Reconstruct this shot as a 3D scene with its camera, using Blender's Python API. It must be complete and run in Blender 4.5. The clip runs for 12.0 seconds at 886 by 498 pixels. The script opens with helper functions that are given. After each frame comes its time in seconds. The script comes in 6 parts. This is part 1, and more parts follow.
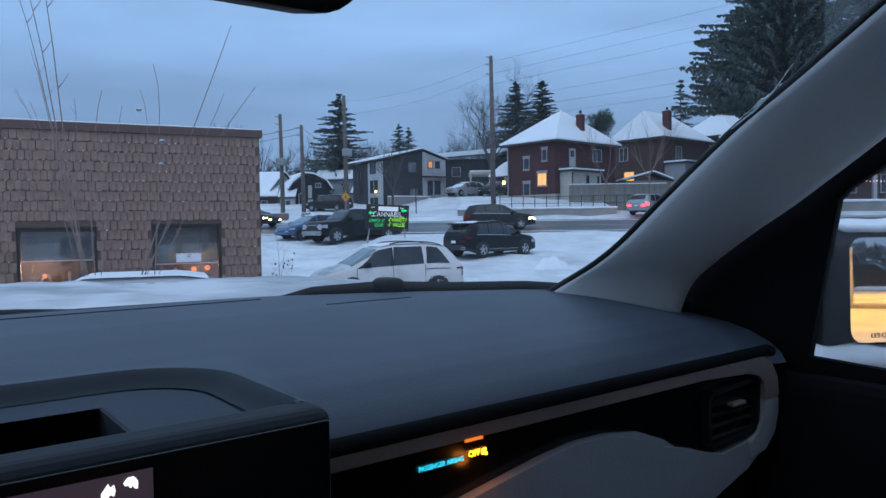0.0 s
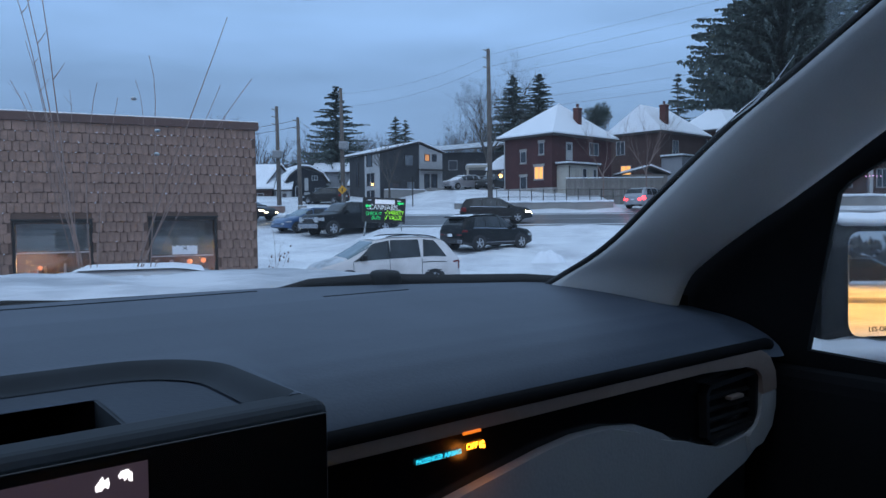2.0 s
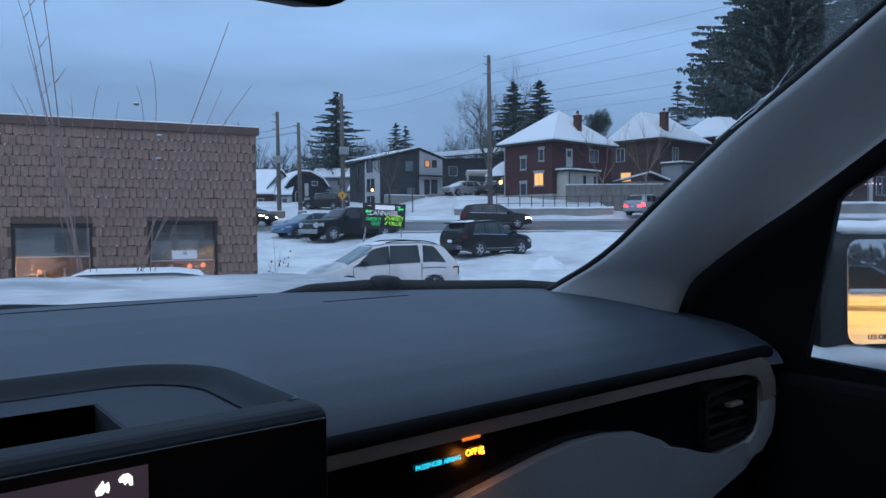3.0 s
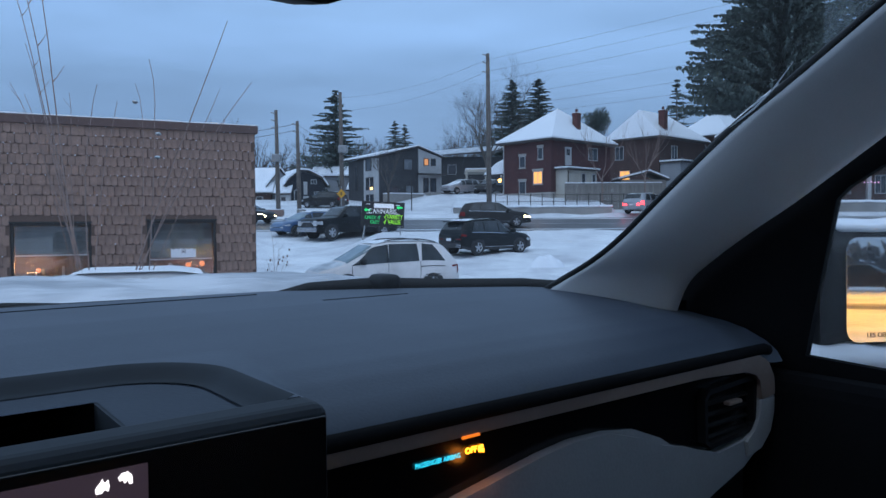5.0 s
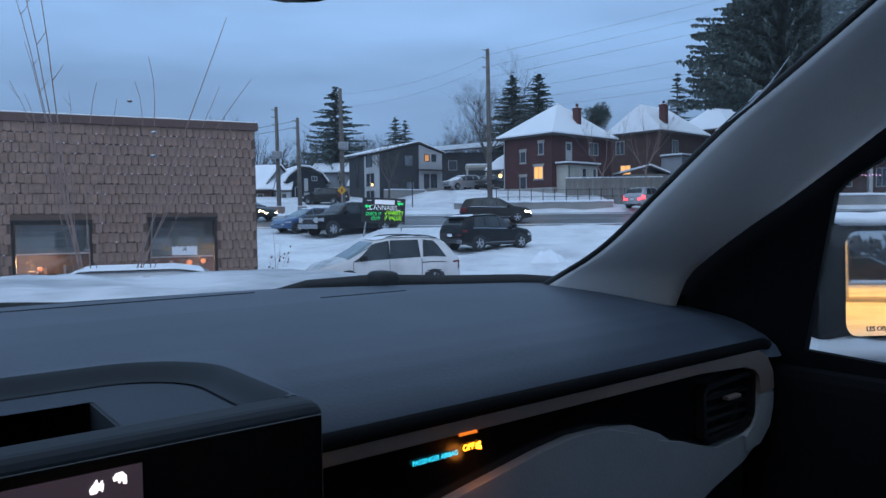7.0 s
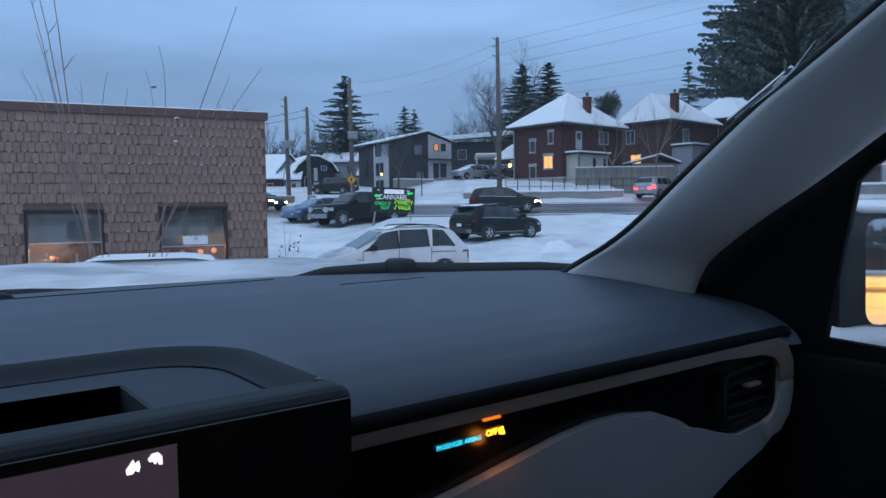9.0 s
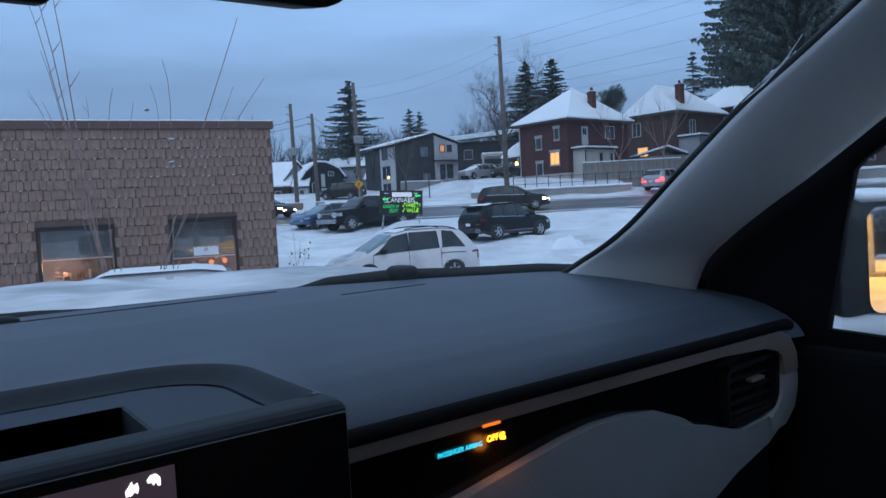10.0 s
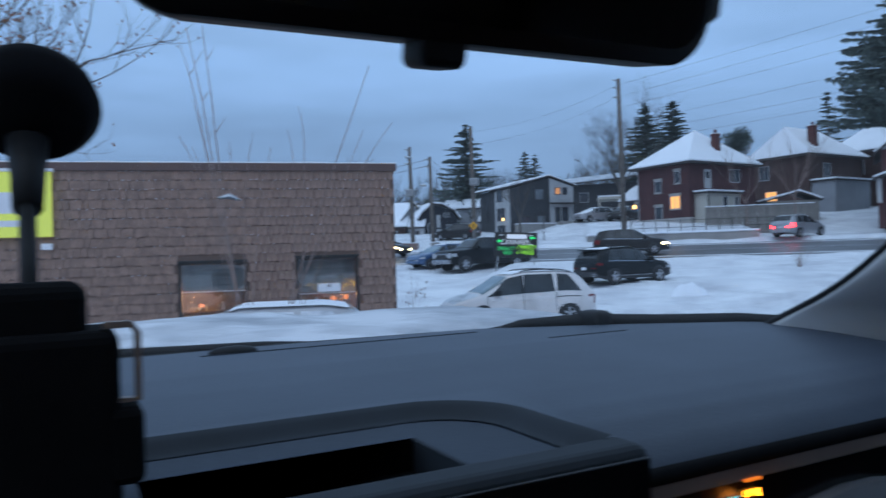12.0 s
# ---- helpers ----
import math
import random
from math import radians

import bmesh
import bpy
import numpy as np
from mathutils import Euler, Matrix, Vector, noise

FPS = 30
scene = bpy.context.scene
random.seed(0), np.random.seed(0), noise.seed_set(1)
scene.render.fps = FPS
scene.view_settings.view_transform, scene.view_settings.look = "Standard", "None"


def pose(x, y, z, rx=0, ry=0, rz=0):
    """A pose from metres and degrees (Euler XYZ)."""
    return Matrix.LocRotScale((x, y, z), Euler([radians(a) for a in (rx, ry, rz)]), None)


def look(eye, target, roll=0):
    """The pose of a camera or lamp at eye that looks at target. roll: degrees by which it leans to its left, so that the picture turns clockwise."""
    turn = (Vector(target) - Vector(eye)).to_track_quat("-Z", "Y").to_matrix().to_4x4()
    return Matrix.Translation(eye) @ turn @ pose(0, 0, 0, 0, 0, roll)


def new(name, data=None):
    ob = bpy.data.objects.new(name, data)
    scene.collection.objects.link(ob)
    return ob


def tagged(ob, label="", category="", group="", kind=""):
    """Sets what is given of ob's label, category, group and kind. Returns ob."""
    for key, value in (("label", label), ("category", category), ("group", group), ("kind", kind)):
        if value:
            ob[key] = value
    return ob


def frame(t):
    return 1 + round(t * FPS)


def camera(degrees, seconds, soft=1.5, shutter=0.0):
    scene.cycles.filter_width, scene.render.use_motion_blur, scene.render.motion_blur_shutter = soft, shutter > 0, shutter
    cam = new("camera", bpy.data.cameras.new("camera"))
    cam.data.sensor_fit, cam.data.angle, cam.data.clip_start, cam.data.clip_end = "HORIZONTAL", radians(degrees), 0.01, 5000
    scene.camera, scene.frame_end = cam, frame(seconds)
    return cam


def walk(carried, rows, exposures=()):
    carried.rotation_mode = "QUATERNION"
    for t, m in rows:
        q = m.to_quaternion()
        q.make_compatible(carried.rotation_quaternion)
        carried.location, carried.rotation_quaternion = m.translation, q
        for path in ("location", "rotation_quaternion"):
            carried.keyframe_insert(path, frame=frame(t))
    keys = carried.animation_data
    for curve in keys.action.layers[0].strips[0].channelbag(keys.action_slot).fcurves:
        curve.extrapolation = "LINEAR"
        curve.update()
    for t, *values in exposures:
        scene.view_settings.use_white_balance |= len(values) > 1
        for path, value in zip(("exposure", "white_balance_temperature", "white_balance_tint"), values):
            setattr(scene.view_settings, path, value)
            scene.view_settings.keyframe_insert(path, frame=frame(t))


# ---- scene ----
cam = camera(63.46, 12.0, shutter=0.5)
PATH = [
    (0.0, pose(0.0017, -0.0028, 1.9011, 88.072, 0.762, 0.271)),
    (0.5, pose(0.0012, 0.0029, 1.9004, 87.674, 0.685, 0.102)),
    (1.0, pose(0.0006, 0.0037, 1.8998, 87.335, 0.793, -0.037)),
    (1.5, pose(0.0025, 0.0021, 1.9005, 87.399, 0.790, -0.075)),
    (2.0, pose(0.0004, 0.0015, 1.8998, 87.530, 0.564, 0.000)),
    (2.5, pose(-0.0013, 0.0004, 1.8996, 87.768, 0.277, 0.047)),
    (3.0, pose(0.0000, 0.0000, 1.9000, 88.000, 0.300, -0.010)),
    (5.0, pose(-0.0004, 0.0003, 1.8998, 87.870, 0.320, -0.092)),
    (5.5, pose(-0.0007, 0.0009, 1.8994, 87.721, 0.298, 0.000)),
    (6.0, pose(0.0017, 0.0003, 1.9003, 87.644, 0.492, 0.015)),
    (6.5, pose(0.0033, 0.0013, 1.9007, 87.576, 0.746, -0.060)),
    (8.5, pose(-0.0007, 0.0002, 1.8999, 87.165, 0.365, 0.331)),
    (9.0, pose(-0.0072, 0.0011, 1.8979, 86.718, 0.690, 0.724)),
    (9.5, pose(-0.0012, -0.0017, 1.9011, 86.415, 2.046, 1.186)),
    (10.0, pose(0.0050, -0.0035, 1.9039, 86.808, 2.995, 1.402)),
    (10.5, pose(0.0029, -0.0128, 1.9051, 88.420, 2.807, 1.655)),
    (11.0, pose(-0.0025, -0.0160, 1.9042, 89.884, 2.024, 2.209)),
    (11.5, pose(-0.0377, -0.0198, 1.9077, 90.413, 1.741, 4.474)),
    (12.0, pose(-0.0984, -0.0280, 1.9108, 90.509, 1.754, 10.373)),
]
walk(cam, PATH)

# ---- dusk sky, weak overcast sun ----
SUN_ELEVATION, SUN_ROTATION = radians(6), radians(200)
world = bpy.data.worlds.new("dusk_sky")
scene.world = world
world.use_nodes = True
wn, wl = world.node_tree.nodes, world.node_tree.links
wn.clear()
w_out = wn.new("ShaderNodeOutputWorld")
w_bg = wn.new("ShaderNodeBackground")
w_sky = wn.new("ShaderNodeTexSky")
w_sky.sky_type, w_sky.sun_disc = "NISHITA", False
w_sky.sun_elevation, w_sky.sun_rotation = SUN_ELEVATION, SUN_ROTATION
w_dim = wn.new("ShaderNodeVectorMath")
w_dim.operation = "SCALE"
w_dim.inputs["Scale"].default_value = 0.08
w_geo = wn.new("ShaderNodeTexCoord")
w_sep = wn.new("ShaderNodeSeparateXYZ")
w_ramp = wn.new("ShaderNodeValToRGB")
for pos, col in ((0.0, (0.19, 0.31, 0.50, 1)), (0.10, (0.20, 0.345, 0.60, 1)), (0.26, (0.30, 0.52, 0.90, 1)),
                 (0.45, (0.38, 0.62, 1.0, 1)), (1.0, (0.56, 0.78, 1.08, 1))):
    if pos in (0.0, 1.0):
        el = w_ramp.color_ramp.elements[0 if pos == 0.0 else -1]
    else:
        el = w_ramp.color_ramp.elements.new(pos)
    el.color = col
w_map = wn.new("ShaderNodeMapping")
w_map.inputs["Scale"].default_value = (1.2, 1.2, 7.0)
w_noise = wn.new("ShaderNodeTexNoise")
w_noise.inputs["Scale"].default_value = 1.6
w_noise.inputs["Detail"].default_value = 5.0
w_noise.inputs["Roughness"].default_value = 0.55
w_cl = wn.new("ShaderNodeMapRange")
w_cl.inputs["From Min"].default_value, w_cl.inputs["From Max"].default_value = 0.35, 0.68
w_cl.inputs["To Min"].default_value, w_cl.inputs["To Max"].default_value = 0.86, 1.16
w_mul = wn.new("ShaderNodeVectorMath")
w_mul.operation = "SCALE"
w_mix = wn.new("ShaderNodeMixRGB")
w_mix.inputs["Fac"].default_value = 0.92
wl.new(w_sky.outputs["Color"], w_dim.inputs[0])
wl.new(w_geo.outputs["Generated"], w_sep.inputs[0])
wl.new(w_sep.outputs["Z"], w_ramp.inputs["Fac"])
wl.new(w_geo.outputs["Generated"], w_map.inputs["Vector"])
wl.new(w_map.outputs["Vector"], w_noise.inputs["Vector"])
wl.new(w_noise.outputs["Fac"], w_cl.inputs["Value"])
wl.new(w_ramp.outputs["Color"], w_mul.inputs[0])
wl.new(w_cl.outputs["Result"], w_mul.inputs["Scale"])
wl.new(w_dim.outputs["Vector"], w_mix.inputs["Color1"])
wl.new(w_mul.outputs["Vector"], w_mix.inputs["Color2"])
wl.new(w_mix.outputs["Color"], w_bg.inputs["Color"])
w_bg.inputs["Strength"].default_value = 1.0
wl.new(w_bg.outputs["Background"], w_out.inputs["Surface"])

sun_data = bpy.data.lights.new("sun", "SUN")
sun_data.energy, sun_data.angle, sun_data.color = 0.5, radians(60), (0.72, 0.84, 1.0)
sun = new("sun", sun_data)
sun.matrix_world = look((-20, -40, 60), (0, 10, 0))


def lamp(name, kind, place, energy, color, size=0.2):
    data = bpy.data.lights.new(name, kind)
    data.energy, data.color = energy, color
    if kind == "POINT":
        data.shadow_soft_size = size
    elif kind == "AREA":
        data.size = size
    ob = new(name, data)
    ob.matrix_world = Matrix.Translation(place)
    return ob


# ---- materials ----
def material(name, c1, c2=None, rough=0.6, metal=0.0, scale=4.0, fine=60.0, bump=0.0, spec=0.5, mix=(0.35, 0.65), coat=0.0, per_piece=0.0):
    m = bpy.data.materials.new(name)
    m.use_nodes = True
    n, l = m.node_tree.nodes, m.node_tree.links
    b = n["Principled BSDF"]
    b.inputs["Roughness"].default_value = rough
    b.inputs["Metallic"].default_value = metal
    b.inputs["Specular IOR Level"].default_value = spec
    b.inputs["Coat Weight"].default_value = coat
    c2 = c2 or tuple(v * 0.8 for v in c1)
    co = n.new("ShaderNodeTexCoord")
    big, small = n.new("ShaderNodeTexNoise"), n.new("ShaderNodeTexNoise")
    big.inputs["Scale"].default_value, small.inputs["Scale"].default_value = scale, fine
    big.inputs["Detail"].default_value, small.inputs["Detail"].default_value = 4, 3
    add = n.new("ShaderNodeMath")
    add.operation = "MULTIPLY_ADD"
    add.inputs[1].default_value = 0.35
    rng = n.new("ShaderNodeMapRange")
    rng.inputs["From Min"].default_value = mix[0] + 0.17
    rng.inputs["From Max"].default_value = mix[1] + 0.17
    cm = n.new("ShaderNodeMixRGB")
    cm.inputs["Color1"].default_value, cm.inputs["Color2"].default_value = (*c1, 1), (*c2, 1)
    l.new(co.outputs["Object"], big.inputs["Vector"])
    l.new(co.outputs["Object"], small.inputs["Vector"])
    l.new(small.outputs["Fac"], add.inputs[0])
    l.new(big.outputs["Fac"], add.inputs[2])
    l.new(add.outputs["Value"], rng.inputs["Value"])
    l.new(rng.outputs["Result"], cm.inputs["Fac"])
    last = cm.outputs["Color"]
    if per_piece:
        info = n.new("ShaderNodeObjectInfo")
        geo = n.new("ShaderNodeNewGeometry")
        both = n.new("ShaderNodeMath")
        both.operation = "ADD"
        wrap = n.new("ShaderNodeMath")
        wrap.operation = "FRACT"
        pr = n.new("ShaderNodeMapRange")
        pr.inputs["To Min"].default_value, pr.inputs["To Max"].default_value = 1 - per_piece, 1 + per_piece
        sc = n.new("ShaderNodeVectorMath")
        sc.operation = "SCALE"
        l.new(info.outputs["Random"], both.inputs[0])
        l.new(geo.outputs["Random Per Island"], both.inputs[1])
        l.new(both.outputs["Value"], wrap.inputs[0])
        l.new(wrap.outputs["Value"], pr.inputs["Value"])
        l.new(last, sc.inputs[0])
        l.new(pr.outputs["Result"], sc.inputs["Scale"])
        last = sc.outputs["Vector"]
    l.new(last, b.inputs["Base Color"])
    if bump:
        bp = n.new("ShaderNodeBump")
        bp.inputs["Strength"].default_value = 0.6
        bp.inputs["Distance"].default_value = bump
        l.new(add.outputs["Value"], bp.inputs["Height"])
        l.new(bp.outputs["Normal"], b.inputs["Normal"])
    return m


def glowing(name, color, strength, base=None):
    m = bpy.data.materials.new(name)
    m.use_nodes = True
    b = m.node_tree.nodes["Principled BSDF"]
    b.inputs["Base Color"].default_value = (*(base or color), 1)
    b.inputs["Emission Color"].default_value = (*color, 1)
    b.inputs["Emission Strength"].default_value = strength
    b.inputs["Roughness"].default_value = 0.3
    return m


def clear_glass(name, gloss=0.06, tint=(1, 1, 1), rough=0.0, film=0.0):
    m = bpy.data.materials.new(name)
    m.use_nodes = True
    n, l = m.node_tree.nodes, m.node_tree.links
    n.clear()
    out = n.new("ShaderNodeOutputMaterial")
    tr, gl, mx = n.new("ShaderNodeBsdfTransparent"), n.new("ShaderNodeBsdfGlossy"), n.new("ShaderNodeMixShader")
    tr.inputs["Color"].default_value = (*tint, 1)
    gl.inputs["Roughness"].default_value = rough
    mx.inputs["Fac"].default_value = gloss
    l.new(tr.outputs[0], mx.inputs[1])
    l.new(gl.outputs[0], mx.inputs[2])
    last = mx
    # Salt film that also stands in for reflected haze by lifting the darks.
    if film:
        salt, last = n.new("ShaderNodeBsdfTranslucent"), n.new("ShaderNodeMixShader")
        salt.inputs["Color"].default_value = (0.85, 0.87, 0.88, 1)
        last.inputs["Fac"].default_value = film
        l.new(mx.outputs[0], last.inputs[1])
        l.new(salt.outputs[0], last.inputs[2])
    l.new(last.outputs[0], out.inputs["Surface"])
    return m


THIN_SNOW = material("thin_melting_snow", (0.62, 0.65, 0.69), (0.32, 0.345, 0.38), 0.55, scale=1.7, fine=13, bump=0.006, spec=0.4, mix=(0.42, 0.62))
SNOW = material("snow", (0.86, 0.88, 0.92), (0.78, 0.80, 0.85), 0.75, scale=0.8, fine=9, bump=0.03, spec=0.25)
ROOF_SNOW = material("roof_snow", (0.86, 0.88, 0.92), (0.80, 0.82, 0.86), 0.8, scale=0.7, fine=6, bump=0.04, spec=0.2)
LOT_SNOW = material("trodden_snow", (0.77, 0.79, 0.82), (0.52, 0.53, 0.57), 0.7, scale=0.45, fine=3.4, bump=0.09, spec=0.25, mix=(0.36, 0.72))
ASPHALT = material("wet_asphalt", (0.055, 0.055, 0.06), (0.14, 0.14, 0.15), 0.38, scale=0.35, fine=5, bump=0.01)
CONCRETE = material("concrete", (0.36, 0.34, 0.32), (0.25, 0.24, 0.23), 0.85, scale=0.6, fine=12, bump=0.01)
SHAKE = material("brown_shake", (0.30, 0.188, 0.145), (0.215, 0.136, 0.107), 0.85, scale=6, fine=40, bump=0.01, per_piece=0.07)
SHAKE_BACK = material("shake_joint", (0.15, 0.094, 0.072), (0.12, 0.075, 0.058), 0.95)
CAP = material("brown_metal_cap", (0.115, 0.062, 0.05), (0.09, 0.05, 0.042), 0.5, scale=1.2)
DARK_FRAME = material("dark_window_frame", (0.03, 0.027, 0.025), (0.02, 0.018, 0.017), 0.5)
DASH = material("charcoal_dash_vinyl", (0.062, 0.077, 0.104), (0.050, 0.063, 0.086), 0.55, scale=7, fine=420, bump=0.0012, spec=0.4)
# Dark trim tone; on the tray step and pocket wall it carries the shade.
DASH_STEP = material("dark_trim_and_shade", (0.014, 0.020, 0.028), (0.011, 0.016, 0.022), 0.75, scale=20, fine=200)
TRAY = material("tray_floor_plastic", (0.046, 0.057, 0.076), (0.038, 0.047, 0.063), 0.7, scale=9, fine=300, bump=0.001, spec=0.3)
BLACK = material("black_plastic", (0.010, 0.010, 0.011), (0.007, 0.007, 0.008), 0.6, scale=9, fine=200, bump=0.0006, spec=0.25)
MATT = material("matt_black_trim", (0.009, 0.009, 0.010), (0.006, 0.006, 0.007), 0.95, scale=9, fine=200, spec=0.08)
GLOSS_BLACK = material("gloss_black_panel", (0.006, 0.006, 0.007), (0.004, 0.004, 0.005), 0.22, scale=6)
BRONZE = material("bronze_trim", (0.30, 0.22, 0.185), (0.24, 0.175, 0.15), 0.45, metal=0.35, scale=12, fine=250)
PAD = material("grey_leatherette", (0.30, 0.303, 0.312), (0.25, 0.253, 0.26), 0.62, scale=9, fine=320, bump=0.0015)
SURROUND = material("pale_vent_surround", (0.36, 0.36, 0.36), (0.31, 0.31, 0.31), 0.6, scale=9, fine=320, bump=0.001)
PILLAR = material("grey_pillar_fabric", (0.60, 0.61, 0.62), (0.54, 0.55, 0.56), 0.9, scale=8, fine=500, bump=0.0008, spec=0.2)
LINER = material("headliner", (0.20, 0.195, 0.19), (0.17, 0.165, 0.16), 0.95, scale=8, fine=300)
MIRROR = material("mirror_glass", (0.72, 0.72, 0.72), (0.69, 0.69, 0.69), 0.02, metal=1.0)
SCREEN = glowing("lit_screen", (0.075, 0.052, 0.078), 0.42, (0.02, 0.02, 0.02))
ICON = glowing("white_icon", (1.0, 0.93, 0.95), 1.6)
CYAN = glowing("cyan_print", (0.03, 0.62, 0.85), 1.3)
AMBER = glowing("amber_print", (1.0, 0.34, 0.015), 7.0)
AMBER_REFLECTION = glowing("amber_reflection", (1.0, 0.22, 0.015), 0.9)
WINDSCREEN = clear_glass("windscreen_glass", 0.022, film=0.018)
PANE = clear_glass("shop_pane", 0.09, (0.90, 0.91, 0.91), 0.02)


# ---- building blocks ----
def link(name, bm, mat, parent=None, label="", smooth=False):
    me = bpy.data.meshes.new(name)
    bmesh.ops.recalc_face_normals(bm, faces=bm.faces)
    bm.to_mesh(me)
    bm.free()
    if smooth:
        for p in me.polygons:
            p.use_smooth = True
    me.materials.append(mat)
    ob = new(name, me)
    if parent:
        ob.parent = parent
    if label:
        ob["label"] = label
    return ob


def part(name, bm, mat, parent, label="", smooth=False):
    return link(name, bm, mat, parent, label, smooth)


def thing(name, place, label, category, group="", kind=""):
    ob = new(name)
    ob.empty_display_size = 0.2
    ob.matrix_world = place if isinstance(place, Matrix) else Matrix.Translation(place)
    return tagged(ob, label, category, group, kind)


def box(x0, x1, y0, y1, z0, z1, bevel=0.0, segs=2, bm=None):
    bm = bm or bmesh.new()
    r = bmesh.ops.create_cube(bm, size=1.0)
    for v in r["verts"]:
        v.co = Vector(((x0 + x1) / 2 + v.co.x * (x1 - x0), (y0 + y1) / 2 + v.co.y * (y1 - y0), (z0 + z1) / 2 + v.co.z * (z1 - z0)))
    if bevel:
        es = list({e for v in r["verts"] for e in v.link_edges})
        bmesh.ops.bevel(bm, geom=es, offset=bevel, segments=segs, affect="EDGES", profile=0.5)
    return bm


def tube(pts, radii, sides=6, bm=None, caps=True):
    bm = bm or bmesh.new()
    pts = [Vector(p) for p in pts]
    rings = []
    for i, p in enumerate(pts):
        d = (pts[min(i + 1, len(pts) - 1)] - pts[max(i - 1, 0)]).normalized()
        a = d.orthogonal().normalized() if i == 0 else (rings_a - d * rings_a.dot(d)).normalized()
        rings_a = a
        b = d.cross(a)
        r = radii[i] if isinstance(radii, (list, tuple)) else radii
        rings.append([bm.verts.new(p + (a * math.cos(k * math.tau / sides) + b * math.sin(k * math.tau / sides)) * r) for k in range(sides)])
    for q, w in zip(rings, rings[1:]):
        for k in range(sides):
            bm.faces.new((q[k], q[(k + 1) % sides], w[(k + 1) % sides], w[k]))
    if caps and sides > 2:
        bm.faces.new(rings[0][::-1])
        bm.faces.new(rings[-1])
    return bm


def prism(outline, y0, y1, bm=None, bevel=0.0):
    """Extrude an outline in x and z from y0 to y1."""
    bm = bm or bmesh.new()
    a = [bm.verts.new((x, y0, z)) for x, z in outline]
    b = [bm.verts.new((x, y1, z)) for x, z in outline]
    n = len(outline)
    faces = [bm.faces.new(a), bm.faces.new(b[::-1])]
    for i in range(n):
        faces.append(bm.faces.new((a[i], b[i], b[(i + 1) % n], a[(i + 1) % n])))
    if bevel:
        bmesh.ops.bevel(bm, geom=list({e for f in faces[:2] for e in f.edges}), offset=bevel, segments=2, affect="EDGES")
    return bm


def sheet(fn, us, vs, bm=None, thick=None):
    """A grid of points fn(u, v); thick: a vector that gives it a back."""
    bm = bm or bmesh.new()
    g = [[bm.verts.new(fn(u, v)) for v in vs] for u in us]
    for i in range(len(us) - 1):
        for j in range(len(vs) - 1):
            bm.faces.new((g[i][j], g[i + 1][j], g[i + 1][j + 1], g[i][j + 1]))
    if thick:
        t = Vector(thick)
        h = [[bm.verts.new(v.co + t) for v in row] for row in g]
        for i in range(len(us) - 1):
            for j in range(len(vs) - 1):
                bm.faces.new((h[i][j], h[i][j + 1], h[i + 1][j + 1], h[i + 1][j]))
        ring = [(i, 0) for i in range(len(us))] + [(len(us) - 1, j) for j in range(1, len(vs))] \
            + [(i, len(vs) - 1) for i in range(len(us) - 2, -1, -1)] + [(0, j) for j in range(len(vs) - 2, 0, -1)]
        for (a, b), (c, d) in zip(ring, ring[1:] + ring[:1]):
            bm.faces.new((g[a][b], h[a][b], h[c][d], g[c][d]))
    return bm


def lin(a, b, n):
    return [a + (b - a) * i / (n - 1) for i in range(n)]


def smooth01(x):
    x = min(1.0, max(0.0, x))
    return x * x * (3 - 2 * x)


def writing(text, height, mat, parent, matrix, name="lettering", depth=0.003, squeeze=1.0):
    cu = bpy.data.curves.new(name, "FONT")
    cu.body, cu.size, cu.extrude, cu.align_x, cu.align_y = text, height * 1.4, depth, "CENTER", "CENTER"
    tmp = new(name + "_curve", cu)
    bpy.context.view_layer.update()
    me = bpy.data.meshes.new_from_object(tmp.evaluated_get(bpy.context.evaluated_depsgraph_get()))
    bpy.data.objects.remove(tmp)
    bpy.data.curves.remove(cu)
    me.materials.clear()
    me.materials.append(mat)
    ob = new(name, me)
    ob.parent = parent
    ob.matrix_local = matrix @ Matrix.Diagonal((squeeze, 1, 1, 1))
    return ob


# ---- ground, road, retaining wall ----
PROFILE_Y = (-80, 8, 25, 34, 38, 41, 44.3, 56.3, 58, 64, 72, 90, 150, 500)
PROFILE_Z = (0, 0, -0.44, 0.36, 0.62, 0.84, 1.30, 2.18, 2.45, 3.1, 4.0, 5.6, 7.5, 8)


RUTS = ((26.2, 0.12, 0.006), (27.9, 0.12, 0.006), (29.8, -0.05, 0.010), (31.5, -0.05, 0.010), (25.0, 0.45, 0.0), (26.8, 0.45, 0.0), (38.6, 0.10, 0.0), (40.2, 0.10, 0.0), (33.0, -0.3, 0.004), (34.6, -0.3, 0.004))


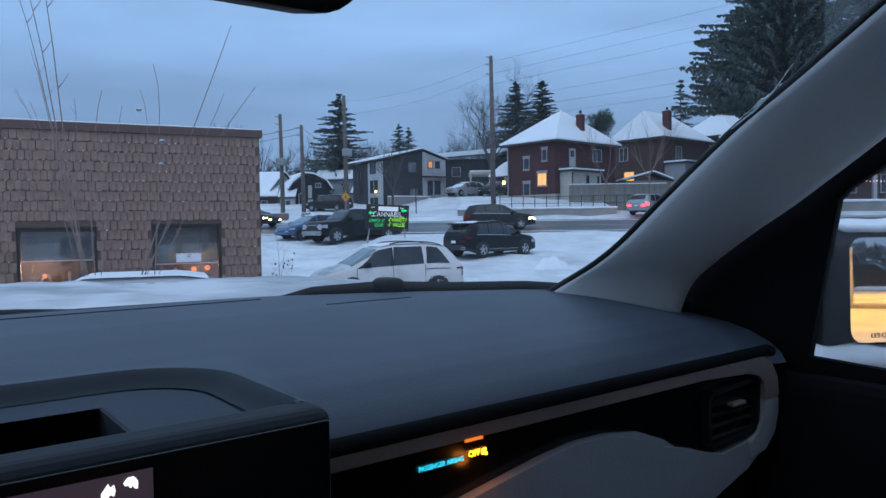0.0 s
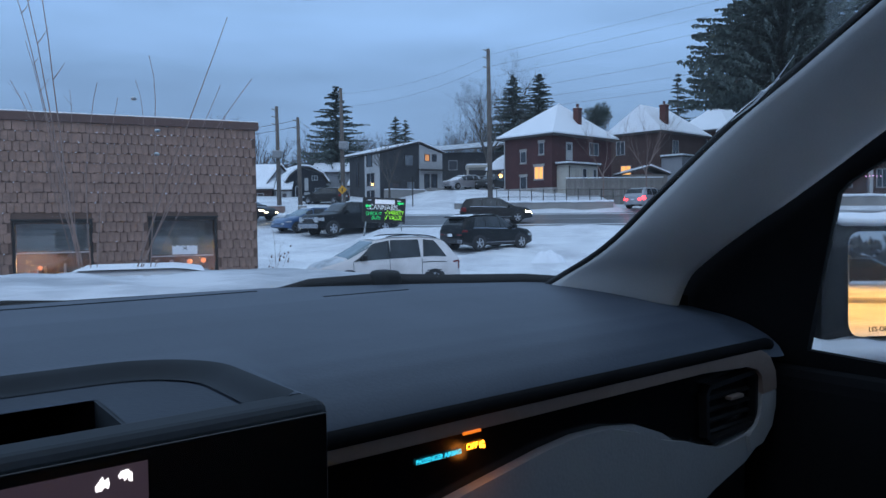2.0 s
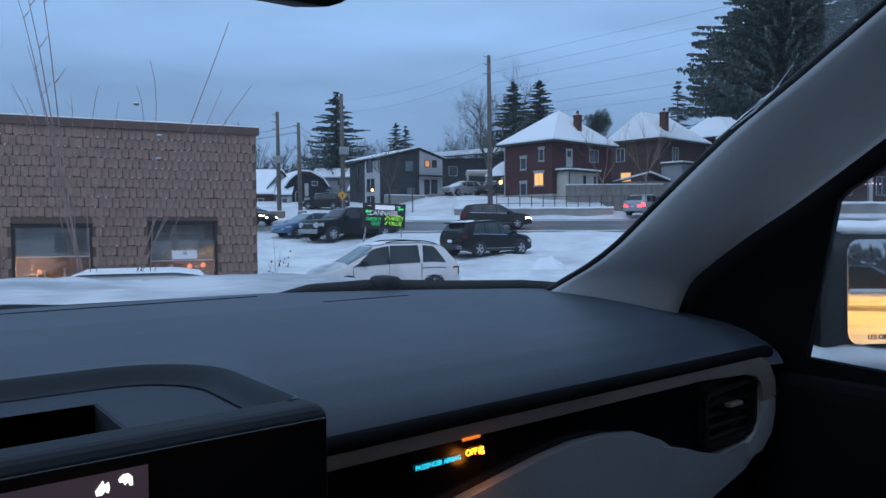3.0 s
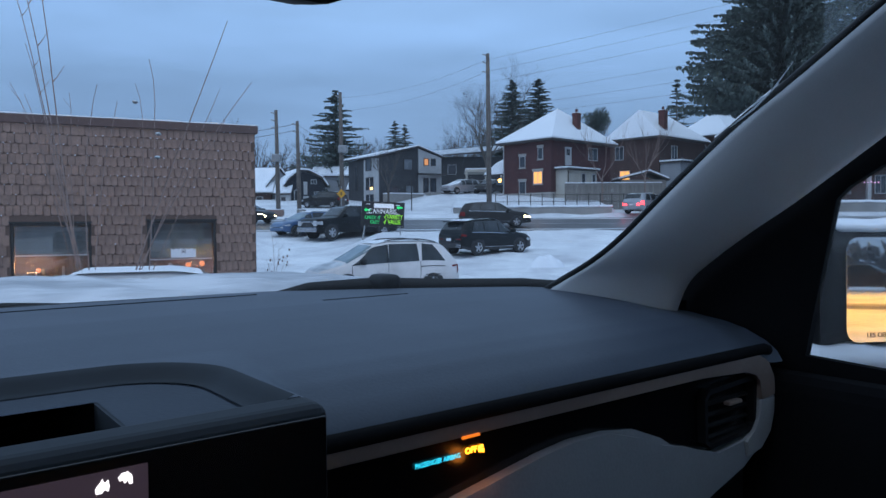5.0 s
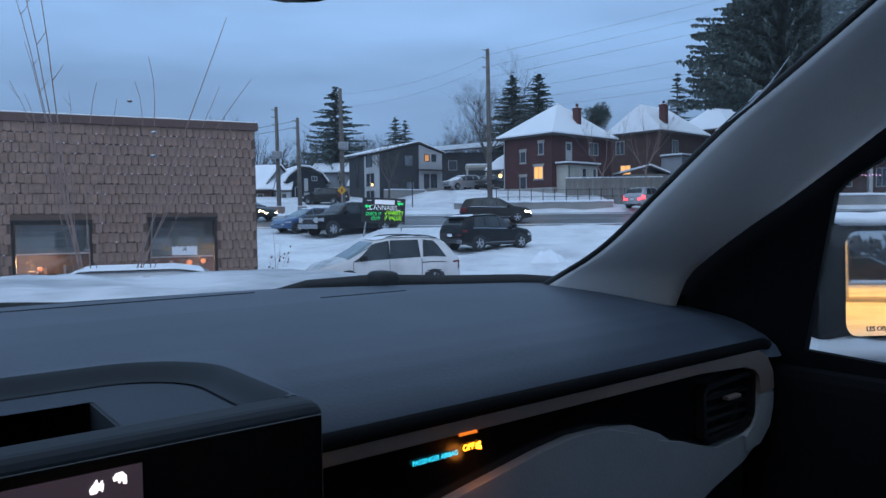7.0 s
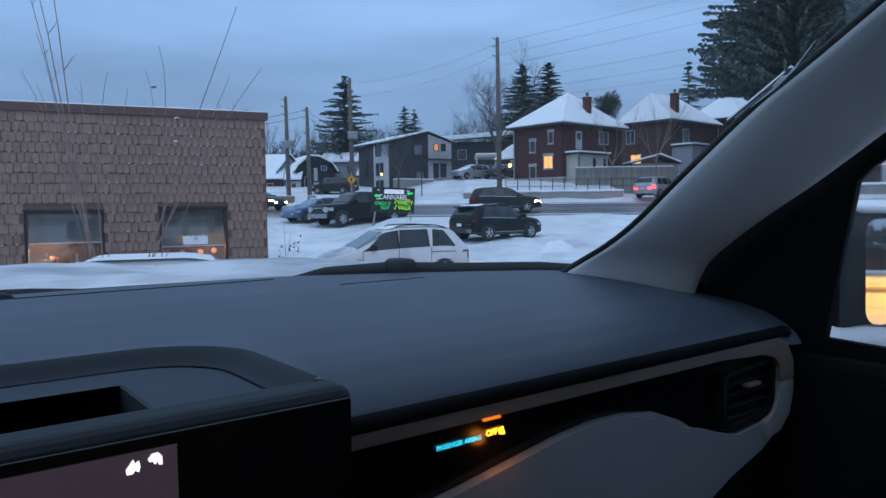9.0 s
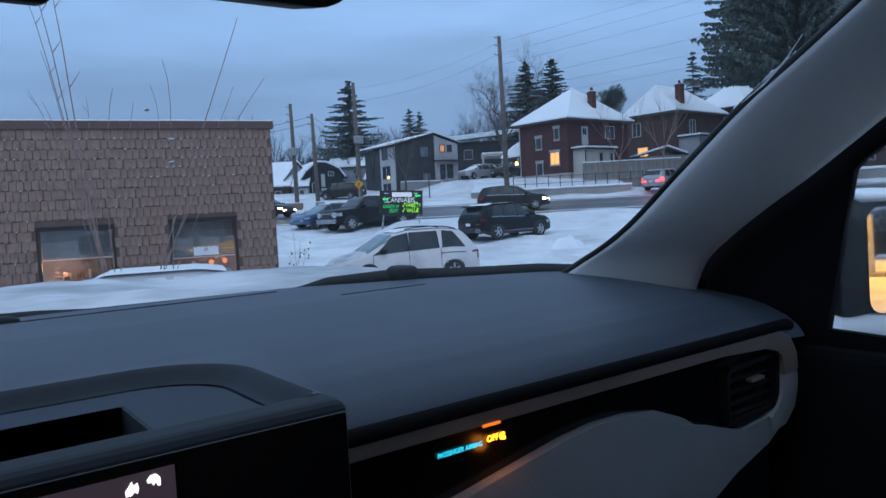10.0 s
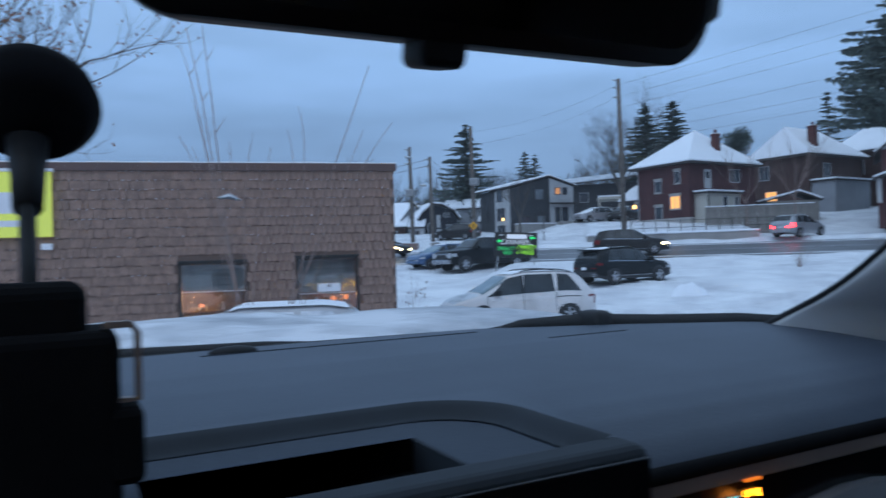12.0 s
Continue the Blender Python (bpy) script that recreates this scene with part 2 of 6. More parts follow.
def ground_z(x, y):
    z = float(np.interp(y, PROFILE_Y, PROFILE_Z))
    yard = smooth01((x - 0.9) / 0.3) * (1 - smooth01((x - 13.4) / 1.0)) * smooth01((y - 57.4) / 0.2) * (1 - smooth01((y - 66) / 6))
    z = z * (1 - yard) + max(z, 3.12 + 0.14 * max(0.0, y - 57.6)) * yard
    z += smooth01((x + 6) / 6) * smooth01((y - 60) / 10) * 0.75 * (1 - yard)
    z += 1.0 * math.exp(-((x + 2.7) / 1.7) ** 2 - ((y - 35.2) / 1.3) ** 2)
    z += 0.45 * math.exp(-((x + 10.5) / 1.5) ** 2 - ((y - 37.5) / 3.0) ** 2)
    z += 0.14 * math.exp(-((y - 44.0) / 0.5) ** 2) * (0.6 + 0.4 * math.sin(x * 0.9))
    z += 0.35 * math.exp(-((y - 57.0) / 0.5) ** 2) * (0.7 + 0.5 * noise.noise((x * 0.4, 0, 3)))
    for k, (y0, slope, bow) in enumerate(RUTS):
        yc = y0 + slope * x + bow * x * x
        if abs(y - yc) < 1.2:
            z -= 0.12 * math.exp(-((y - yc) / 0.22) ** 2) - 0.05 * math.exp(-((abs(y - yc) - 0.45) / 0.18) ** 2)
    if 4 < y < 44.5:
        z += 0.07 * noise.noise((x * 0.5, y * 0.5, 0)) + 0.05 * noise.noise((x * 1.6, y * 1.6, 5))
    return z


gx = lin(-240, -26, 14) + lin(-25, 30, 190) + lin(32, 240, 14)
gy = lin(-80, 3, 14) + lin(3.5, 17, 24) + lin(17.3, 62, 210) + lin(63, 90, 40) + lin(94, 500, 20)
bm = sheet(lambda x, y: (x, y, ground_z(x, y) - (0.12 if 45.0 < y < 55.9 else 0)), gx, gy)
ground = tagged(link("ground", bm, LOT_SNOW, smooth=True), "snow-covered car park and gardens with trodden patches", "ground", kind="structure")


def road_z(y):
    return 1.31 + (y - 44.5) * 0.0745 + 0.03


bm = sheet(lambda x, y: (x, y, road_z(y)), lin(-240, 240, 60), lin(44.8, 56.2, 8), thick=(0, 0, -0.3))
road = tagged(link("road", bm, ASPHALT), "wet grey asphalt road between snow banks", "road", kind="structure")
for i, (y, w) in enumerate(((45.7, 0.4), (50.2, 0.12), (54.9, 0.55))):
    bm = sheet(lambda x, v: (x, y + v * w * (1 + 0.5 * noise.noise((x * 0.5, i, 0))), road_z(y + v * w) + 0.012), lin(-100, 100, 300), (-0.5, 0.5))
    tagged(link("slush_strip", bm, SNOW), "strip of packed slush on the road", "slush", "slush on the road", "stuff")

retaining_wall = thing("wall_retaining", (0.95, 57.0, 2.1), "long grey concrete retaining wall with a snowy top", "wall", kind="structure")
part("wall_face", box(0, 12.6, 0, 0.4, -0.4, 1.0, 0.02), CONCRETE, retaining_wall)
part("end_wall", box(12.2, 12.6, 0.4, 4.4, -0.2, 1.0, 0.02), CONCRETE, retaining_wall)
part("return_wall", box(0, 0.4, 0.4, 9, -0.2, 1.0, 0.02), CONCRETE, retaining_wall)
part("snow_cap", sheet(lambda x, y: (x, y, 1.06 + 0.07 * math.sin(y / 0.5 * math.pi) + 0.04 * noise.noise((x, y, 1))), lin(-0.05, 12.65, 80), lin(-0.04, 0.5, 6), thick=(0, 0, -0.1)), SNOW, retaining_wall, smooth=True)


garden_wall = thing("wall_garden", (28.5, 57.0, 2.1), "grey garden wall with a thick snowy top", "wall", kind="structure")
part("wall_face", box(0, 16, 0, 0.4, -0.4, 1.25, 0.02), CONCRETE, garden_wall)
part("snow_cap", sheet(lambda x, y: (x, y, 1.32 + 0.10 * math.sin(y / 0.5 * math.pi) + 0.04 * noise.noise((x, y, 1))), lin(-0.05, 16.05, 80), lin(-0.04, 0.5, 6), thick=(0, 0, -0.1)), SNOW, garden_wall, smooth=True)


# ---- shingled shop building beside the car park ----
shop = thing("shop_building", pose(-3.89, 15.0, 0.0, 0, 0, 25.6), "low commercial building clad in brown wooden shakes", "building")
TOP, CAP_Z, BASE = 3.92, 3.76, -0.6
OPENINGS = ((-4.43, -3.09, 0.45, 1.93), (-2.11, -0.80, 0.45, 1.97))
xs = (-14.0, -4.43, -3.09, -2.11, -0.80, 0.0)
bm = bmesh.new()
for a, b in zip(xs, xs[1:]):
    hole = [o for o in OPENINGS if abs(o[0] - a) < 0.01]
    if hole:
        box(a, b, 0, 0.3, BASE, hole[0][2], bm=bm)
        box(a, b, 0, 0.3, hole[0][3], CAP_Z, bm=bm)
    else:
        box(a, b, 0, 0.3, BASE, CAP_Z, bm=bm)
part("front_wall", bm, SHAKE_BACK, shop)
part("side_wall", box(-0.3, 0.0, 0.3, 9, BASE, CAP_Z), SHAKE_BACK, shop)
part("back_wall", box(-14, -0.3, 8.7, 9, BASE, CAP_Z), SHAKE_BACK, shop)
part("roof_cap", box(-14.0, 0.06, -0.07, 0.32, CAP_Z, TOP, 0.012), CAP, shop, "dark brown metal parapet cap")
part("roof", box(-14, 0, 0.32, 9, CAP_Z - 0.1, CAP_Z), ROOF_SNOW, shop)
part("roof_snow", sheet(lambda x, y: (x, y, TOP + 0.025 + 0.02 * noise.noise((x * 2, y * 4, 0))), lin(-14, 0.05, 120), lin(-0.05, 0.3, 4), thick=(0, 0, -0.04)), ROOF_SNOW, shop, smooth=True)
part("side_cap", box(-0.3, 0.06, 0.32, 9, CAP_Z, TOP, 0.012), CAP, shop)
part("shop_floor", box(-14, 0, 0.3, 8.7, -0.2, -0.1), CONCRETE, shop)
INNER = material("shop_inner_wall", (0.20, 0.14, 0.10), (0.10, 0.07, 0.05), 0.9, scale=1.6, mix=(0.42, 0.58))
WOOD = material("shelf_wood", (0.30, 0.17, 0.08), (0.22, 0.12, 0.06), 0.6, scale=8, fine=50)
WARM_GLOBE = glowing("warm_globe", (1.0, 0.30, 0.09), 1.1)
PAPER = material("white_paper", (0.8, 0.8, 0.82), (0.74, 0.74, 0.77), 0.8)
BLIND = material("grey_blind", (0.30, 0.32, 0.33), (0.17, 0.18, 0.19), 0.5, scale=2.2)
GOODS = material("bottles_and_boxes", (0.7, 0.55, 0.3), (0.25, 0.12, 0.05), 0.5, scale=9, fine=20, mix=(0.45, 0.55))
part("partition_wall", box(-6.5, -0.3, 1.45, 1.55, -0.1, 3.4), INNER, shop)
for k, (x0, x1, z0, z1) in enumerate(OPENINGS):
    w = part("shop_window", box(x0, x0 + 0.05, 0.05, 0.16, z0, z1, 0.006), DARK_FRAME, shop, "dark framed shop window with half lowered blind")
    part("window_frame", box(x1 - 0.05, x1, 0.05, 0.16, z0, z1, 0.006), DARK_FRAME, w)
    part("window_frame", box(x0 + 0.05, x1 - 0.05, 0.05, 0.16, z1 - 0.06, z1, 0.006), DARK_FRAME, w)
    part("window_frame", box(x0 + 0.05, x1 - 0.05, 0.05, 0.16, z0, z0 + 0.06, 0.006), DARK_FRAME, w)
    part("lintel", box(x0 - 0.02, x1 + 0.02, -0.03, 0.05, z1, z1 + 0.025, 0.006), DARK_FRAME, w)
    part("pane", box(x0 + 0.05, x1 - 0.05, 0.10, 0.106, z0 + 0.06, z1 - 0.06), PANE, w).visible_shadow = False
    n_slats, drop = (13, 1.33) if k == 0 else (15, 1.20)
    for i in range(n_slats):
        z = z1 - 0.09 - (z1 - 0.09 - drop) * i / n_slats
        s = part("slat", box(x0 + 0.06, x1 - 0.06, 0.195, 0.245, -0.0015, 0.0015), BLIND, w)
        s.matrix_local = Matrix.Translation((0, 0, z)) @ pose(0, 0.22, 0, 62 + 9 * math.sin(i * 2.4 + k)) @ Matrix.Translation((0, -0.22, 0))
    part("bottom_rail", box(x0 + 0.06, x1 - 0.06, 0.20, 0.24, drop - 0.025, drop, 0.004), PAPER, w)
    part("shelf", box(x0 + 0.1, x1 - 0.1, 0.5, 0.85, 0.86, 0.90, 0.004), WOOD, w)
    rnd = random.Random(7 + k)
    x = x0 + 0.16
    while x < x1 - 0.2:
        ww, hh = rnd.uniform(0.04, 0.1), rnd.uniform(0.06, 0.2)
        part("goods", box(x, x + ww, 0.58, 0.70, 0.90, 0.90 + hh, 0.008), (GOODS, PAPER, WOOD)[rnd.randrange(3)], w)
        x += ww + rnd.uniform(0.015, 0.08)
lamp("shop_lamp", "POINT", shop.matrix_world @ Vector((-4.18, 0.80, 1.12)), 30, (1.0, 0.56, 0.24), 0.09)
lamp("shop_lamp", "POINT", shop.matrix_world @ Vector((-1.12, 0.85, 1.12)), 12, (1.0, 0.46, 0.20), 0.09)
for x, z, r in ((-1.30, 1.05, 0.055), (-1.03, 1.07, 0.055), (-4.02, 1.02, 0.045)):
    g = thing("globe_lamp", shop.matrix_world @ Vector((x, 0.48, z)), "small orange glowing globe lamp on a shelf", "lamp", "globe lamps in the shop")
    bm = bmesh.new()
    bmesh.ops.create_uvsphere(bm, u_segments=16, v_segments=10, radius=r)
    part("globe", bm, WARM_GLOBE, g, smooth=True)
    part("stand", tube([(0, 0, 0.9 - z), (0, 0, -r * 0.9)], [0.05, 0.02], 10), WOOD, g)
# white cut-out notice behind the glass
notice = thing("paper_notice", shop.matrix_world @ pose(-1.43, 0.095, 1.31), "white scalloped paper notice taped to the window", "notice")
edge = [(-0.24 + 0.48 * i / 16, 0.085 + 0.018 * math.cos(i * 1.9)) for i in range(17)] + [(0.24, -0.09), (-0.24, -0.09)]
part("sheet_of_paper", prism(edge, -0.002, 0.0), PAPER, notice)
for a in (35, -35):
    s = part("mark", box(-0.055, 0.055, -0.004, -0.002, -0.006, 0.006), DARK_FRAME, notice)
    s.matrix_local = pose(0, 0, 0.03, 0, a, 0)
# lime shop sign at the far end of the wall
LIME = glowing("lime_sign_face", (0.55, 0.62, 0.10), 0.42)
sign_l = thing("shop_sign", shop.matrix_world @ pose(-6.65, -0.13, 2.49), "lime green shop sign box with white patches", "sign")
part("sign_box", box(-3.2, 0, 0.0, 0.13, 0, 1.24, 0.02), LIME, sign_l)
for x0, x1, z0, z1 in ((-0.95, -0.4, 0.45, 0.85), (-0.9, -0.3, 0.2, 0.32), (-1.8, -1.1, 0.3, 0.9)):
    part("print_bar", box(x0, x1, -0.008, -0.002, z0, z1), PAPER, sign_l)
part("rim", box(-3.24, 0.04, -0.02, 0.13, 1.24, 1.30, 0.01), PAPER, sign_l)
flood = thing("flood_light", shop.matrix_world @ pose(-6.72, -0.2, 2.3), "small white wall-mounted flood light", "lamp")
part("head", box(-0.09, 0.09, -0.06, 0.06, -0.06, 0.06, 0.015), PAPER, flood)
part("bracket", box(-0.03, 0.03, 0.06, 0.2, -0.03, 0.03), DARK_FRAME, flood)


# ---- the pickup the camera sits in: x to its right, y forwards, z from eye height ----
TRUCK = pose(0, 0, 1.9, 0, 0, 38)
truck = thing("pickup_truck", TRUCK, "pickup truck with charcoal dashboard and light grey pillar trim", "pickup truck")
MID = 0.05


def round_rect(hx, hz, r):
    return [(sx * (hx - r) + r * math.cos(a), sz * (hz - r) + r * math.sin(a)) for sx, sz, a0 in ((1, 1, 0), (-1, 1, 90), (-1, -1, 180), (1, -1, 270)) for a in lin(radians(a0), radians(a0 + 90), 7)]


BODY_PAINT = material("grey_truck_paint", (0.10, 0.105, 0.11), (0.085, 0.09, 0.095), 0.3, scale=2, coat=0.5)


def glass_base(x):
    return float(np.interp(abs(x - MID), (0, 0.31, 0.47, 0.61, 0.70, 0.80), (0.83, 0.80, 0.72, 0.63, 0.53, 0.36)))


def tray_edge(x, y):
    """How far a point lies inside the rounded tray on top of the dash."""
    cx, cy, hx, hy, r = -0.09, 0.30, 0.264, 0.205, 0.066
    qx, qy = abs(x - cx) - (hx - r), abs(y - cy) - (hy - r)
    return r - math.hypot(max(qx, 0), max(qy, 0)) - min(max(qx, qy), 0)


def dash_z(x, y):
    z = float(np.interp(y, (0.385, 0.392, 0.405, 0.43, 0.455, 0.50, 0.60, 0.66, 0.82, 0.9), (-0.142, -0.130, -0.120, -0.109, -0.103, -0.097, -0.087, -0.083, -0.083, -0.088)))
    mid = smooth01((0.212 - x) / 0.034)
    z = z * (1 - mid) + max(z, -0.095) * mid
    z -= 0.014 * smooth01((abs(x - MID) - 0.62) / 0.10)
    d = tray_edge(x, y)
    z -= 0.010 * smooth01(d / 0.016)
    if -0.062 < x < 0.095 and y < 0.458:
        z -= 0.05
    return z


def dash_point(x, t):
    front = 0.386 - 0.030 * smooth01((0.203 - x) / 0.010)
    y = front + t * (glass_base(x) + 0.02 - front)
    return (x, y, dash_z(x, y))


us = lin(-0.68, -0.2, 40) + lin(-0.195, 0.30, 110) + lin(0.305, 0.775, 80)
dashboard = part("dashboard", sheet(dash_point, us, lin(0, 1, 90)), DASH, truck, "charcoal vinyl dashboard with a rounded tray", smooth=True)
# Pocket floor and back wall are blackened for the shade inside the recess.
part("pocket_shade_floor", box(-0.062, 0.094, 0.357, 0.4465, -0.126, -0.1225, 0.001), MATT, dashboard, "pocket floor, coloured black for the shade in the recess")
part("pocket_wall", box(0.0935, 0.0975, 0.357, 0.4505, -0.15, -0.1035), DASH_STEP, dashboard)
part("pocket_wall", box(-0.066, 0.0935, 0.4465, 0.4505, -0.15, -0.1035), MATT, dashboard)
bm = bmesh.new()
rim = [(-0.09 + x, 0.30 + z) for x, z in round_rect(0.2445, 0.1860, 0.050) if z > 0]
rim = rim + [(-0.3345, 0.357), (-0.066, 0.357), (-0.066, 0.4485), (0.0955, 0.4485), (0.0955, 0.357), (0.1545, 0.357)]
bm.faces.new([bm.verts.new((x, y, -0.1032)) for x, y in rim])
bmesh.ops.triangulate(bm, faces=bm.faces)
part("tray_floor", bm, TRAY, dashboard, "dark moulded tray floor")
# step face round the tray, its shade put into a darker colour
def band(k, t):
    cx, hx, top, r = -0.09, 0.264, 0.505, 0.066
    s = k
    straight = 2 * (hx - r)
    arc = r * math.pi / 2
    d = -0.0002 - 0.0165 * t
    if s < straight:
        p, n = (cx - (hx - r) + s, top), (0, 1)
    elif s < straight + arc:
        a = (s - straight) / r
        n = (math.sin(a), math.cos(a))
        p = (cx + hx - r + r * n[0], top - r + r * n[1])
    else:
        n = (1, 0)
        p = (cx + hx, top - r - (s - straight - arc))
    x, y = p[0] + n[0] * d, p[1] + n[1] * d
    return (x, y, dash_z(x, y) + 0.0020)
part("tray_step_shade", sheet(band, lin(0.0, 0.585, 110), lin(0, 1, 7)), DASH_STEP, dashboard, "step face round the tray, its shade put into the colour", smooth=True)
part("vent_slot", box(0.37, 0.48, 0.680, 0.6825, -0.0836, -0.0823), DASH_STEP, dashboard)
part("vent_slot", box(0.02, 0.34, 0.785, 0.7875, -0.0833, -0.0822), DASH_STEP, dashboard)
bm = bmesh.new()
bmesh.ops.create_uvsphere(bm, u_segments=16, v_segments=8, radius=0.02, matrix=Matrix.Translation((0.055, 0.80, -0.083)) @ Matrix.Diagonal((1.3, 0.7, 0.35, 1)))
part("light_sensor", bm, BLACK, dashboard, smooth=True)

# front face of the dash
part("lip", tube([(x, 0.390, -0.1375) for x in lin(0.12, 0.74, 20)] + [(0.752, 0.392, -0.1400)], 0.0062, 8), MATT, dashboard, smooth=True)
part("black_panel", prism([(0.12, -0.146), (0.755, -0.146), (0.755, -0.235), (0.12, -0.30)], 0.400, 0.42), GLOSS_BLACK, dashboard, "gloss black fascia panel")


def ribbon(path, widths, y0, y1, bevel=0.0):
    left, right = [], []
    for i, (x, z) in enumerate(path):
        a, b = path[max(i - 1, 0)], path[min(i + 1, len(path) - 1)]
        d = Vector((b[0] - a[0], b[1] - a[1])).normalized()
        w = widths[i] / 2
        left.append((x - d.y * w, z + d.x * w))
        right.append((x + d.y * w, z - d.x * w))
    return prism(left + right[::-1], y0, y1, bevel=bevel)


arc = [(0.700, -0.1480), (0.722, -0.1510), (0.737, -0.1590), (0.7445, -0.1720), (0.7455, -0.190)]
part("bronze_strip", ribbon([(0.12, -0.1460), (0.4, -0.1460), (0.62, -0.1462)] + arc, [0.0118] * 3 + [0.0145, 0.020, 0.025, 0.029, 0.031], 0.386, 0.402, 0.0015), BRONZE, dashboard, "bronze trim strip")
part("vent_surround", ribbon([(0.7455, -0.1895), (0.745, -0.205), (0.7405, -0.220), (0.727, -0.2325), (0.705, -0.2385)], [0.031, 0.031, 0.030, 0.026, 0.018], 0.3865, 0.402, 0.0015), SURROUND, dashboard)
pad_top = [(0.12, -0.228), (0.25, -0.209), (0.305, -0.201), (0.345, -0.194), (0.375, -0.189), (0.405, -0.184), (0.443, -0.180), (0.484, -0.181), (0.528, -0.1875), (0.566, -0.202), (0.60, -0.2225), (0.625, -0.231), (0.656, -0.233), (0.70, -0.230), (0.735, -0.222)]
pad_low = [(0.752, -0.214), (0.757, -0.226), (0.745, -0.243), (0.705, -0.257), (0.645, -0.273), (0.55, -0.31), (0.12, -0.50)]
part("knee_pad", prism(pad_top + pad_low, 0.390, 0.43, bevel=0.006), PAD, dashboard, "pale grey leatherette knee pad")
part("glovebox", prism([(0.12, -0.36), (0.5, -0.31), (0.72, -0.25), (0.72, -0.62), (0.12, -0.62)], 0.40, 0.45), BLACK, dashboard)
# outer air vent
vent = part("air_vent", ribbon([(0.64, -0.170), (0.72, -0.166), (0.727, -0.172), (0.727, -0.215), (0.72, -0.221), (0.645, -0.225), (0.636, -0.219), (0.634, -0.177), (0.64, -0.170)], [0.005] * 9, 0.391, 0.402), BLACK, dashboard, "black air vent")
for k in range(4):
    s = part("vane", box(0.64, 0.722, 0.396, 0.412, -0.0012, 0.0012), BLACK, vent)
    s.matrix_local = pose(0, 0, -0.182 - k * 0.0115) @ Matrix.Translation((0, 0.404, 0)) @ pose(0, 0, 0, 18) @ Matrix.Translation((0, -0.404, 0))
part("vane_tab", box(0.676, 0.70, 0.390, 0.398, -0.189, -0.185, 0.001), BRONZE, vent)

# lit airbag notice
FACE = Matrix(((1, 0, 0, 0), (0, 0, -1, 0), (0, 1, 0, 0), (0, 0, 0, 1)))
writing("PASSENGER AIRBAG", 0.0036, CYAN, dashboard, Matrix.Translation((0.3065, 0.3985, -0.1695)) @ FACE, "airbag_lettering", 0.0003, 0.90)
writing("OFF", 0.0046, AMBER, dashboard, Matrix.Translation((0.3370, 0.3985, -0.1680)) @ FACE, "off_lettering", 0.0003)
bm = box(0.3440, 0.3462, 0.3975, 0.399, -0.1705, -0.1660, 0.0004)
box(0.3466, 0.3490, 0.3975, 0.399, -0.1712, -0.1685, 0.0004, bm=bm)
box(0.3464, 0.3482, 0.3975, 0.399, -0.1675, -0.1655, 0.0004, bm=bm)
part("airbag_symbol", bm, AMBER, dashboard)
# Glowing bar drawn in place of the amber lettering's reflection on the strip.
part("strip_reflection", box(0.3175, 0.334, 0.3845, 0.3865, -0.1532, -0.1512, 0.0006), AMBER_REFLECTION, dashboard, "amber reflection on the trim strip, drawn as a glowing bar")

lamp("airbag_glow", "POINT", TRUCK @ Vector((0.338, 0.384, -0.176)), 0.010, (1.0, 0.30, 0.04), 0.006)

# centre screen
screen = part("centre_screen", box(-0.20, 0.185, 0.333, 0.362, -0.34, -0.0950, 0.008, 4), DASH_STEP, truck, "black centre screen, partly lit")
part("screen_glass", box(-0.192, 0.181, 0.3312, 0.334, -0.33, -0.101, 0.001), GLOSS_BLACK, screen)
part("lit_page", box(-0.17, 0.0905, 0.3302, 0.3308, -0.28, -0.1065), SCREEN, screen, "dim mauve display page")
def blob(cx, cz, pts, s):
    return prism([(cx + x * s, cz + z * s) for x, z in pts], 0.3292, 0.3300)
LEAF = ((-1.2, -1.3), (-1.3, -0.4), (-0.6, 0.5), (0.0, 1.3), (0.35, 0.4), (1.0, 0.9), (1.2, -0.2), (0.9, -1.2), (0.3, -0.7), (-0.2, -1.3))
FAN = ((-1.3, 0.3), (-0.6, 1.1), (0.5, 1.2), (1.2, 0.4), (1.2, -1.2), (0.6, -1.1), (0.4, -0.3), (-0.2, -0.9), (-0.5, -0.2), (-1.1, -0.3))
part("page_icon", blob(0.0716, -0.1125, LEAF, 0.0023), ICON, screen)
part("page_icon", blob(0.0809, -0.1112, FAN, 0.0023), ICON, screen)
part("page_icon", blob(0.040, -0.1215, LEAF, 0.0024), ICON, screen)
part("screen_stand", box(-0.15, 0.15, 0.362, 0.44, -0.36, -0.19), BLACK, screen)

# light grey pillar trims
def pillar_side(s):
    """From the windscreen edge round to the door edge, t along the pillar."""
    a = [(0.662, 0.640, -0.092), (0.662, 0.603, -0.073), (0.660, 0.557, -0.050), (0.657, 0.513, -0.022), (0.654, 0.452, 0.027), (0.650, 0.374, 0.087), (0.644, 0.292, 0.139), (0.61, 0.0, 0.325)]
    b = [(0.760, 0.512, -0.118), (0.758, 0.492, -0.075), (0.757, 0.461, -0.047), (0.757, 0.414, -0.013), (0.757, 0.371, 0.015), (0.757, 0.326, 0.047), (0.755, 0.280, 0.080), (0.70, 0.02, 0.25)]
    return a, b


def lerp_path(p, t):
    k = t * (len(p) - 1)
    q = [(v[0], v[1]) for v in p], [(v[0], v[2]) for v in p]
    x, y = catmull2(q[0], k)
    return Vector((x, y, catmull2(q[1], k)[1]))


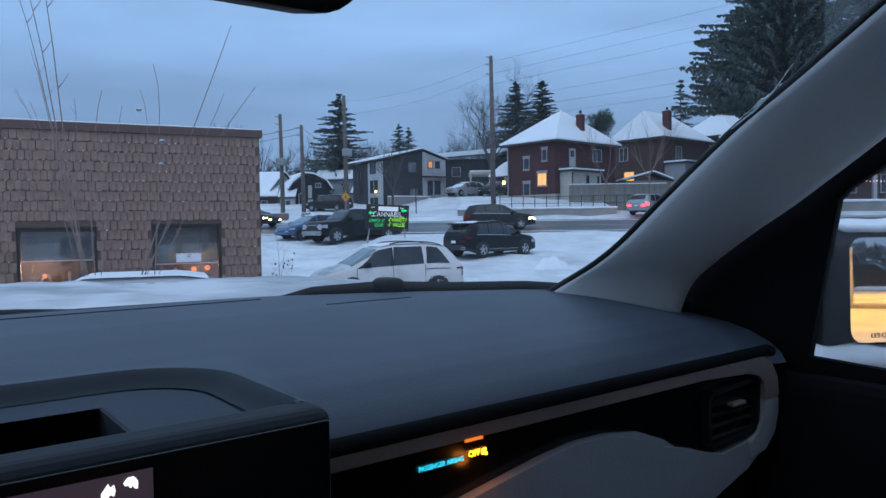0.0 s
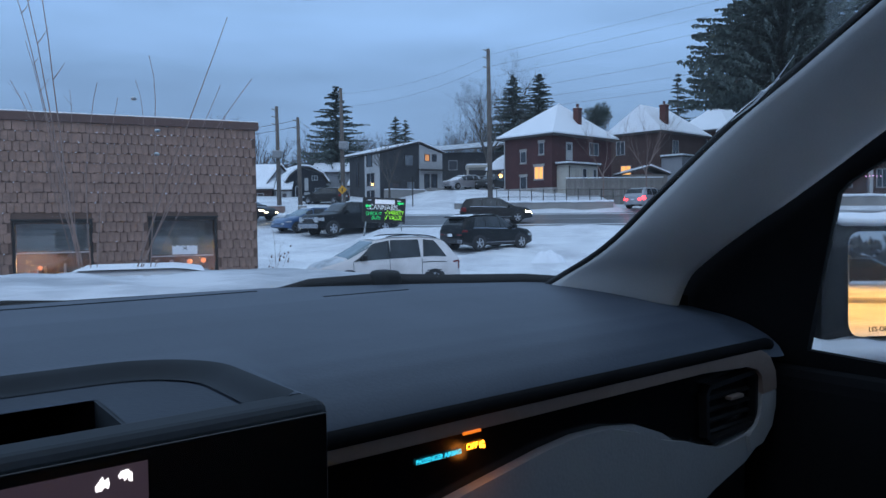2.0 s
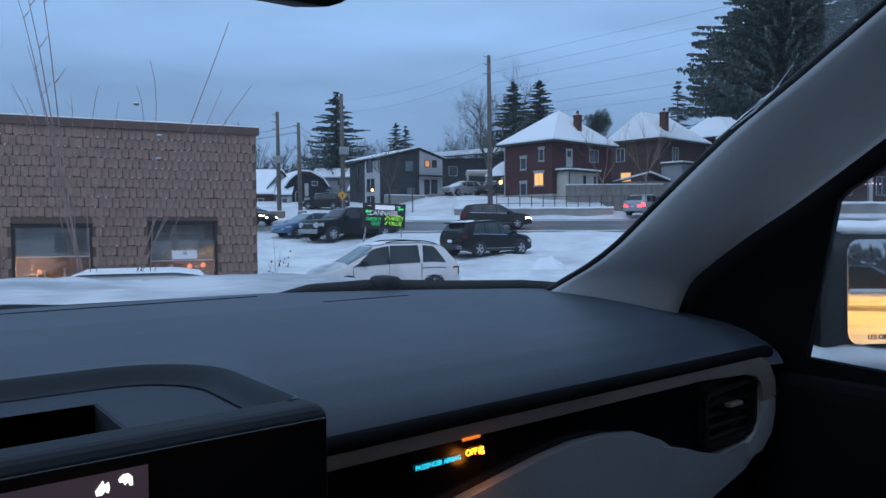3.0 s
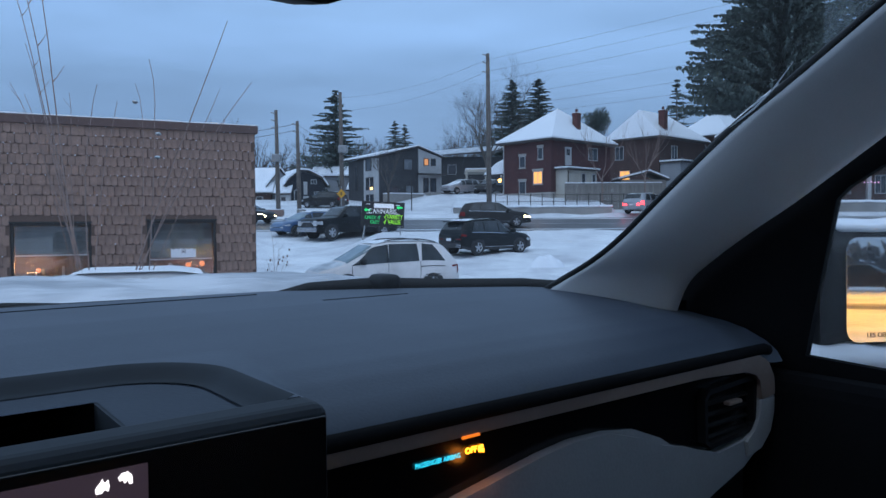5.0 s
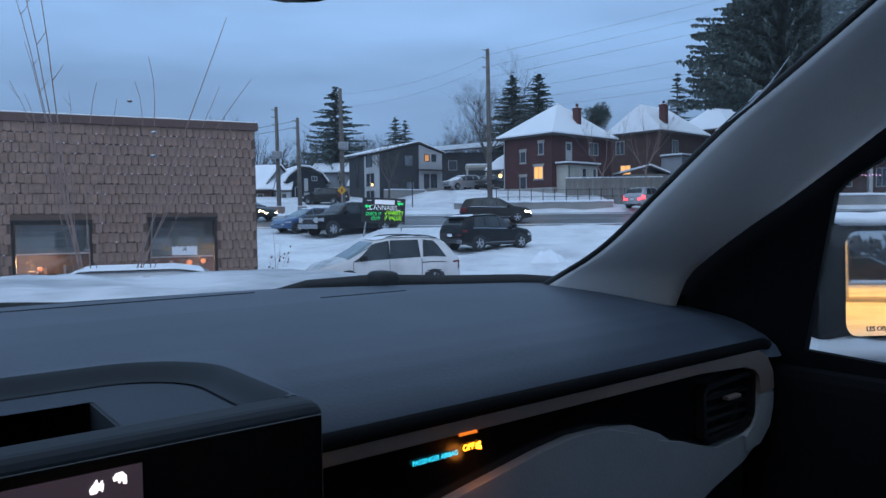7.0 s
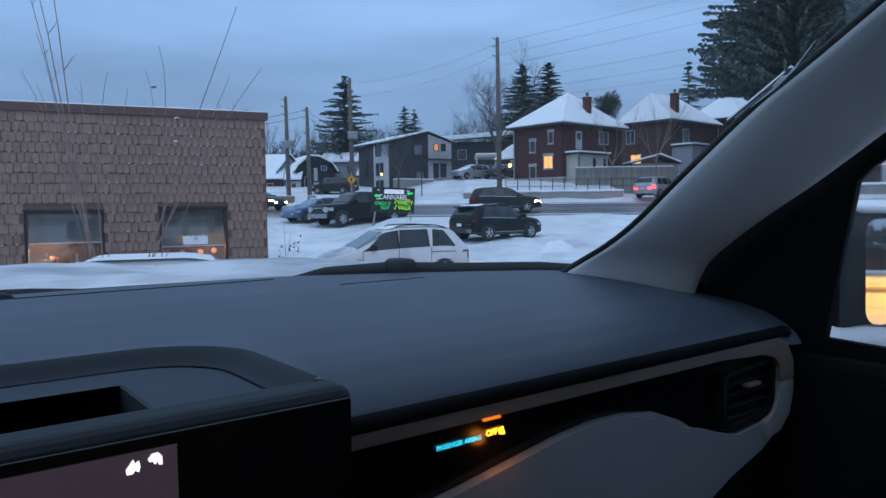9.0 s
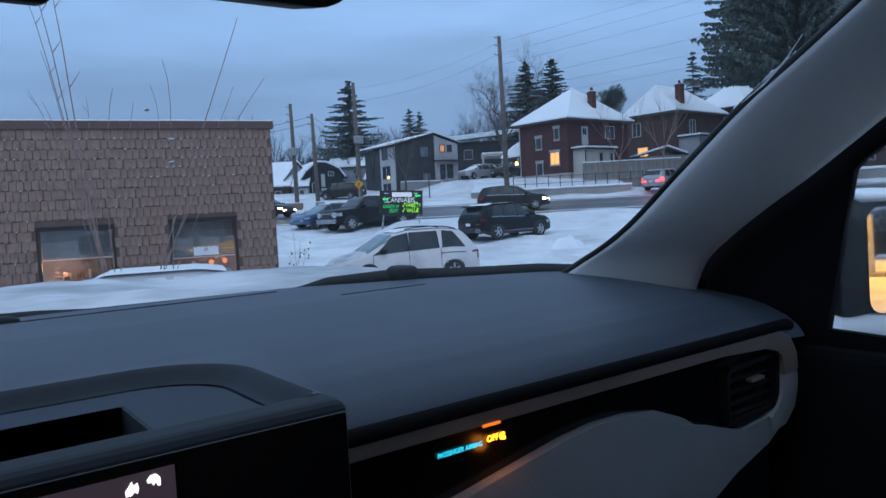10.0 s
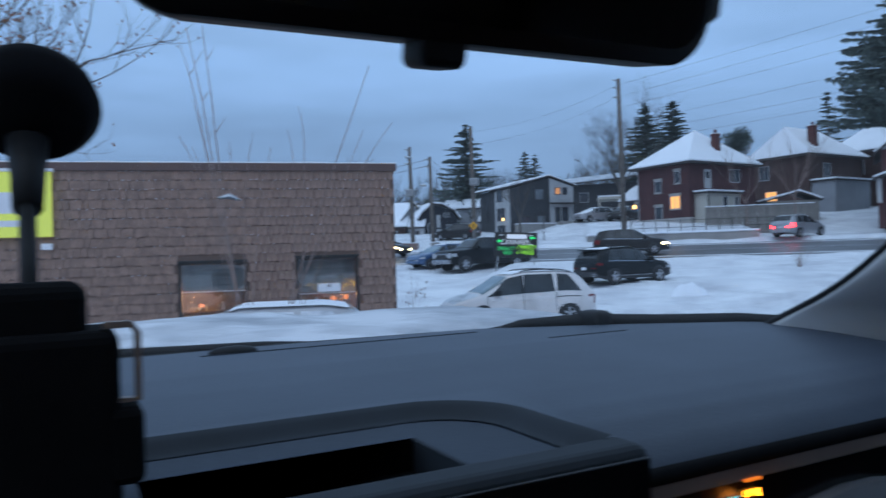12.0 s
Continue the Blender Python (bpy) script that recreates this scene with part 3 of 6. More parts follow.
def catmull2(p, t):
    i = min(int(t), len(p) - 2)
    f = t - i
    a, b, c, d = p[max(i - 1, 0)], p[i], p[i + 1], p[min(i + 2, len(p) - 1)]
    return tuple(0.5 * (2 * b[k] + (c[k] - a[k]) * f + (2 * a[k] - 5 * b[k] + 4 * c[k] - d[k]) * f * f + (3 * b[k] - a[k] - 3 * c[k] + d[k]) * f ** 3) for k in range(2))


def pillar_point(t, v, s):
    a, b = (lerp_path(p, t) for p in pillar_side(s))
    p = a.lerp(b, v)
    p += Vector((-0.62, -0.72, 0.3)).normalized() * 0.028 * math.sin(math.pi * v) ** 0.8
    return p if s > 0 else Vector((2 * MID - p.x, p.y, p.z))


for s in (1, -1):
    trim = part("pillar_trim", sheet(lambda t, v: pillar_point(t, v, s), lin(0, 1, 40), lin(0, 1, 14), thick=(0.03 * s, 0.02, 0.0)), PILLAR, truck, "pale grey pillar trim", smooth=True)
    edge = [pillar_point(t, 0.0, s) + Vector((0.004 * s, 0.004, 0.002)) for t in lin(0, 1, 30)]
    part("rubber_seal", tube(edge, 0.0042, 6), BLACK, trim, smooth=True)

# doors
DOOR = [(0.70, -0.30), (0.66, -0.10), (0.60, -0.06), (0.50, 0.0), (0.36, 0.07), (0.22, 0.16), (0.0, 0.28), (-1.2, 0.30), (-1.2, 0.22), (0.0, 0.20), (0.15, 0.145), (0.293, 0.059), (0.332, 0.034), (0.343, 0.022), (0.3735, -0.150), (0.26, -0.155), (-1.2, -0.14), (-1.2, -1.0), (0.70, -1.0)]
for s in (1, -1):
    x0, x1 = (0.80, 0.812) if s > 0 else (2 * MID - 0.812, 2 * MID - 0.80)
    bm = bmesh.new()
    a = [bm.verts.new((x0, y, z)) for y, z in DOOR]
    b = [bm.verts.new((x1, y, z)) for y, z in DOOR]
    bm.faces.new(a)
    bm.faces.new(b[::-1])
    for i in range(len(DOOR)):
        j = (i + 1) % len(DOOR)
        bm.faces.new((a[i], b[i], b[j], a[j]))
    door = part("door", bm, MATT, truck, "black door panel")
    xs_ = (x0 - 0.035, x0 + 0.004) if s > 0 else (x1 - 0.004, x1 + 0.035)
    part("door_ledge", box(xs_[0], xs_[1], -1.15, 0.46, -0.40, -0.165, 0.02, 3), MATT, door)
    part("side_glass", box((x0 + x1) / 2 - 0.002, (x0 + x1) / 2 + 0.002, -1.2, 0.36, -0.15, 0.24), WINDSCREEN, door).visible_shadow = False
    part("door_skin", box(*((x1, x1 + 0.06) if s > 0 else (x0 - 0.06, x0)), -1.25, 0.75, -1.05, -0.19, 0.02), BODY_PAINT, door)

# windscreen
def screen_point(x, t):
    b = glass_base(x)
    return (MID + (x - MID) * (1 - 0.09 * t), b + 0.022 - 0.615 * t, -0.100 + 0.43 * t)
part("windscreen", sheet(screen_point, lin(-0.60, 0.70, 40), lin(0, 1, 12)), WINDSCREEN, truck, smooth=True).visible_shadow = False
part("base_seal", tube([(x, glass_base(x) + 0.024, -0.091) for x in lin(-0.66, 0.72, 60)], 0.0075, 6), BLACK, truck, smooth=True)
ICE = material("ice_on_glass", (0.75, 0.8, 0.85), (0.65, 0.7, 0.75), 0.35, scale=30)
for pts, r in (([(0.640, 0.372, 0.089), (0.638, 0.348, 0.103), (0.635, 0.328, 0.118), (0.630, 0.308, 0.138)], [0.0003, 0.0011, 0.0009, 0.0003]),
               ([(0.638, 0.350, 0.105), (0.637, 0.340, 0.112), (0.636, 0.335, 0.113)], [0.0006, 0.0015, 0.0005])):
    part("ice_streak", tube(pts, r, 5), ICE, truck)
for p in ((0.172, 0.579, 0.070), (0.178, 0.603, 0.054), (0.150, 0.56, 0.09)):
    bm = bmesh.new()
    bmesh.ops.create_uvsphere(bm, u_segments=8, v_segments=5, radius=0.0019, matrix=Matrix.Translation(p) @ Matrix.Diagonal((1.2, 1, 0.7, 1)))
    part("droplet", bm, ICE, truck, smooth=True)
# Pale sliver modelled in place of a small reflection on the windscreen.
part("glass_glint", tube([(0.008, 0.598, 0.0595), (0.015, 0.596, 0.061), (0.023, 0.598, 0.058)], [0.0008, 0.0022, 0.0008], 5), ICE, truck)

# wipers and cowl
part("cowl", sheet(lambda x, t: (x, glass_base(x) + 0.03 + 0.09 * t, -0.098 - 0.03 * t), lin(-0.7, 0.78, 40), lin(0, 1, 4), thick=(0, 0, -0.05)), BLACK, truck, smooth=True)
wiper = part("wiper", tube([(0.36, 0.815, -0.090), (0.42, 0.812, -0.083), (0.50, 0.785, -0.081), (0.58, 0.735, -0.084), (0.66, 0.675, -0.083), (0.74, 0.58, -0.086)], [0.003, 0.009, 0.011, 0.011, 0.010, 0.006], 6), BLACK, truck, "black wiper arm at rest", smooth=True)
part("wiper_pivot", box(0.492, 0.522, 0.75, 0.79, -0.088, -0.066, 0.008, 3), BLACK, wiper, smooth=True)
part("wiper_blade", tube([(0.34, 0.845, -0.094), (0.5, 0.825, -0.085)], [0.004, 0.011], 6), BLACK, wiper)
part("wiper", tube([(0.195, 0.845, -0.090), (0.10, 0.855, -0.086), (-0.05, 0.86, -0.084), (-0.3, 0.83, -0.084)], [0.003, 0.006, 0.008, 0.009], 6), BLACK, truck, "black wiper arm at rest", smooth=True)


def hood_z(x, y):
    z = float(np.interp(y, (0.9, 1.05, 1.3, 1.6, 1.9, 2.2, 2.36, 2.42), (-0.148, -0.132, -0.117, -0.114, -0.124, -0.163, -0.24, -0.36)))
    d = abs(x - MID)
    z += 0.012 * smooth01((0.42 - d) / 0.12) - 0.18 * smooth01((d - 0.84) / 0.16)
    return z


part("bonnet", sheet(lambda x, y: (x, y, hood_z(x, y) - 0.035), lin(-0.93, 1.03, 40), lin(0.90, 2.42, 34), thick=(0, 0, -0.03)), BODY_PAINT, truck, smooth=True)
snow = thing("bonnet_snow", TRUCK, "sheet of melting snow lying on the truck's bonnet", "snow", kind="stuff")
part("snow_sheet", sheet(lambda x, y: (x, y, hood_z(x, y) - 0.012 + 0.010 * noise.noise((x * 4, y * 4, 2)) + 0.004 * noise.noise((x * 14, y * 14, 7))), lin(-0.92, 1.02, 90), lin(0.93, 2.41, 80), thick=(0, 0, -0.02)), THIN_SNOW, snow, smooth=True)
# closed cab and outer body
part("headliner", box(-0.72, 0.82, -1.25, 0.06, 0.33, 0.35), LINER, truck)
part("roof_panel", box(-0.74, 0.84, -1.27, 0.08, 0.355, 0.39, 0.015), BODY_PAINT, truck)
# Unseen rear opening, set low to thin the lit strip in the mirror.
bm = box(-0.74, 0.84, -1.30, -1.25, -1.05, -0.34)
box(-0.74, 0.84, -1.30, -1.25, -0.046, 0.36, bm=bm)
box(-0.74, -0.70, -1.30, -1.25, -0.34, -0.046, bm=bm)
box(0.80, 0.84, -1.30, -1.25, -0.34, -0.046, bm=bm)
part("rear_bulkhead", bm, BLACK, truck)
# Unseen side panels, lengthened to block light from the rear mirror.
for x0, x1 in ((-0.76, -0.72), (0.82, 0.86)):
    part("rear_blind_panel", box(x0, x1, -1.30, -0.48, -1.05, 0.35, 0.01), BLACK, truck)
part("cab_floor", box(-0.80, 0.90, -1.3, 0.9, -1.08, -1.03), BLACK, truck)
part("firewall", box(-0.80, 0.90, 0.86, 0.90, -1.05, -0.16), BLACK, truck)
for x0, x1 in ((-0.95, -0.70), (0.80, 1.05)):
    part("front_wing", box(x0, x1, 0.80, 2.42, -0.95, -0.26, 0.04, 3), BODY_PAINT, truck, smooth=True)
part("front_end", box(-0.72, 0.82, 2.30, 2.46, -1.0, -0.26, 0.04, 3), BODY_PAINT, truck, smooth=True)
bed = part("load_bed", box(-0.93, 1.03, -3.2, -1.34, -1.0, -0.92), BODY_PAINT, truck)
for x0, x1, y0, y1 in ((-0.95, -0.85, -3.2, -1.34), (0.95, 1.05, -3.2, -1.34), (-0.85, 0.95, -3.24, -3.16)):
    part("bed_side", box(x0, x1, y0, y1, -1.0, -0.45, 0.02), BODY_PAINT, bed)
for x in (-0.85, 0.95):
    for y in (1.7, -2.2):
        bm = bmesh.new()
        bmesh.ops.create_cone(bm, cap_ends=True, segments=28, radius1=0.41, radius2=0.41, depth=0.26, matrix=Matrix.Translation((x, y, -1.49)) @ pose(0, 0, 0, 0, 90))
        part("wheel", bm, BLACK, truck, smooth=False)

# rear-view mirror
mirror = part("rear_mirror", prism(round_rect(0.129, 0.036, 0.024), -0.014, 0.014, bevel=0.006), BLACK, truck, "black rear-view mirror", smooth=True)
mirror.matrix_local = pose(0.046, 0.288, 0.132, 12.5, 0, -3)
part("mirror_glass", prism(round_rect(0.121, 0.029, 0.019), -0.0150, -0.0138), MIRROR, mirror)
part("button", box(-0.017, 0.003, -0.012, 0.014, -0.046, -0.03, 0.004, 3), BLACK, mirror, smooth=True)
part("mirror_arm", tube([(0, 0.014, 0.0), (0, 0.05, 0.03), (0.0, 0.10, 0.07)], [0.012, 0.009, 0.014], 8), BLACK, mirror, smooth=True)

# wing mirror
wing = part("wing_mirror", box(-0.165, 0.13, -0.02, 0.10, -0.082, 0.088, 0.03, 4), BLACK, truck, "black wing mirror with snow on it", smooth=True)
wing.matrix_local = pose(1.125, 0.375, -0.098, 0, 0, -30)
part("wing_glass", prism([(x - 0.004, z + 0.004) for x, z in round_rect(0.120, 0.070, 0.018)], -0.0235, -0.0225), MIRROR, wing).matrix_local = pose(0, 0, 0, -1.8, 0, 0)
part("snow_ridge", sheet(lambda x, y: (x, y, 0.090 + 0.010 * math.sin(math.pi * (y + 0.02) / 0.12) + 0.003 * noise.noise((x * 30, y * 30, 0))), lin(-0.13, 0.12, 30), lin(-0.02, 0.10, 10), thick=(0, 0, -0.008)), SNOW, wing, smooth=True)
part("wing_arm", box(-0.26, -0.05, -0.02, 0.09, -0.125, -0.098, 0.012, 3), BLACK, wing, smooth=True)
part("wing_foot", box(-0.20, 0.13, -0.045, 0.06, -0.118, -0.090, 0.010, 3), BLACK, wing, smooth=True)
part("snow_ledge", sheet(lambda x, y: (x, y, -0.082 + 0.015 * math.sin(math.pi * (y + 0.05) / 0.11) * (1 + 0.6 * noise.noise((x * 25, y * 20, 4)))), lin(-0.21, 0.13, 40), lin(-0.05, 0.06, 10), thick=(0, 0, -0.016)), SNOW, wing, smooth=True)
writing("LES OBJETS", 0.0065, BLACK, wing, Matrix.Translation((-0.072, -0.0255, -0.056)) @ FACE, "mirror_lettering", 0.0002)


# phone holder on the windscreen
holder = thing("phone_holder", TRUCK @ pose(-0.112, 0.50, 0.10), "black suction-cup phone holder stuck to the windscreen", "phone holder")
bm = bmesh.new()
prof = [(0.0, 0.028), (0.026, 0.024), (0.034, 0.014), (0.036, 0.002), (0.026, -0.012), (0.0, -0.016)]
sheet(lambda a, k: (math.cos(a) * prof[k][0], math.sin(a) * prof[k][0], prof[k][1]), lin(0, math.tau, 33), range(6), bm=bm)
cup = part("suction_cup", bm, MATT, holder, smooth=True)
cup.matrix_local = pose(0.001, 0, -0.001, -46, 0, 0)
part("neck", tube([(-0.001, -0.004, -0.018), (-0.001, -0.012, -0.040), (-0.001, -0.026, -0.058)], [0.011, 0.0085, 0.0075], 10), BLACK, holder, smooth=True)
part("stem", tube([(-0.001, -0.026, -0.054), (0.0, -0.062, -0.13)], [0.0042, 0.0042], 10), BLACK, holder, smooth=True)
part("phone", box(-0.085, 0.0245, -0.105, -0.088, -0.215, -0.0955, 0.008, 4), MATT, holder, "black phone in the clamp")
part("clamp_back", box(-0.075, 0.037, -0.112, -0.06, -0.205, -0.118, 0.006, 3), MATT, holder)
part("clamp_arm", box(0.030, 0.0465, -0.112, -0.085, -0.188, -0.153, 0.004), MATT, holder)
part("clamp_grip", ribbon([(0.030, -0.116), (0.042, -0.116), (0.0445, -0.120), (0.0445, -0.150), (0.030, -0.150)], [0.003] * 5, -0.108, -0.102), BRONZE, holder)


# ---- vehicles ----
TYRE = material("tyre_rubber", (0.02, 0.02, 0.021), (0.03, 0.03, 0.032), 0.85, scale=10)
RIM = material("alloy_rim", (0.55, 0.55, 0.57), (0.45, 0.45, 0.47), 0.32, metal=0.85, scale=12)
CAR_GLASS = material("dark_car_glass", (0.012, 0.014, 0.016), (0.03, 0.034, 0.038), 0.08, scale=1.4, spec=0.5)
FROST_GLASS = material("frosted_car_glass", (0.13, 0.19, 0.22), (0.20, 0.26, 0.29), 0.25, scale=1.5, spec=0.5)
CLADDING = material("black_cladding", (0.02, 0.02, 0.022), (0.035, 0.035, 0.038), 0.7, scale=6)
WHITE_PAINT = material("salt_stained_white_paint", (0.74, 0.695, 0.68), (0.56, 0.52, 0.505), 0.32, scale=1.6, fine=14, coat=0.4, mix=(0.42, 0.75))
BLACK_PAINT = material("black_car_paint", (0.005, 0.006, 0.007), (0.010, 0.011, 0.013), 0.35, scale=1.5, spec=0.2, coat=0.06)
NAVY_PAINT = material("blue_car_paint", (0.035, 0.09, 0.21), (0.05, 0.11, 0.22), 0.28, scale=1.5, coat=0.6)
DARK_PAINT = material("dark_grey_car_paint", (0.014, 0.013, 0.013), (0.022, 0.02, 0.02), 0.35, scale=1.5, spec=0.25, coat=0.1)
SILVER_PAINT = material("silver_car_paint", (0.42, 0.42, 0.44), (0.35, 0.35, 0.37), 0.3, metal=0.4, scale=1.5, coat=0.4)
CHROME = material("chrome", (0.42, 0.42, 0.44), (0.36, 0.36, 0.38), 0.22, metal=1.0)
RED_LENS = material("red_lens", (0.20, 0.012, 0.012), (0.15, 0.01, 0.01), 0.15)
CLEAR_LENS = material("clear_lens", (0.55, 0.56, 0.58), (0.4, 0.41, 0.43), 0.12)
RED_GLOW = glowing("lit_tail_lamp", (1.0, 0.03, 0.04), 8.0)
WHITE_GLOW = glowing("lit_head_lamp", (1.0, 0.80, 0.45), 16.0)


def catmull(p, t):
    i = min(int(t), len(p) - 2)
    f = t - i
    a, b, c, d = p[max(i - 1, 0)], p[i], p[i + 1], p[min(i + 2, len(p) - 1)]
    return tuple(0.5 * (2 * b[k] + (c[k] - a[k]) * f + (2 * a[k] - 5 * b[k] + 4 * c[k] - d[k]) * f * f + (3 * b[k] - a[k] - 3 * c[k] + d[k]) * f ** 3) for k in range(2))


class Shell:
    """The skin of a car: x forwards, y to its left, z up from the ground."""

    def __init__(self, length, width, top, belt, sill=0.24, tumble=0.76):
        self.length, self.width, self.top, self.belt, self.sill, self.tumble = length, width, top, belt, sill, tumble

    def ring(self, x):
        half = self.length / 2
        e = max(0.0, (abs(x) - half * 0.72) / (half * 0.28))
        w = self.width / 2 * (1 - 0.16 * e * e)
        top = float(np.interp(x, [p[0] for p in self.top], [p[1] for p in self.top]))
        belt = min(float(np.interp(x, [p[0] for p in self.belt], [p[1] for p in self.belt])), top - 0.06)
        lean = smooth01((top - belt - 0.06) / 0.4)
        edge = w * (0.93 + (self.tumble - 0.93) * lean)
        rise = self.sill + 0.10 * e * e
        return [(w * 0.95, rise), (w, rise + 0.28), (w * 0.985, belt), (edge, top - 0.05), (edge * 0.72, top - 0.008), (0.0, top)]

    def at(self, x, v, side=1, out=0.0):
        y, z = catmull(self.ring(x), v)
        y2, z2 = catmull(self.ring(x), min(v + 0.05, 5))
        y1, z1 = catmull(self.ring(x), max(v - 0.05, 0))
        n = Vector((0, z2 - z1, y1 - y2))
        n = n.normalized() if n.length > 1e-6 else Vector((0, 0, 1))
        return Vector((x, side * (y + n.y * out), z + n.z * out))

    def body(self):
        vs = [i * 0.5 for i in range(11)]
        ring = [(1, v) for v in vs] + [(-1, v) for v in vs[-2::-1]]
        half = self.length / 2
        xs = lin(-half, half, 41)
        bm = sheet(lambda x, k: self.at(x, ring[k][1], ring[k][0]), xs, range(len(ring)))
        bm.verts.ensure_lookup_table()
        n = len(ring)
        bm.faces.new([bm.verts[k] for k in range(n)])
        bm.faces.new([bm.verts[(len(xs) - 1) * n + k] for k in range(n)][::-1])
        return bm

    def patch(self, x0, x1, v0, v1, side=1, out=0.006, top0=None, top1=None, nu=8, nv=4):
        """A piece that lies on the skin; its upper edge may run from top0 to top1."""
        top0, top1 = x0 if top0 is None else top0, x1 if top1 is None else top1

        def fn(u, t):
            a, b = x0 + (top0 - x0) * t, x1 + (top1 - x1) * t
            return self.at(a + (b - a) * u, v0 + (v1 - v0) * t, side, out)
        return sheet(fn, lin(0, 1, nu), lin(0, 1, nv))

    def over(self, x0, x1, v0, out=0.006, nu=8, nv=9):
        """A piece across the car, from side to side over the top."""
        def fn(u, t):
            v = v0 + (5 - v0) * (1 - abs(t))
            return self.at(x0 + (x1 - x0) * u, v, 1 if t >= 0 else -1, out)
        return sheet(fn, lin(0, 1, nu), lin(-1, 1, nv))


def wheel(parent, x, y, r, width, spokes=5, rim_mat=None):
    prof = [(r * 0.62, -width / 2), (r * 0.9, -width / 2), (r, -width / 2 + 0.03), (r, width / 2 - 0.03), (r * 0.9, width / 2), (r * 0.62, width / 2)]
    bm = sheet(lambda a, k: (math.cos(a) * prof[k][0], prof[k][1], math.sin(a) * prof[k][0]), lin(0, math.tau, 25), range(6))
    bmesh.ops.remove_doubles(bm, verts=bm.verts, dist=0.001)
    w = part("wheel", bm, TYRE, parent, smooth=True)
    w.location = (x, y, r)
    s = 1 if y > 0 else -1
    bm = bmesh.new()
    bmesh.ops.create_cone(bm, cap_ends=True, segments=20, radius1=r * 0.64, radius2=r * 0.64, depth=0.02, matrix=Matrix.Translation((0, s * width * 0.22, 0)) @ pose(0, 0, 0, 90))
    part("rim_well", bm, CLADDING, w)
    bm = bmesh.new()
    bmesh.ops.create_cone(bm, cap_ends=True, segments=14, radius1=r * 0.16, radius2=r * 0.13, depth=0.03, matrix=Matrix.Translation((0, s * width * 0.36, 0)) @ pose(0, 0, 0, 90))
    for k in range(spokes):
        tmp = box(-r * 0.085, r * 0.085, s * width * 0.36 - 0.012, s * width * 0.36 + 0.012, r * 0.1, r * 0.62)
        bmesh.ops.rotate(tmp, cent=(0, 0, 0), matrix=Matrix.Rotation(k * math.tau / spokes, 3, "Y"), verts=tmp.verts)
        me = bpy.data.meshes.new("spoke")
        tmp.to_mesh(me)
        tmp.free()
        bm.from_mesh(me)
        bpy.data.meshes.remove(me)
    prof2 = [(r * 0.58, s * width * 0.30), (r * 0.66, s * width * 0.44), (r * 0.66, s * width * 0.30)]
    sheet(lambda a, k: (math.cos(a) * prof2[k][0], prof2[k][1], math.sin(a) * prof2[k][0]), lin(0, math.tau, 21), range(3), bm=bm)
    part("rim", bm, rim_mat or RIM, w)


def arch(parent, shell, x, r, side):
    pts = []
    n = 18
    bm = bmesh.new()
    for k in range(n + 1):
        a = -0.35 + (math.pi + 0.7) * k / n
        px, pz = x + math.cos(a) * r * 1.17, r + math.sin(a) * r * 1.17
        y = shell.width / 2 + 0.005
        pts.append(bm.verts.new((px, side * y, max(pz, shell.sill - 0.02))))
    inner = [bm.verts.new((v.co.x, v.co.y - side * 0.3, v.co.z)) for v in pts]
    bm.faces.new(pts)
    for k in range(n):
        bm.faces.new((pts[k], pts[k + 1], inner[k + 1], inner[k]))
    part("wheel_arch", bm, CLADDING, parent)


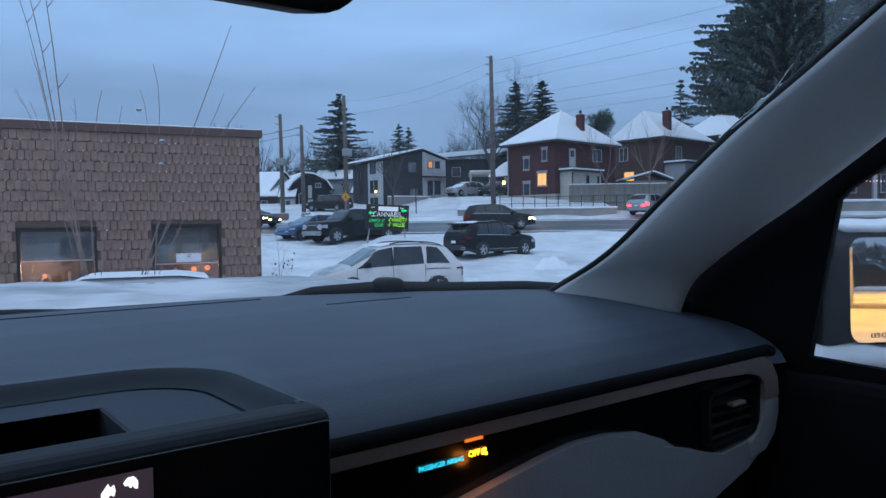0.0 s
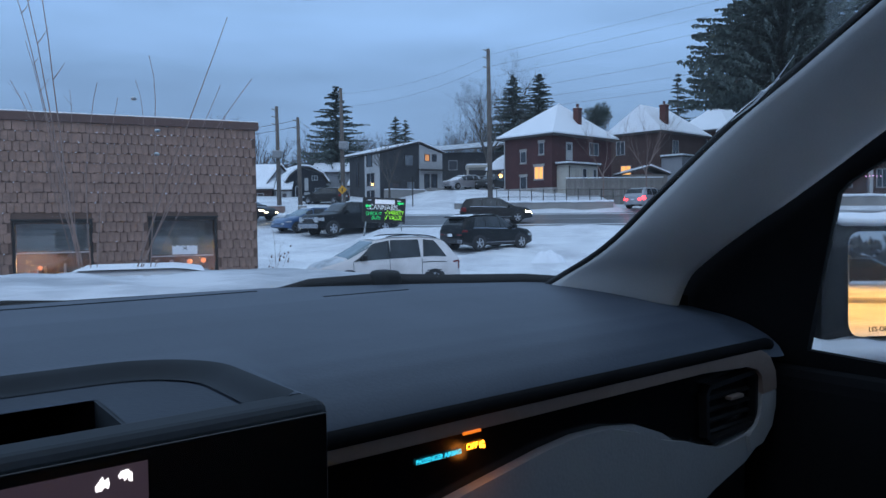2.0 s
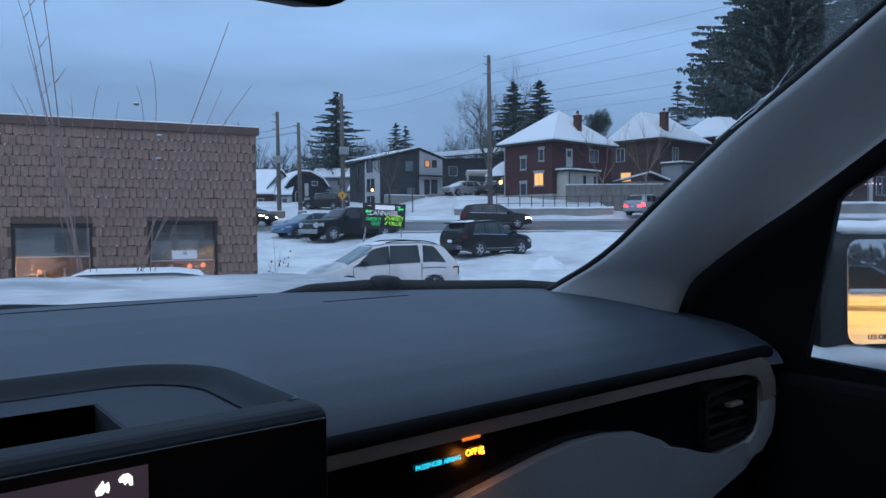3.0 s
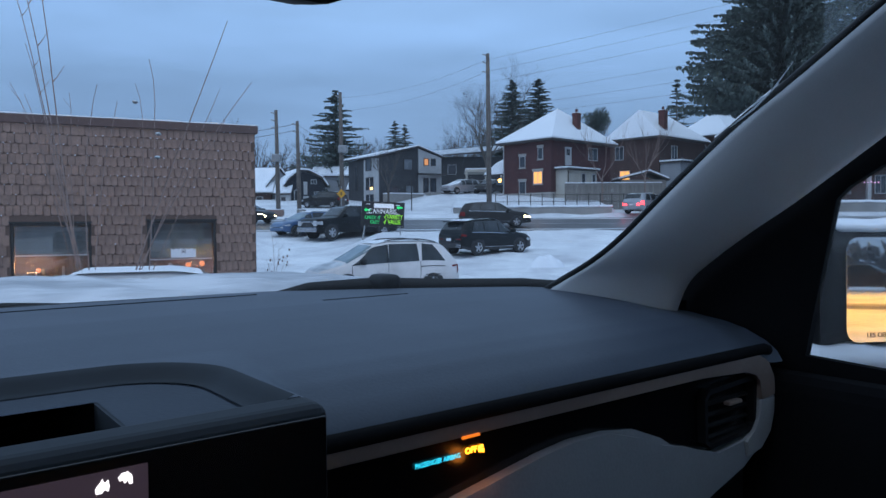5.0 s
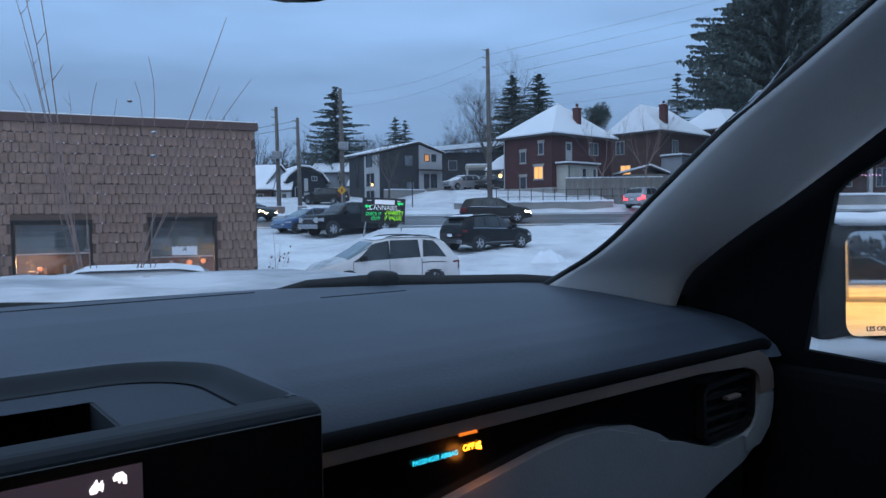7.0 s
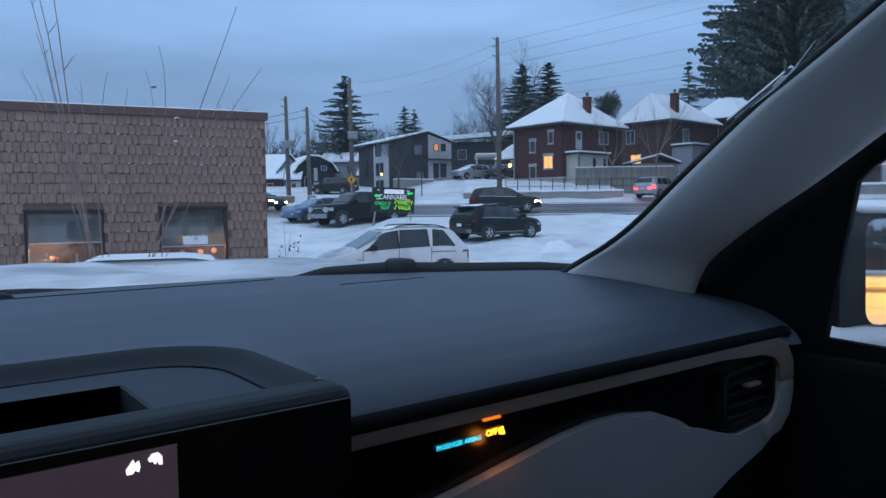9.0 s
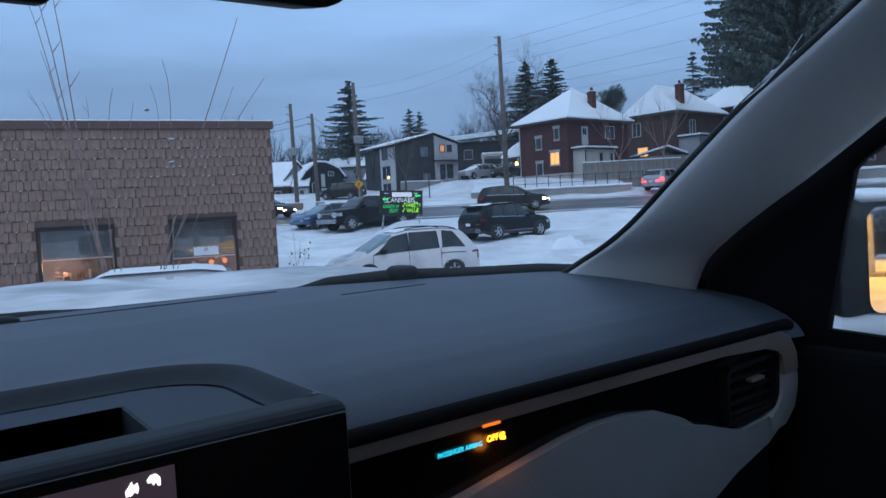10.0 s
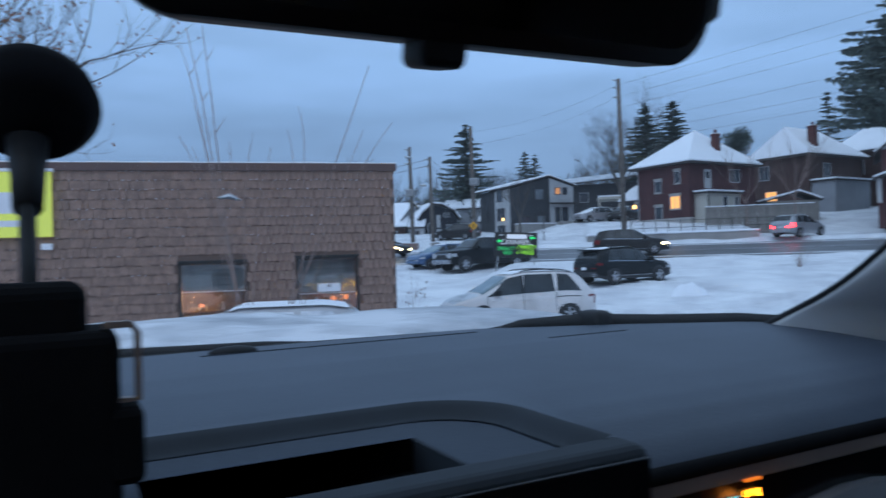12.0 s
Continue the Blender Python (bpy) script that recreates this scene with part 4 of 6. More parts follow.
def car(name, place, shell, label, category, paint, wheels, r, windows, screen, rear, glass=None, screen_glass=None, clad=False, rails=False,
        roof_snow=None, hood_snow=None, lit_front=False, lit_rear=False, handles=(), mirror_x=None, spokes=5, group="", tail=(0.34, 1.35, 1.9), mirror_paint=None):
    c = thing(name, place, label, category, group)
    glass = glass or CAR_GLASS
    half = shell.length / 2
    body = part("body", shell.body(), paint, c, smooth=True)
    for s in (1, -1):
        if clad:
            part("pillar_band", shell.patch(windows[0][0], windows[-1][1], 2.06, 2.95, s, 0.005, windows[0][2], windows[-1][3], nu=20), GLOSS_BLACK, body, smooth=True)
        for x0, x1, t0, t1 in windows:
            part("side_window", shell.patch(x0, x1, 2.08, 2.93, s, 0.010, t0, t1), glass, body, smooth=True)
        for x in wheels:
            arch(body, shell, x, r, s)
            wheel(c, x, s * (shell.width / 2 - 0.062), r, 0.22, spokes)
        part("head_lamp", shell.patch(half - 0.42, half - 0.03, 1.35, 1.85, s, 0.012), WHITE_GLOW if lit_front else CLEAR_LENS, body, "lit head lamp" if lit_front else "", smooth=True)
        part("tail_lamp", shell.patch(-half + 0.01, -half + tail[0], tail[1], tail[2], s, 0.012), RED_GLOW if lit_rear else RED_LENS, body, "red tail lamp", smooth=True)
        if clad:
            part("sill_cladding", shell.patch(-half + 0.05, half - 0.05, 0.0, 0.55, s, 0.012, nu=24), CLADDING, body, smooth=True)
        for x in handles:
            p = shell.at(x, 1.72, s, 0.02)
            part("door_handle", box(p.x - 0.10, p.x + 0.10, p.y - 0.015, p.y + 0.015, p.z - 0.015, p.z + 0.015, 0.008), paint, body)
        if mirror_x is not None:
            p = shell.at(mirror_x, 2.15, s, 0.0)
            y0, y1 = sorted((p.y + s * 0.03, p.y + s * 0.25))
            part("wing_mirror", box(p.x - 0.09, p.x + 0.09, y0, y1, p.z - 0.02, p.z + 0.17, 0.045, 3), mirror_paint or paint, body, smooth=True)
        if rails:
            a, b = rails
            pts = [shell.at(x, 3.45, s, 0.02 + 0.05 * math.sin(math.pi * k / 8) ** 0.5) for k, x in enumerate(lin(a, b, 9))]
            part("roof_rail", tube(pts, 0.02, 6), BLACK_PAINT, body)
    for s in (1, -1):
        zl = shell.ring(-half)[2][1] - 0.16
        part("tail_lamp", box(-half - 0.025, -half + 0.02, s * shell.width * 0.33 - 0.17, s * shell.width * 0.33 + 0.17, zl - 0.07 * (tail[2] - tail[1]) / 0.55, zl + 0.07 * (tail[2] - tail[1]) / 0.55, 0.015), RED_GLOW if lit_rear else RED_LENS, body)
        zl = shell.ring(half)[2][1] - 0.10
        part("head_lamp", box(half - 0.03, half + 0.02, s * shell.width * 0.33 - 0.15, s * shell.width * 0.33 + 0.15, zl - 0.06, zl + 0.05, 0.02), WHITE_GLOW if lit_front else CLEAR_LENS, body)
    if clad:
        for s in (1, -1):
            part("chrome_strip", shell.patch(-0.95, 0.95, 0.58, 0.66, s, 0.016), CHROME, body)
            part("window_trim", shell.patch(windows[0][0], windows[-1][1], 1.99, 2.05, s, 0.012, nu=20), CHROME, body)
    part("windscreen", shell.over(screen[0], screen[1], 2.82, 0.009), screen_glass or glass, body, smooth=True)
    part("rear_window", shell.over(rear[0], rear[1], 3.2, 0.008), glass, body, smooth=True)
    zb = shell.ring(half)[2][1]
    part("grille", box(half - 0.01, half + 0.02, -0.5, 0.5, zb - 0.32, zb - 0.08, 0.01), CLADDING, body)
    part("front_bumper", box(half - 0.06, half + 0.05, -shell.width * 0.40, shell.width * 0.40, shell.sill + 0.08, shell.sill + 0.26, 0.03), CLADDING if clad else paint, body)
    part("rear_bumper", box(-half - 0.05, -half + 0.06, -shell.width * 0.40, shell.width * 0.40, shell.sill + 0.1, shell.sill + 0.34, 0.03), CLADDING if clad else paint, body)
    part("number_plate", box(-half - 0.062, -half - 0.052, -0.16, 0.16, shell.sill + 0.42, shell.sill + 0.55), PAPER, body)
    for k, (v0, span) in enumerate(((3.25, roof_snow), (3.0, hood_snow))):
        if span:
            part("snow_layer", shell.over(span[0], span[1], v0, 0.024 if k == 0 and not clad else 0.045, 14, 13), SNOW, body, "thin layer of snow", smooth=True)
    return c


def placed(x, y, z, front_x, front_y):
    return pose(x, y, z, 0, 0, math.degrees(math.atan2(front_y, front_x)))


# white minivan
van_shell = Shell(5.15, 1.99, [(-2.58, 0.95), (-2.52, 1.08), (-2.12, 1.54), (-1.85, 1.69), (-1.2, 1.76), (0.0, 1.76), (0.55, 1.66), (1.55, 1.10), (1.75, 1.04), (2.35, 0.88), (2.58, 0.70)],
                  [(-2.58, 1.0), (-1.5, 1.06), (0.8, 0.98), (1.6, 0.95), (2.58, 0.66)])
van = car("white_minivan", placed(-2.12, 25.0, -0.51, -0.92, -0.392), van_shell, "salt-stained white minivan with snow on its roof", "minivan", WHITE_PAINT, (-1.55, 1.5), 0.34,
    ((-2.02, -1.14, -1.60, -1.2), (-1.05, 0.05, -1.02, 0.0), (0.14, 1.36, 0.10, 0.66)), (0.60, 1.52), (-2.46, -2.08), screen_glass=FROST_GLASS, rails=(-1.75, 0.1),
    roof_snow=(-1.9, 0.45), handles=(0.25, -0.1), mirror_x=0.98, tail=(0.30, 1.66, 1.80), mirror_paint=BLACK)

for s in (1, -1):
    part("door_pillar", van_shell.patch(0.04, 0.15, 2.08, 2.93, s, 0.009), GLOSS_BLACK, van)
    part("door_seam", van_shell.patch(0.055, 0.075, 0.3, 2.05, s, 0.004), CLADDING, van)
    part("door_seam", van_shell.patch(-1.10, -1.08, 0.9, 2.05, s, 0.004), CLADDING, van)
    part("slide_rail", van_shell.patch(-2.0, -1.1, 1.74, 1.79, s, 0.004), CLADDING, van)
    part("lamp_blade", van_shell.patch(-2.54, -2.49, 1.1, 1.66, s, 0.013), RED_LENS, van)
    part("wheel_flare", van_shell.patch(-2.12, -0.98, 1.14, 1.20, s, 0.022, -1.9, -1.2, nu=12), WHITE_PAINT, van, smooth=True)
    part("door_edge", van_shell.patch(1.32, 1.34, 0.5, 2.0, s, 0.004), CLADDING, van)
part("frosted_bonnet", van_shell.over(1.62, 2.45, 3.0, 0.006), THIN_SNOW, van, "frosted bonnet", smooth=True)

# black sport utility vehicle
suv_shell = Shell(4.6, 1.87, [(-2.3, 0.98), (-2.25, 1.16), (-2.02, 1.46), (-1.92, 1.56), (-1.45, 1.63), (-0.4, 1.67), (0.25, 1.60), (1.15, 1.14), (1.3, 1.10), (2.0, 1.0), (2.3, 0.80)],
                  [(-2.3, 1.05), (-1.2, 1.06), (1.2, 0.98), (2.3, 0.74)], sill=0.26)
black_suv = car("black_suv", placed(2.12, 34.6, 0.36, 0.77, 0.64), suv_shell, "black sport utility vehicle with powder snow on its roof", "suv", BLACK_PAINT, (-1.36, 1.38), 0.37,
    ((-1.72, -0.98, -1.42, -0.95), (-0.9, -0.02, -0.86, -0.05), (0.06, 0.98, 0.03, 0.38)), (0.32, 1.1), (-2.22, -2.0), clad=True, rails=(-1.5, 0.1),
    roof_snow=(-1.85, 0.1), handles=(0.1, -0.75), mirror_x=0.82, tail=(0.26, 1.62, 1.82))

for s in (1, -1):
    part("exhaust_trim", tube([(-2.34, s * 0.82, 0.50), (-2.36, s * 0.55, 0.50), (-2.36, s * 0.52, 0.42), (-2.34, s * 0.80, 0.40), (-2.34, s * 0.82, 0.50)], 0.025, 6), CHROME, black_suv)
part("rear_spoiler", box(-2.22, -1.86, -0.58, 0.58, 1.545, 1.60, 0.02), BLACK_PAINT, black_suv)
# black pickup with chrome front
pick_shell = Shell(5.9, 2.03, [(-2.95, 1.32), (-1.05, 1.34), (-1.0, 1.36), (-0.88, 1.88), (-0.6, 1.96), (0.5, 1.97), (0.85, 1.86), (1.5, 1.36), (1.65, 1.32), (2.85, 1.22), (2.95, 1.1)],
                   [(-2.95, 1.3), (-1.0, 1.32), (1.5, 1.24), (2.95, 1.05)], sill=0.42)
pickup = car("black_pickup", placed(-5.5, 42.9, 0.94, -0.74, -0.673), pick_shell, "black crew-cab pickup with a chrome grille", "pickup", BLACK_PAINT, (-1.75, 1.95), 0.42,
             ((-0.88, -0.1, -0.78, -0.12), (0.0, 1.22, 0.0, 0.80)), (0.78, 1.44), (-1.0, -0.9), handles=(0.1, -0.75), mirror_x=1.05, spokes=6)
part("chrome_bumper", box(2.93, 3.06, -0.98, 0.98, 0.45, 0.72, 0.04), CHROME, pickup, "chrome front bumper")
part("chrome_grille", box(2.95, 3.0, -0.62, 0.62, 0.98, 1.06, 0.02), CHROME, pickup, "chrome front grille")
for s in (1, -1):
    part("lamp_unit", box(2.9, 2.99, s * 0.82 - 0.15, s * 0.82 + 0.15, 0.78, 1.08, 0.03), CLEAR_LENS, pickup)

hatch_top = [(-2.1, 0.9), (-2.05, 1.08), (-1.6, 1.42), (-1.2, 1.48), (0.0, 1.48), (0.35, 1.38), (1.2, 0.98), (1.9, 0.86), (2.1, 0.68)]
hatch_belt = [(-2.1, 0.95), (1.2, 0.88), (2.1, 0.64)]
hatch_shell = Shell(4.2, 1.76, hatch_top, hatch_belt)
HATCH = dict(wheels=(-1.28, 1.28), r=0.31, windows=((-1.55, -0.85, -1.3, -0.85), (-0.78, 0.1, -0.75, 0.06), (0.16, 1.02, 0.13, 0.5)), screen=(0.4, 1.15), rear=(-2.02, -1.62), mirror_x=0.85)
car("blue_hatchback", placed(-8.25, 43.9, 1.12, -0.74, -0.67), hatch_shell, "blue hatchback with a frosted windscreen", "car", NAVY_PAINT, screen_glass=FROST_GLASS, roof_snow=(-1.5, 0.2), **HATCH)
car("snowed_in_car", placed(-5.0, 10.0, -0.24, -0.93, -0.36), hatch_shell, "parked car under a thick cover of snow", "car", SILVER_PAINT, glass=THIN_SNOW, roof_snow=(-1.55, 0.15), hood_snow=(0.6, 2.0), **HATCH)
car("parked_car", placed(-10.8, 66, 3.28, -0.95, 0.3), hatch_shell, "dark parked car with snow on its roof", "car", DARK_PAINT, roof_snow=(-1.5, 0.2), **HATCH)
car("parked_car", placed(2.0, 72.5, 4.72, -0.8, -0.6), hatch_shell, "pale snow-dusted car in a driveway", "car", SILVER_PAINT, roof_snow=(-1.9, 0.4), hood_snow=(0.6, 2.0), **HATCH)
car("parked_car", placed(4.9, 73.0, 4.72, -0.5, -0.86), hatch_shell, "dark car in a driveway beside the brick house", "car", DARK_PAINT, roof_snow=(-1.5, 0.2), **HATCH)
ROADCAR = dict(wheels=(-1.36, 1.38), r=0.36, windows=((-1.72, -0.98, -1.42, -0.95), (-0.9, -0.02, -0.86, -0.05), (0.06, 0.98, 0.03, 0.38)), screen=(0.32, 1.1), rear=(-2.2, -1.8), mirror_x=0.82)
car("road_suv", placed(3.45, 47.4, road_z(47.4), 1, 0.02), suv_shell, "dark grey sport utility vehicle with lit head lamps", "suv", DARK_PAINT, lit_front=True, clad=True, **ROADCAR)
car("silver_suv", placed(16.4, 57.3, 2.45, 0.72, 0.69), suv_shell, "silver sport utility vehicle with lit brake lamps", "suv", SILVER_PAINT, lit_rear=True, roof_snow=(-1.7, -0.2), **ROADCAR)
car("road_car", placed(-14.2, 52.0, road_z(52.0), 0.93, -0.36), hatch_shell, "grey car with lit head lamps", "car", DARK_PAINT, lit_front=True, **HATCH)


# ---- houses across the road ----
BRICK = material("dark_red_brick", (0.085, 0.030, 0.030), (0.062, 0.023, 0.024), 0.85, scale=1.2, fine=9, bump=0.01)
BROWN_BRICK = material("brown_brick", (0.085, 0.045, 0.038), (0.065, 0.036, 0.031), 0.85, scale=1.2, fine=9, bump=0.01)
CREAM = material("cream_render", (0.52, 0.49, 0.43), (0.44, 0.41, 0.36), 0.85, scale=1.0, fine=8)
CHARCOAL = material("charcoal_siding", (0.042, 0.043, 0.047), (0.032, 0.033, 0.037), 0.75, scale=0.8, fine=7)
PALE_PANEL = material("pale_panel_cladding", (0.46, 0.46, 0.46), (0.38, 0.38, 0.385), 0.75, scale=1.0, fine=6)
GREY_SIDING = material("grey_siding", (0.30, 0.31, 0.33), (0.25, 0.26, 0.28), 0.75, scale=1.0, fine=6)
NAVY_SIDING = material("navy_siding", (0.018, 0.02, 0.028), (0.014, 0.016, 0.022), 0.75, scale=1.0, fine=6)
STONE = material("pale_stone", (0.40, 0.37, 0.34), (0.32, 0.30, 0.28), 0.85, scale=2, fine=12)
TRIM = material("white_trim", (0.46, 0.46, 0.46), (0.40, 0.40, 0.40), 0.6)
EAVE = material("dark_eave", (0.05, 0.042, 0.04), (0.04, 0.034, 0.032), 0.7)
DARK_PANE = material("dark_window_pane", (0.06, 0.07, 0.085), (0.04, 0.045, 0.055), 0.12, scale=1.0)
# Window pane in a paler tone than DARK_PANE.
PALE_PANE = material("pale_window_pane", (0.20, 0.22, 0.24), (0.13, 0.145, 0.16), 0.2, scale=1.5)
LIT_PANE = glowing("lit_window_pane", (1.0, 0.46, 0.12), 0.95)
DIM_PANE = glowing("dim_lit_window_pane", (0.9, 0.35, 0.12), 0.5)
CHIMNEY = material("chimney_brick", (0.12, 0.042, 0.036), (0.09, 0.032, 0.029), 0.9, scale=2, fine=10)
BOARD = material("weathered_boards", (0.24, 0.22, 0.20), (0.18, 0.165, 0.15), 0.85, scale=2, fine=14, per_piece=0.15)
POLE_WOOD = material("pole_wood", (0.17, 0.145, 0.125), (0.12, 0.10, 0.09), 0.9, scale=3, fine=20)
METAL = material("galvanised_metal", (0.32, 0.33, 0.34), (0.26, 0.27, 0.28), 0.5, metal=0.3)


def window(parent, face, u, z, w, h, size, pane=None, door=False, lintel=None, bars=1, trim=None):
    """face: front (y = 0), left (x = 0), right (x = size)."""
    m = {"front": Matrix.Identity(4), "left": pose(0, 0, 0, 0, 0, -90), "right": Matrix.Translation((size, 0, 0)) @ pose(0, 0, 0, 0, 0, 90)}[face]
    if face == "left":
        m = pose(0, 0, 0, 0, 0, -90) @ Matrix.Translation((-2 * u, 0, 0))
    t = 0.05
    win = part("door" if door else "window", box(u - w / 2, u + w / 2, -0.02, 0.0, z, z + h), pane or DARK_PANE, parent)
    win.matrix_local = m
    for x0, x1, z0, z1 in ((u - w / 2 - t, u - w / 2, z - t, z + h + t), (u + w / 2, u + w / 2 + t, z - t, z + h + t), (u - w / 2, u + w / 2, z + h, z + h + t), (u - w / 2, u + w / 2, z - t, z)):
        part("window_frame", box(x0, x1, -0.07, 0.0, z0, z1), trim or TRIM, win)
    for k in range(bars):
        x = u - w / 2 + w * (k + 1) / (bars + 1)
        part("glazing_bar", box(x - 0.02, x + 0.02, -0.05, -0.02, z, z + h), TRIM, win)
    if lintel:
        part("lintel", box(u - w / 2 - 0.14, u + w / 2 + 0.14, -0.09, 0.0, z + h + t, z + h + t + 0.22), lintel, win)
        part("sill", box(u - w / 2 - 0.10, u + w / 2 + 0.10, -0.12, 0.0, z - t - 0.10, z - t), lintel, win)
    return win


def hip_roof(parent, w, d, z, rise, over, ridge=0.0, name="roof", mid=None):
    mid = w / 2 if mid is None else mid

    def layer(o, dz, th, r):
        bm = bmesh.new()
        x0, x1, y0, y1 = -o, w + o, -o, d + o
        b = [bm.verts.new(p) for p in ((x0, y0, z + dz), (x1, y0, z + dz), (x1, y1, z + dz), (x0, y1, z + dz))]
        t = [bm.verts.new(v.co + Vector((0, 0, th))) for v in b]
        a1, a2 = bm.verts.new((mid - ridge / 2, d / 2, z + dz + th + r)), bm.verts.new((mid + ridge / 2 + 0.02, d / 2, z + dz + th + r))
        bm.faces.new(b[::-1])
        for i in range(4):
            bm.faces.new((b[i], b[(i + 1) % 4], t[(i + 1) % 4], t[i]))
        bm.faces.new((t[0], t[1], a2, a1))
        bm.faces.new((t[1], t[2], a2))
        bm.faces.new((t[2], t[3], a1, a2))
        bm.faces.new((t[3], t[0], a1))
        return bm
    roof = part(name, layer(over, 0, 0.16, rise), EAVE, parent)
    part("roof_snow", layer(over - 0.03, 0.163, 0.14, rise), ROOF_SNOW, roof, "smooth snow on the roof")
    return roof


def gable_roof(parent, w, d, z, rise, over, ridge_at=0.5, name="roof"):
    """A gable seen from the front; ridge_at: where across the width the ridge runs."""
    def layer(o, dz, th):
        rx = w * ridge_at
        left = -o * rise / rx
        right = -o * rise / (w - rx)
        out = [(-o, z + left + dz), (rx, z + rise + dz), (w + o, z + right + dz), (w + o, z + right + dz + th), (rx, z + rise + dz + th), (-o, z + left + dz + th)]
        return prism(out, -o, d + o)
    roof = part(name, layer(over, 0, 0.14), EAVE, parent)
    part("roof_snow", layer(over - 0.04, 0.142, 0.16), ROOF_SNOW, roof, "smooth snow on the roof")
    return roof


def chimney(parent, x, y, z0, z1, w=0.75):
    c = part("chimney", box(x - w / 2, x + w / 2, y - w / 2, y + w / 2, z0, z1, 0.01), CHIMNEY, parent, "brick chimney")
    part("chimney_cap", box(x - w / 2 - 0.03, x + w / 2 + 0.03, y - w / 2 - 0.03, y + w / 2 + 0.03, z1 - 0.2, z1, 0.01), CHIMNEY, c)
    part("chimney_pot", tube([(x, y, z1), (x, y, z1 + 0.4)], 0.13, 8), CHIMNEY, c)
    part("snow_cap", box(x - w / 2, x + w / 2, y - w / 2, y + w / 2, z1 + 0.004, z1 + 0.06, 0.02), SNOW, c)


# dark red brick house with a snowy hip roof; its near corner points at the road
h = thing("brick_house", pose(9.75, 64.0, 4.0, 0, 0, 42), "two-storey dark red brick house with snowy hip roof", "house")
W, D, H = 9.0, 5.8, 5.15
part("wall", box(0, W, 0, D, -1.0, H), BRICK, h)
part("foundation", box(-0.06, W + 0.06, -0.06, D + 0.06, -1.0, 0.55), STONE, h)
hip_roof(h, W, D, H, 3.3, 0.55)
chimney(h, 4.85, 0.9, 5.2, 8.1, 0.58)
window(h, "left", 3.36, 2.95, 0.62, 0.95, W, lintel=STONE, bars=0)
window(h, "left", 1.2, 3.6, 0.5, 0.95, W, lintel=STONE, bars=0)
window(h, "left", 1.5, 1.38, 0.98, 1.05, W, LIT_PANE, lintel=STONE)
window(h, "left", 3.36, 0.3, 0.72, 1.3, W, door=True, lintel=STONE, bars=0)
window(h, "left", 4.7, -0.2, 0.7, 0.45, W, lintel=STONE, bars=0)
window(h, "left", 1.45, -0.2, 0.7, 0.45, W, lintel=STONE, bars=0)
white_door = window(h, "front", 2.4, 3.1, 0.78, 1.55, W, TRIM, door=True, bars=0)
part("door_pane", box(2.17, 2.37, -0.045, -0.02, 3.95, 4.5), DARK_PANE, white_door)
part("door_pane", box(2.43, 2.63, -0.045, -0.02, 3.95, 4.5), DARK_PANE, white_door)
window(h, "front", 6.15, 3.7, 1.3, 1.1, W)
part("downpipe", tube([(-0.05, D - 0.1, 0.2), (-0.05, D - 0.1, 5.1)], 0.05, 6), TRIM, h)
annex = part("annex", box(0.65, 5.0, -1.3, -0.01, -0.5, 2.5), CREAM, h, "cream rendered annex")
part("annex_roof", box(0.4, 5.25, -1.55, 0.0, 2.5, 2.65, 0.02), EAVE, annex)
part("annex_snow", box(0.4, 5.25, -1.55, 0.0, 2.653, 2.80, 0.05), ROOF_SNOW, annex)
part("downpipe", tube([(0.72, -1.36, -0.3), (0.72, -1.36, 2.4)], 0.05, 6), EAVE, annex)
window(annex, "front", 2.95, 1.25, 0.5, 0.95, 0, bars=0).matrix_local = Matrix.Translation((0, -1.3, 0))
window(annex, "front", 4.5, 1.25, 0.45, 0.95, 0, bars=0).matrix_local = Matrix.Translation((0, -1.3, 0))
part("porch", box(-0.4, 0.0, D - 1.2, D + 1.4, 0.2, 0.35), STONE, h)

h = thing("brown_brick_house", pose(23.0, 76.0, 4.6, 0, 0, 42), "brown brick house with a snowy hip roof and chimney", "house")
part("wall", box(0, 9.6, 0, 6.2, -1, 6.1), BROWN_BRICK, h)
hip_roof(h, 9.6, 6.2, 6.1, 3.1, 0.55, ridge=5.4, mid=3.7)
chimney(h, 1.9, 0.7, 6.1, 9.25, 0.7)
window(h, "left", 4.2, 1.7, 1.2, 1.1, 9.6, LIT_PANE, bars=1)
window(h, "left", 4.9, 4.1, 1.0, 1.4, 9.6)
window(h, "front", 3.0, 4.0, 1.1, 1.4, 9.6)
ann = part("annex", box(0.2, 6.4, -2.4, -0.01, -0.8, 3.4), GREY_SIDING, h)
part("annex_roof", box(0.0, 6.6, -2.6, 0.0, 3.4, 3.55, 0.02), EAVE, ann)
part("annex_snow", box(0.0, 6.6, -2.6, 0.0, 3.553, 3.72, 0.04), ROOF_SNOW, ann)

h = thing("brown_brick_house", pose(32.5, 82.0, 5.2, 0, 0, 42), "brown brick house half hidden by a spruce", "house")
part("wall", box(0, 9.6, 0, 6.2, -1, 6.4), BROWN_BRICK, h)
hip_roof(h, 9.6, 6.2, 6.4, 3.3, 0.55, ridge=2.5)
window(h, "left", 3.0, 4.1, 1.0, 1.4, 9.6)
window(h, "front", 3.0, 4.0, 1.1, 1.4, 9.6)

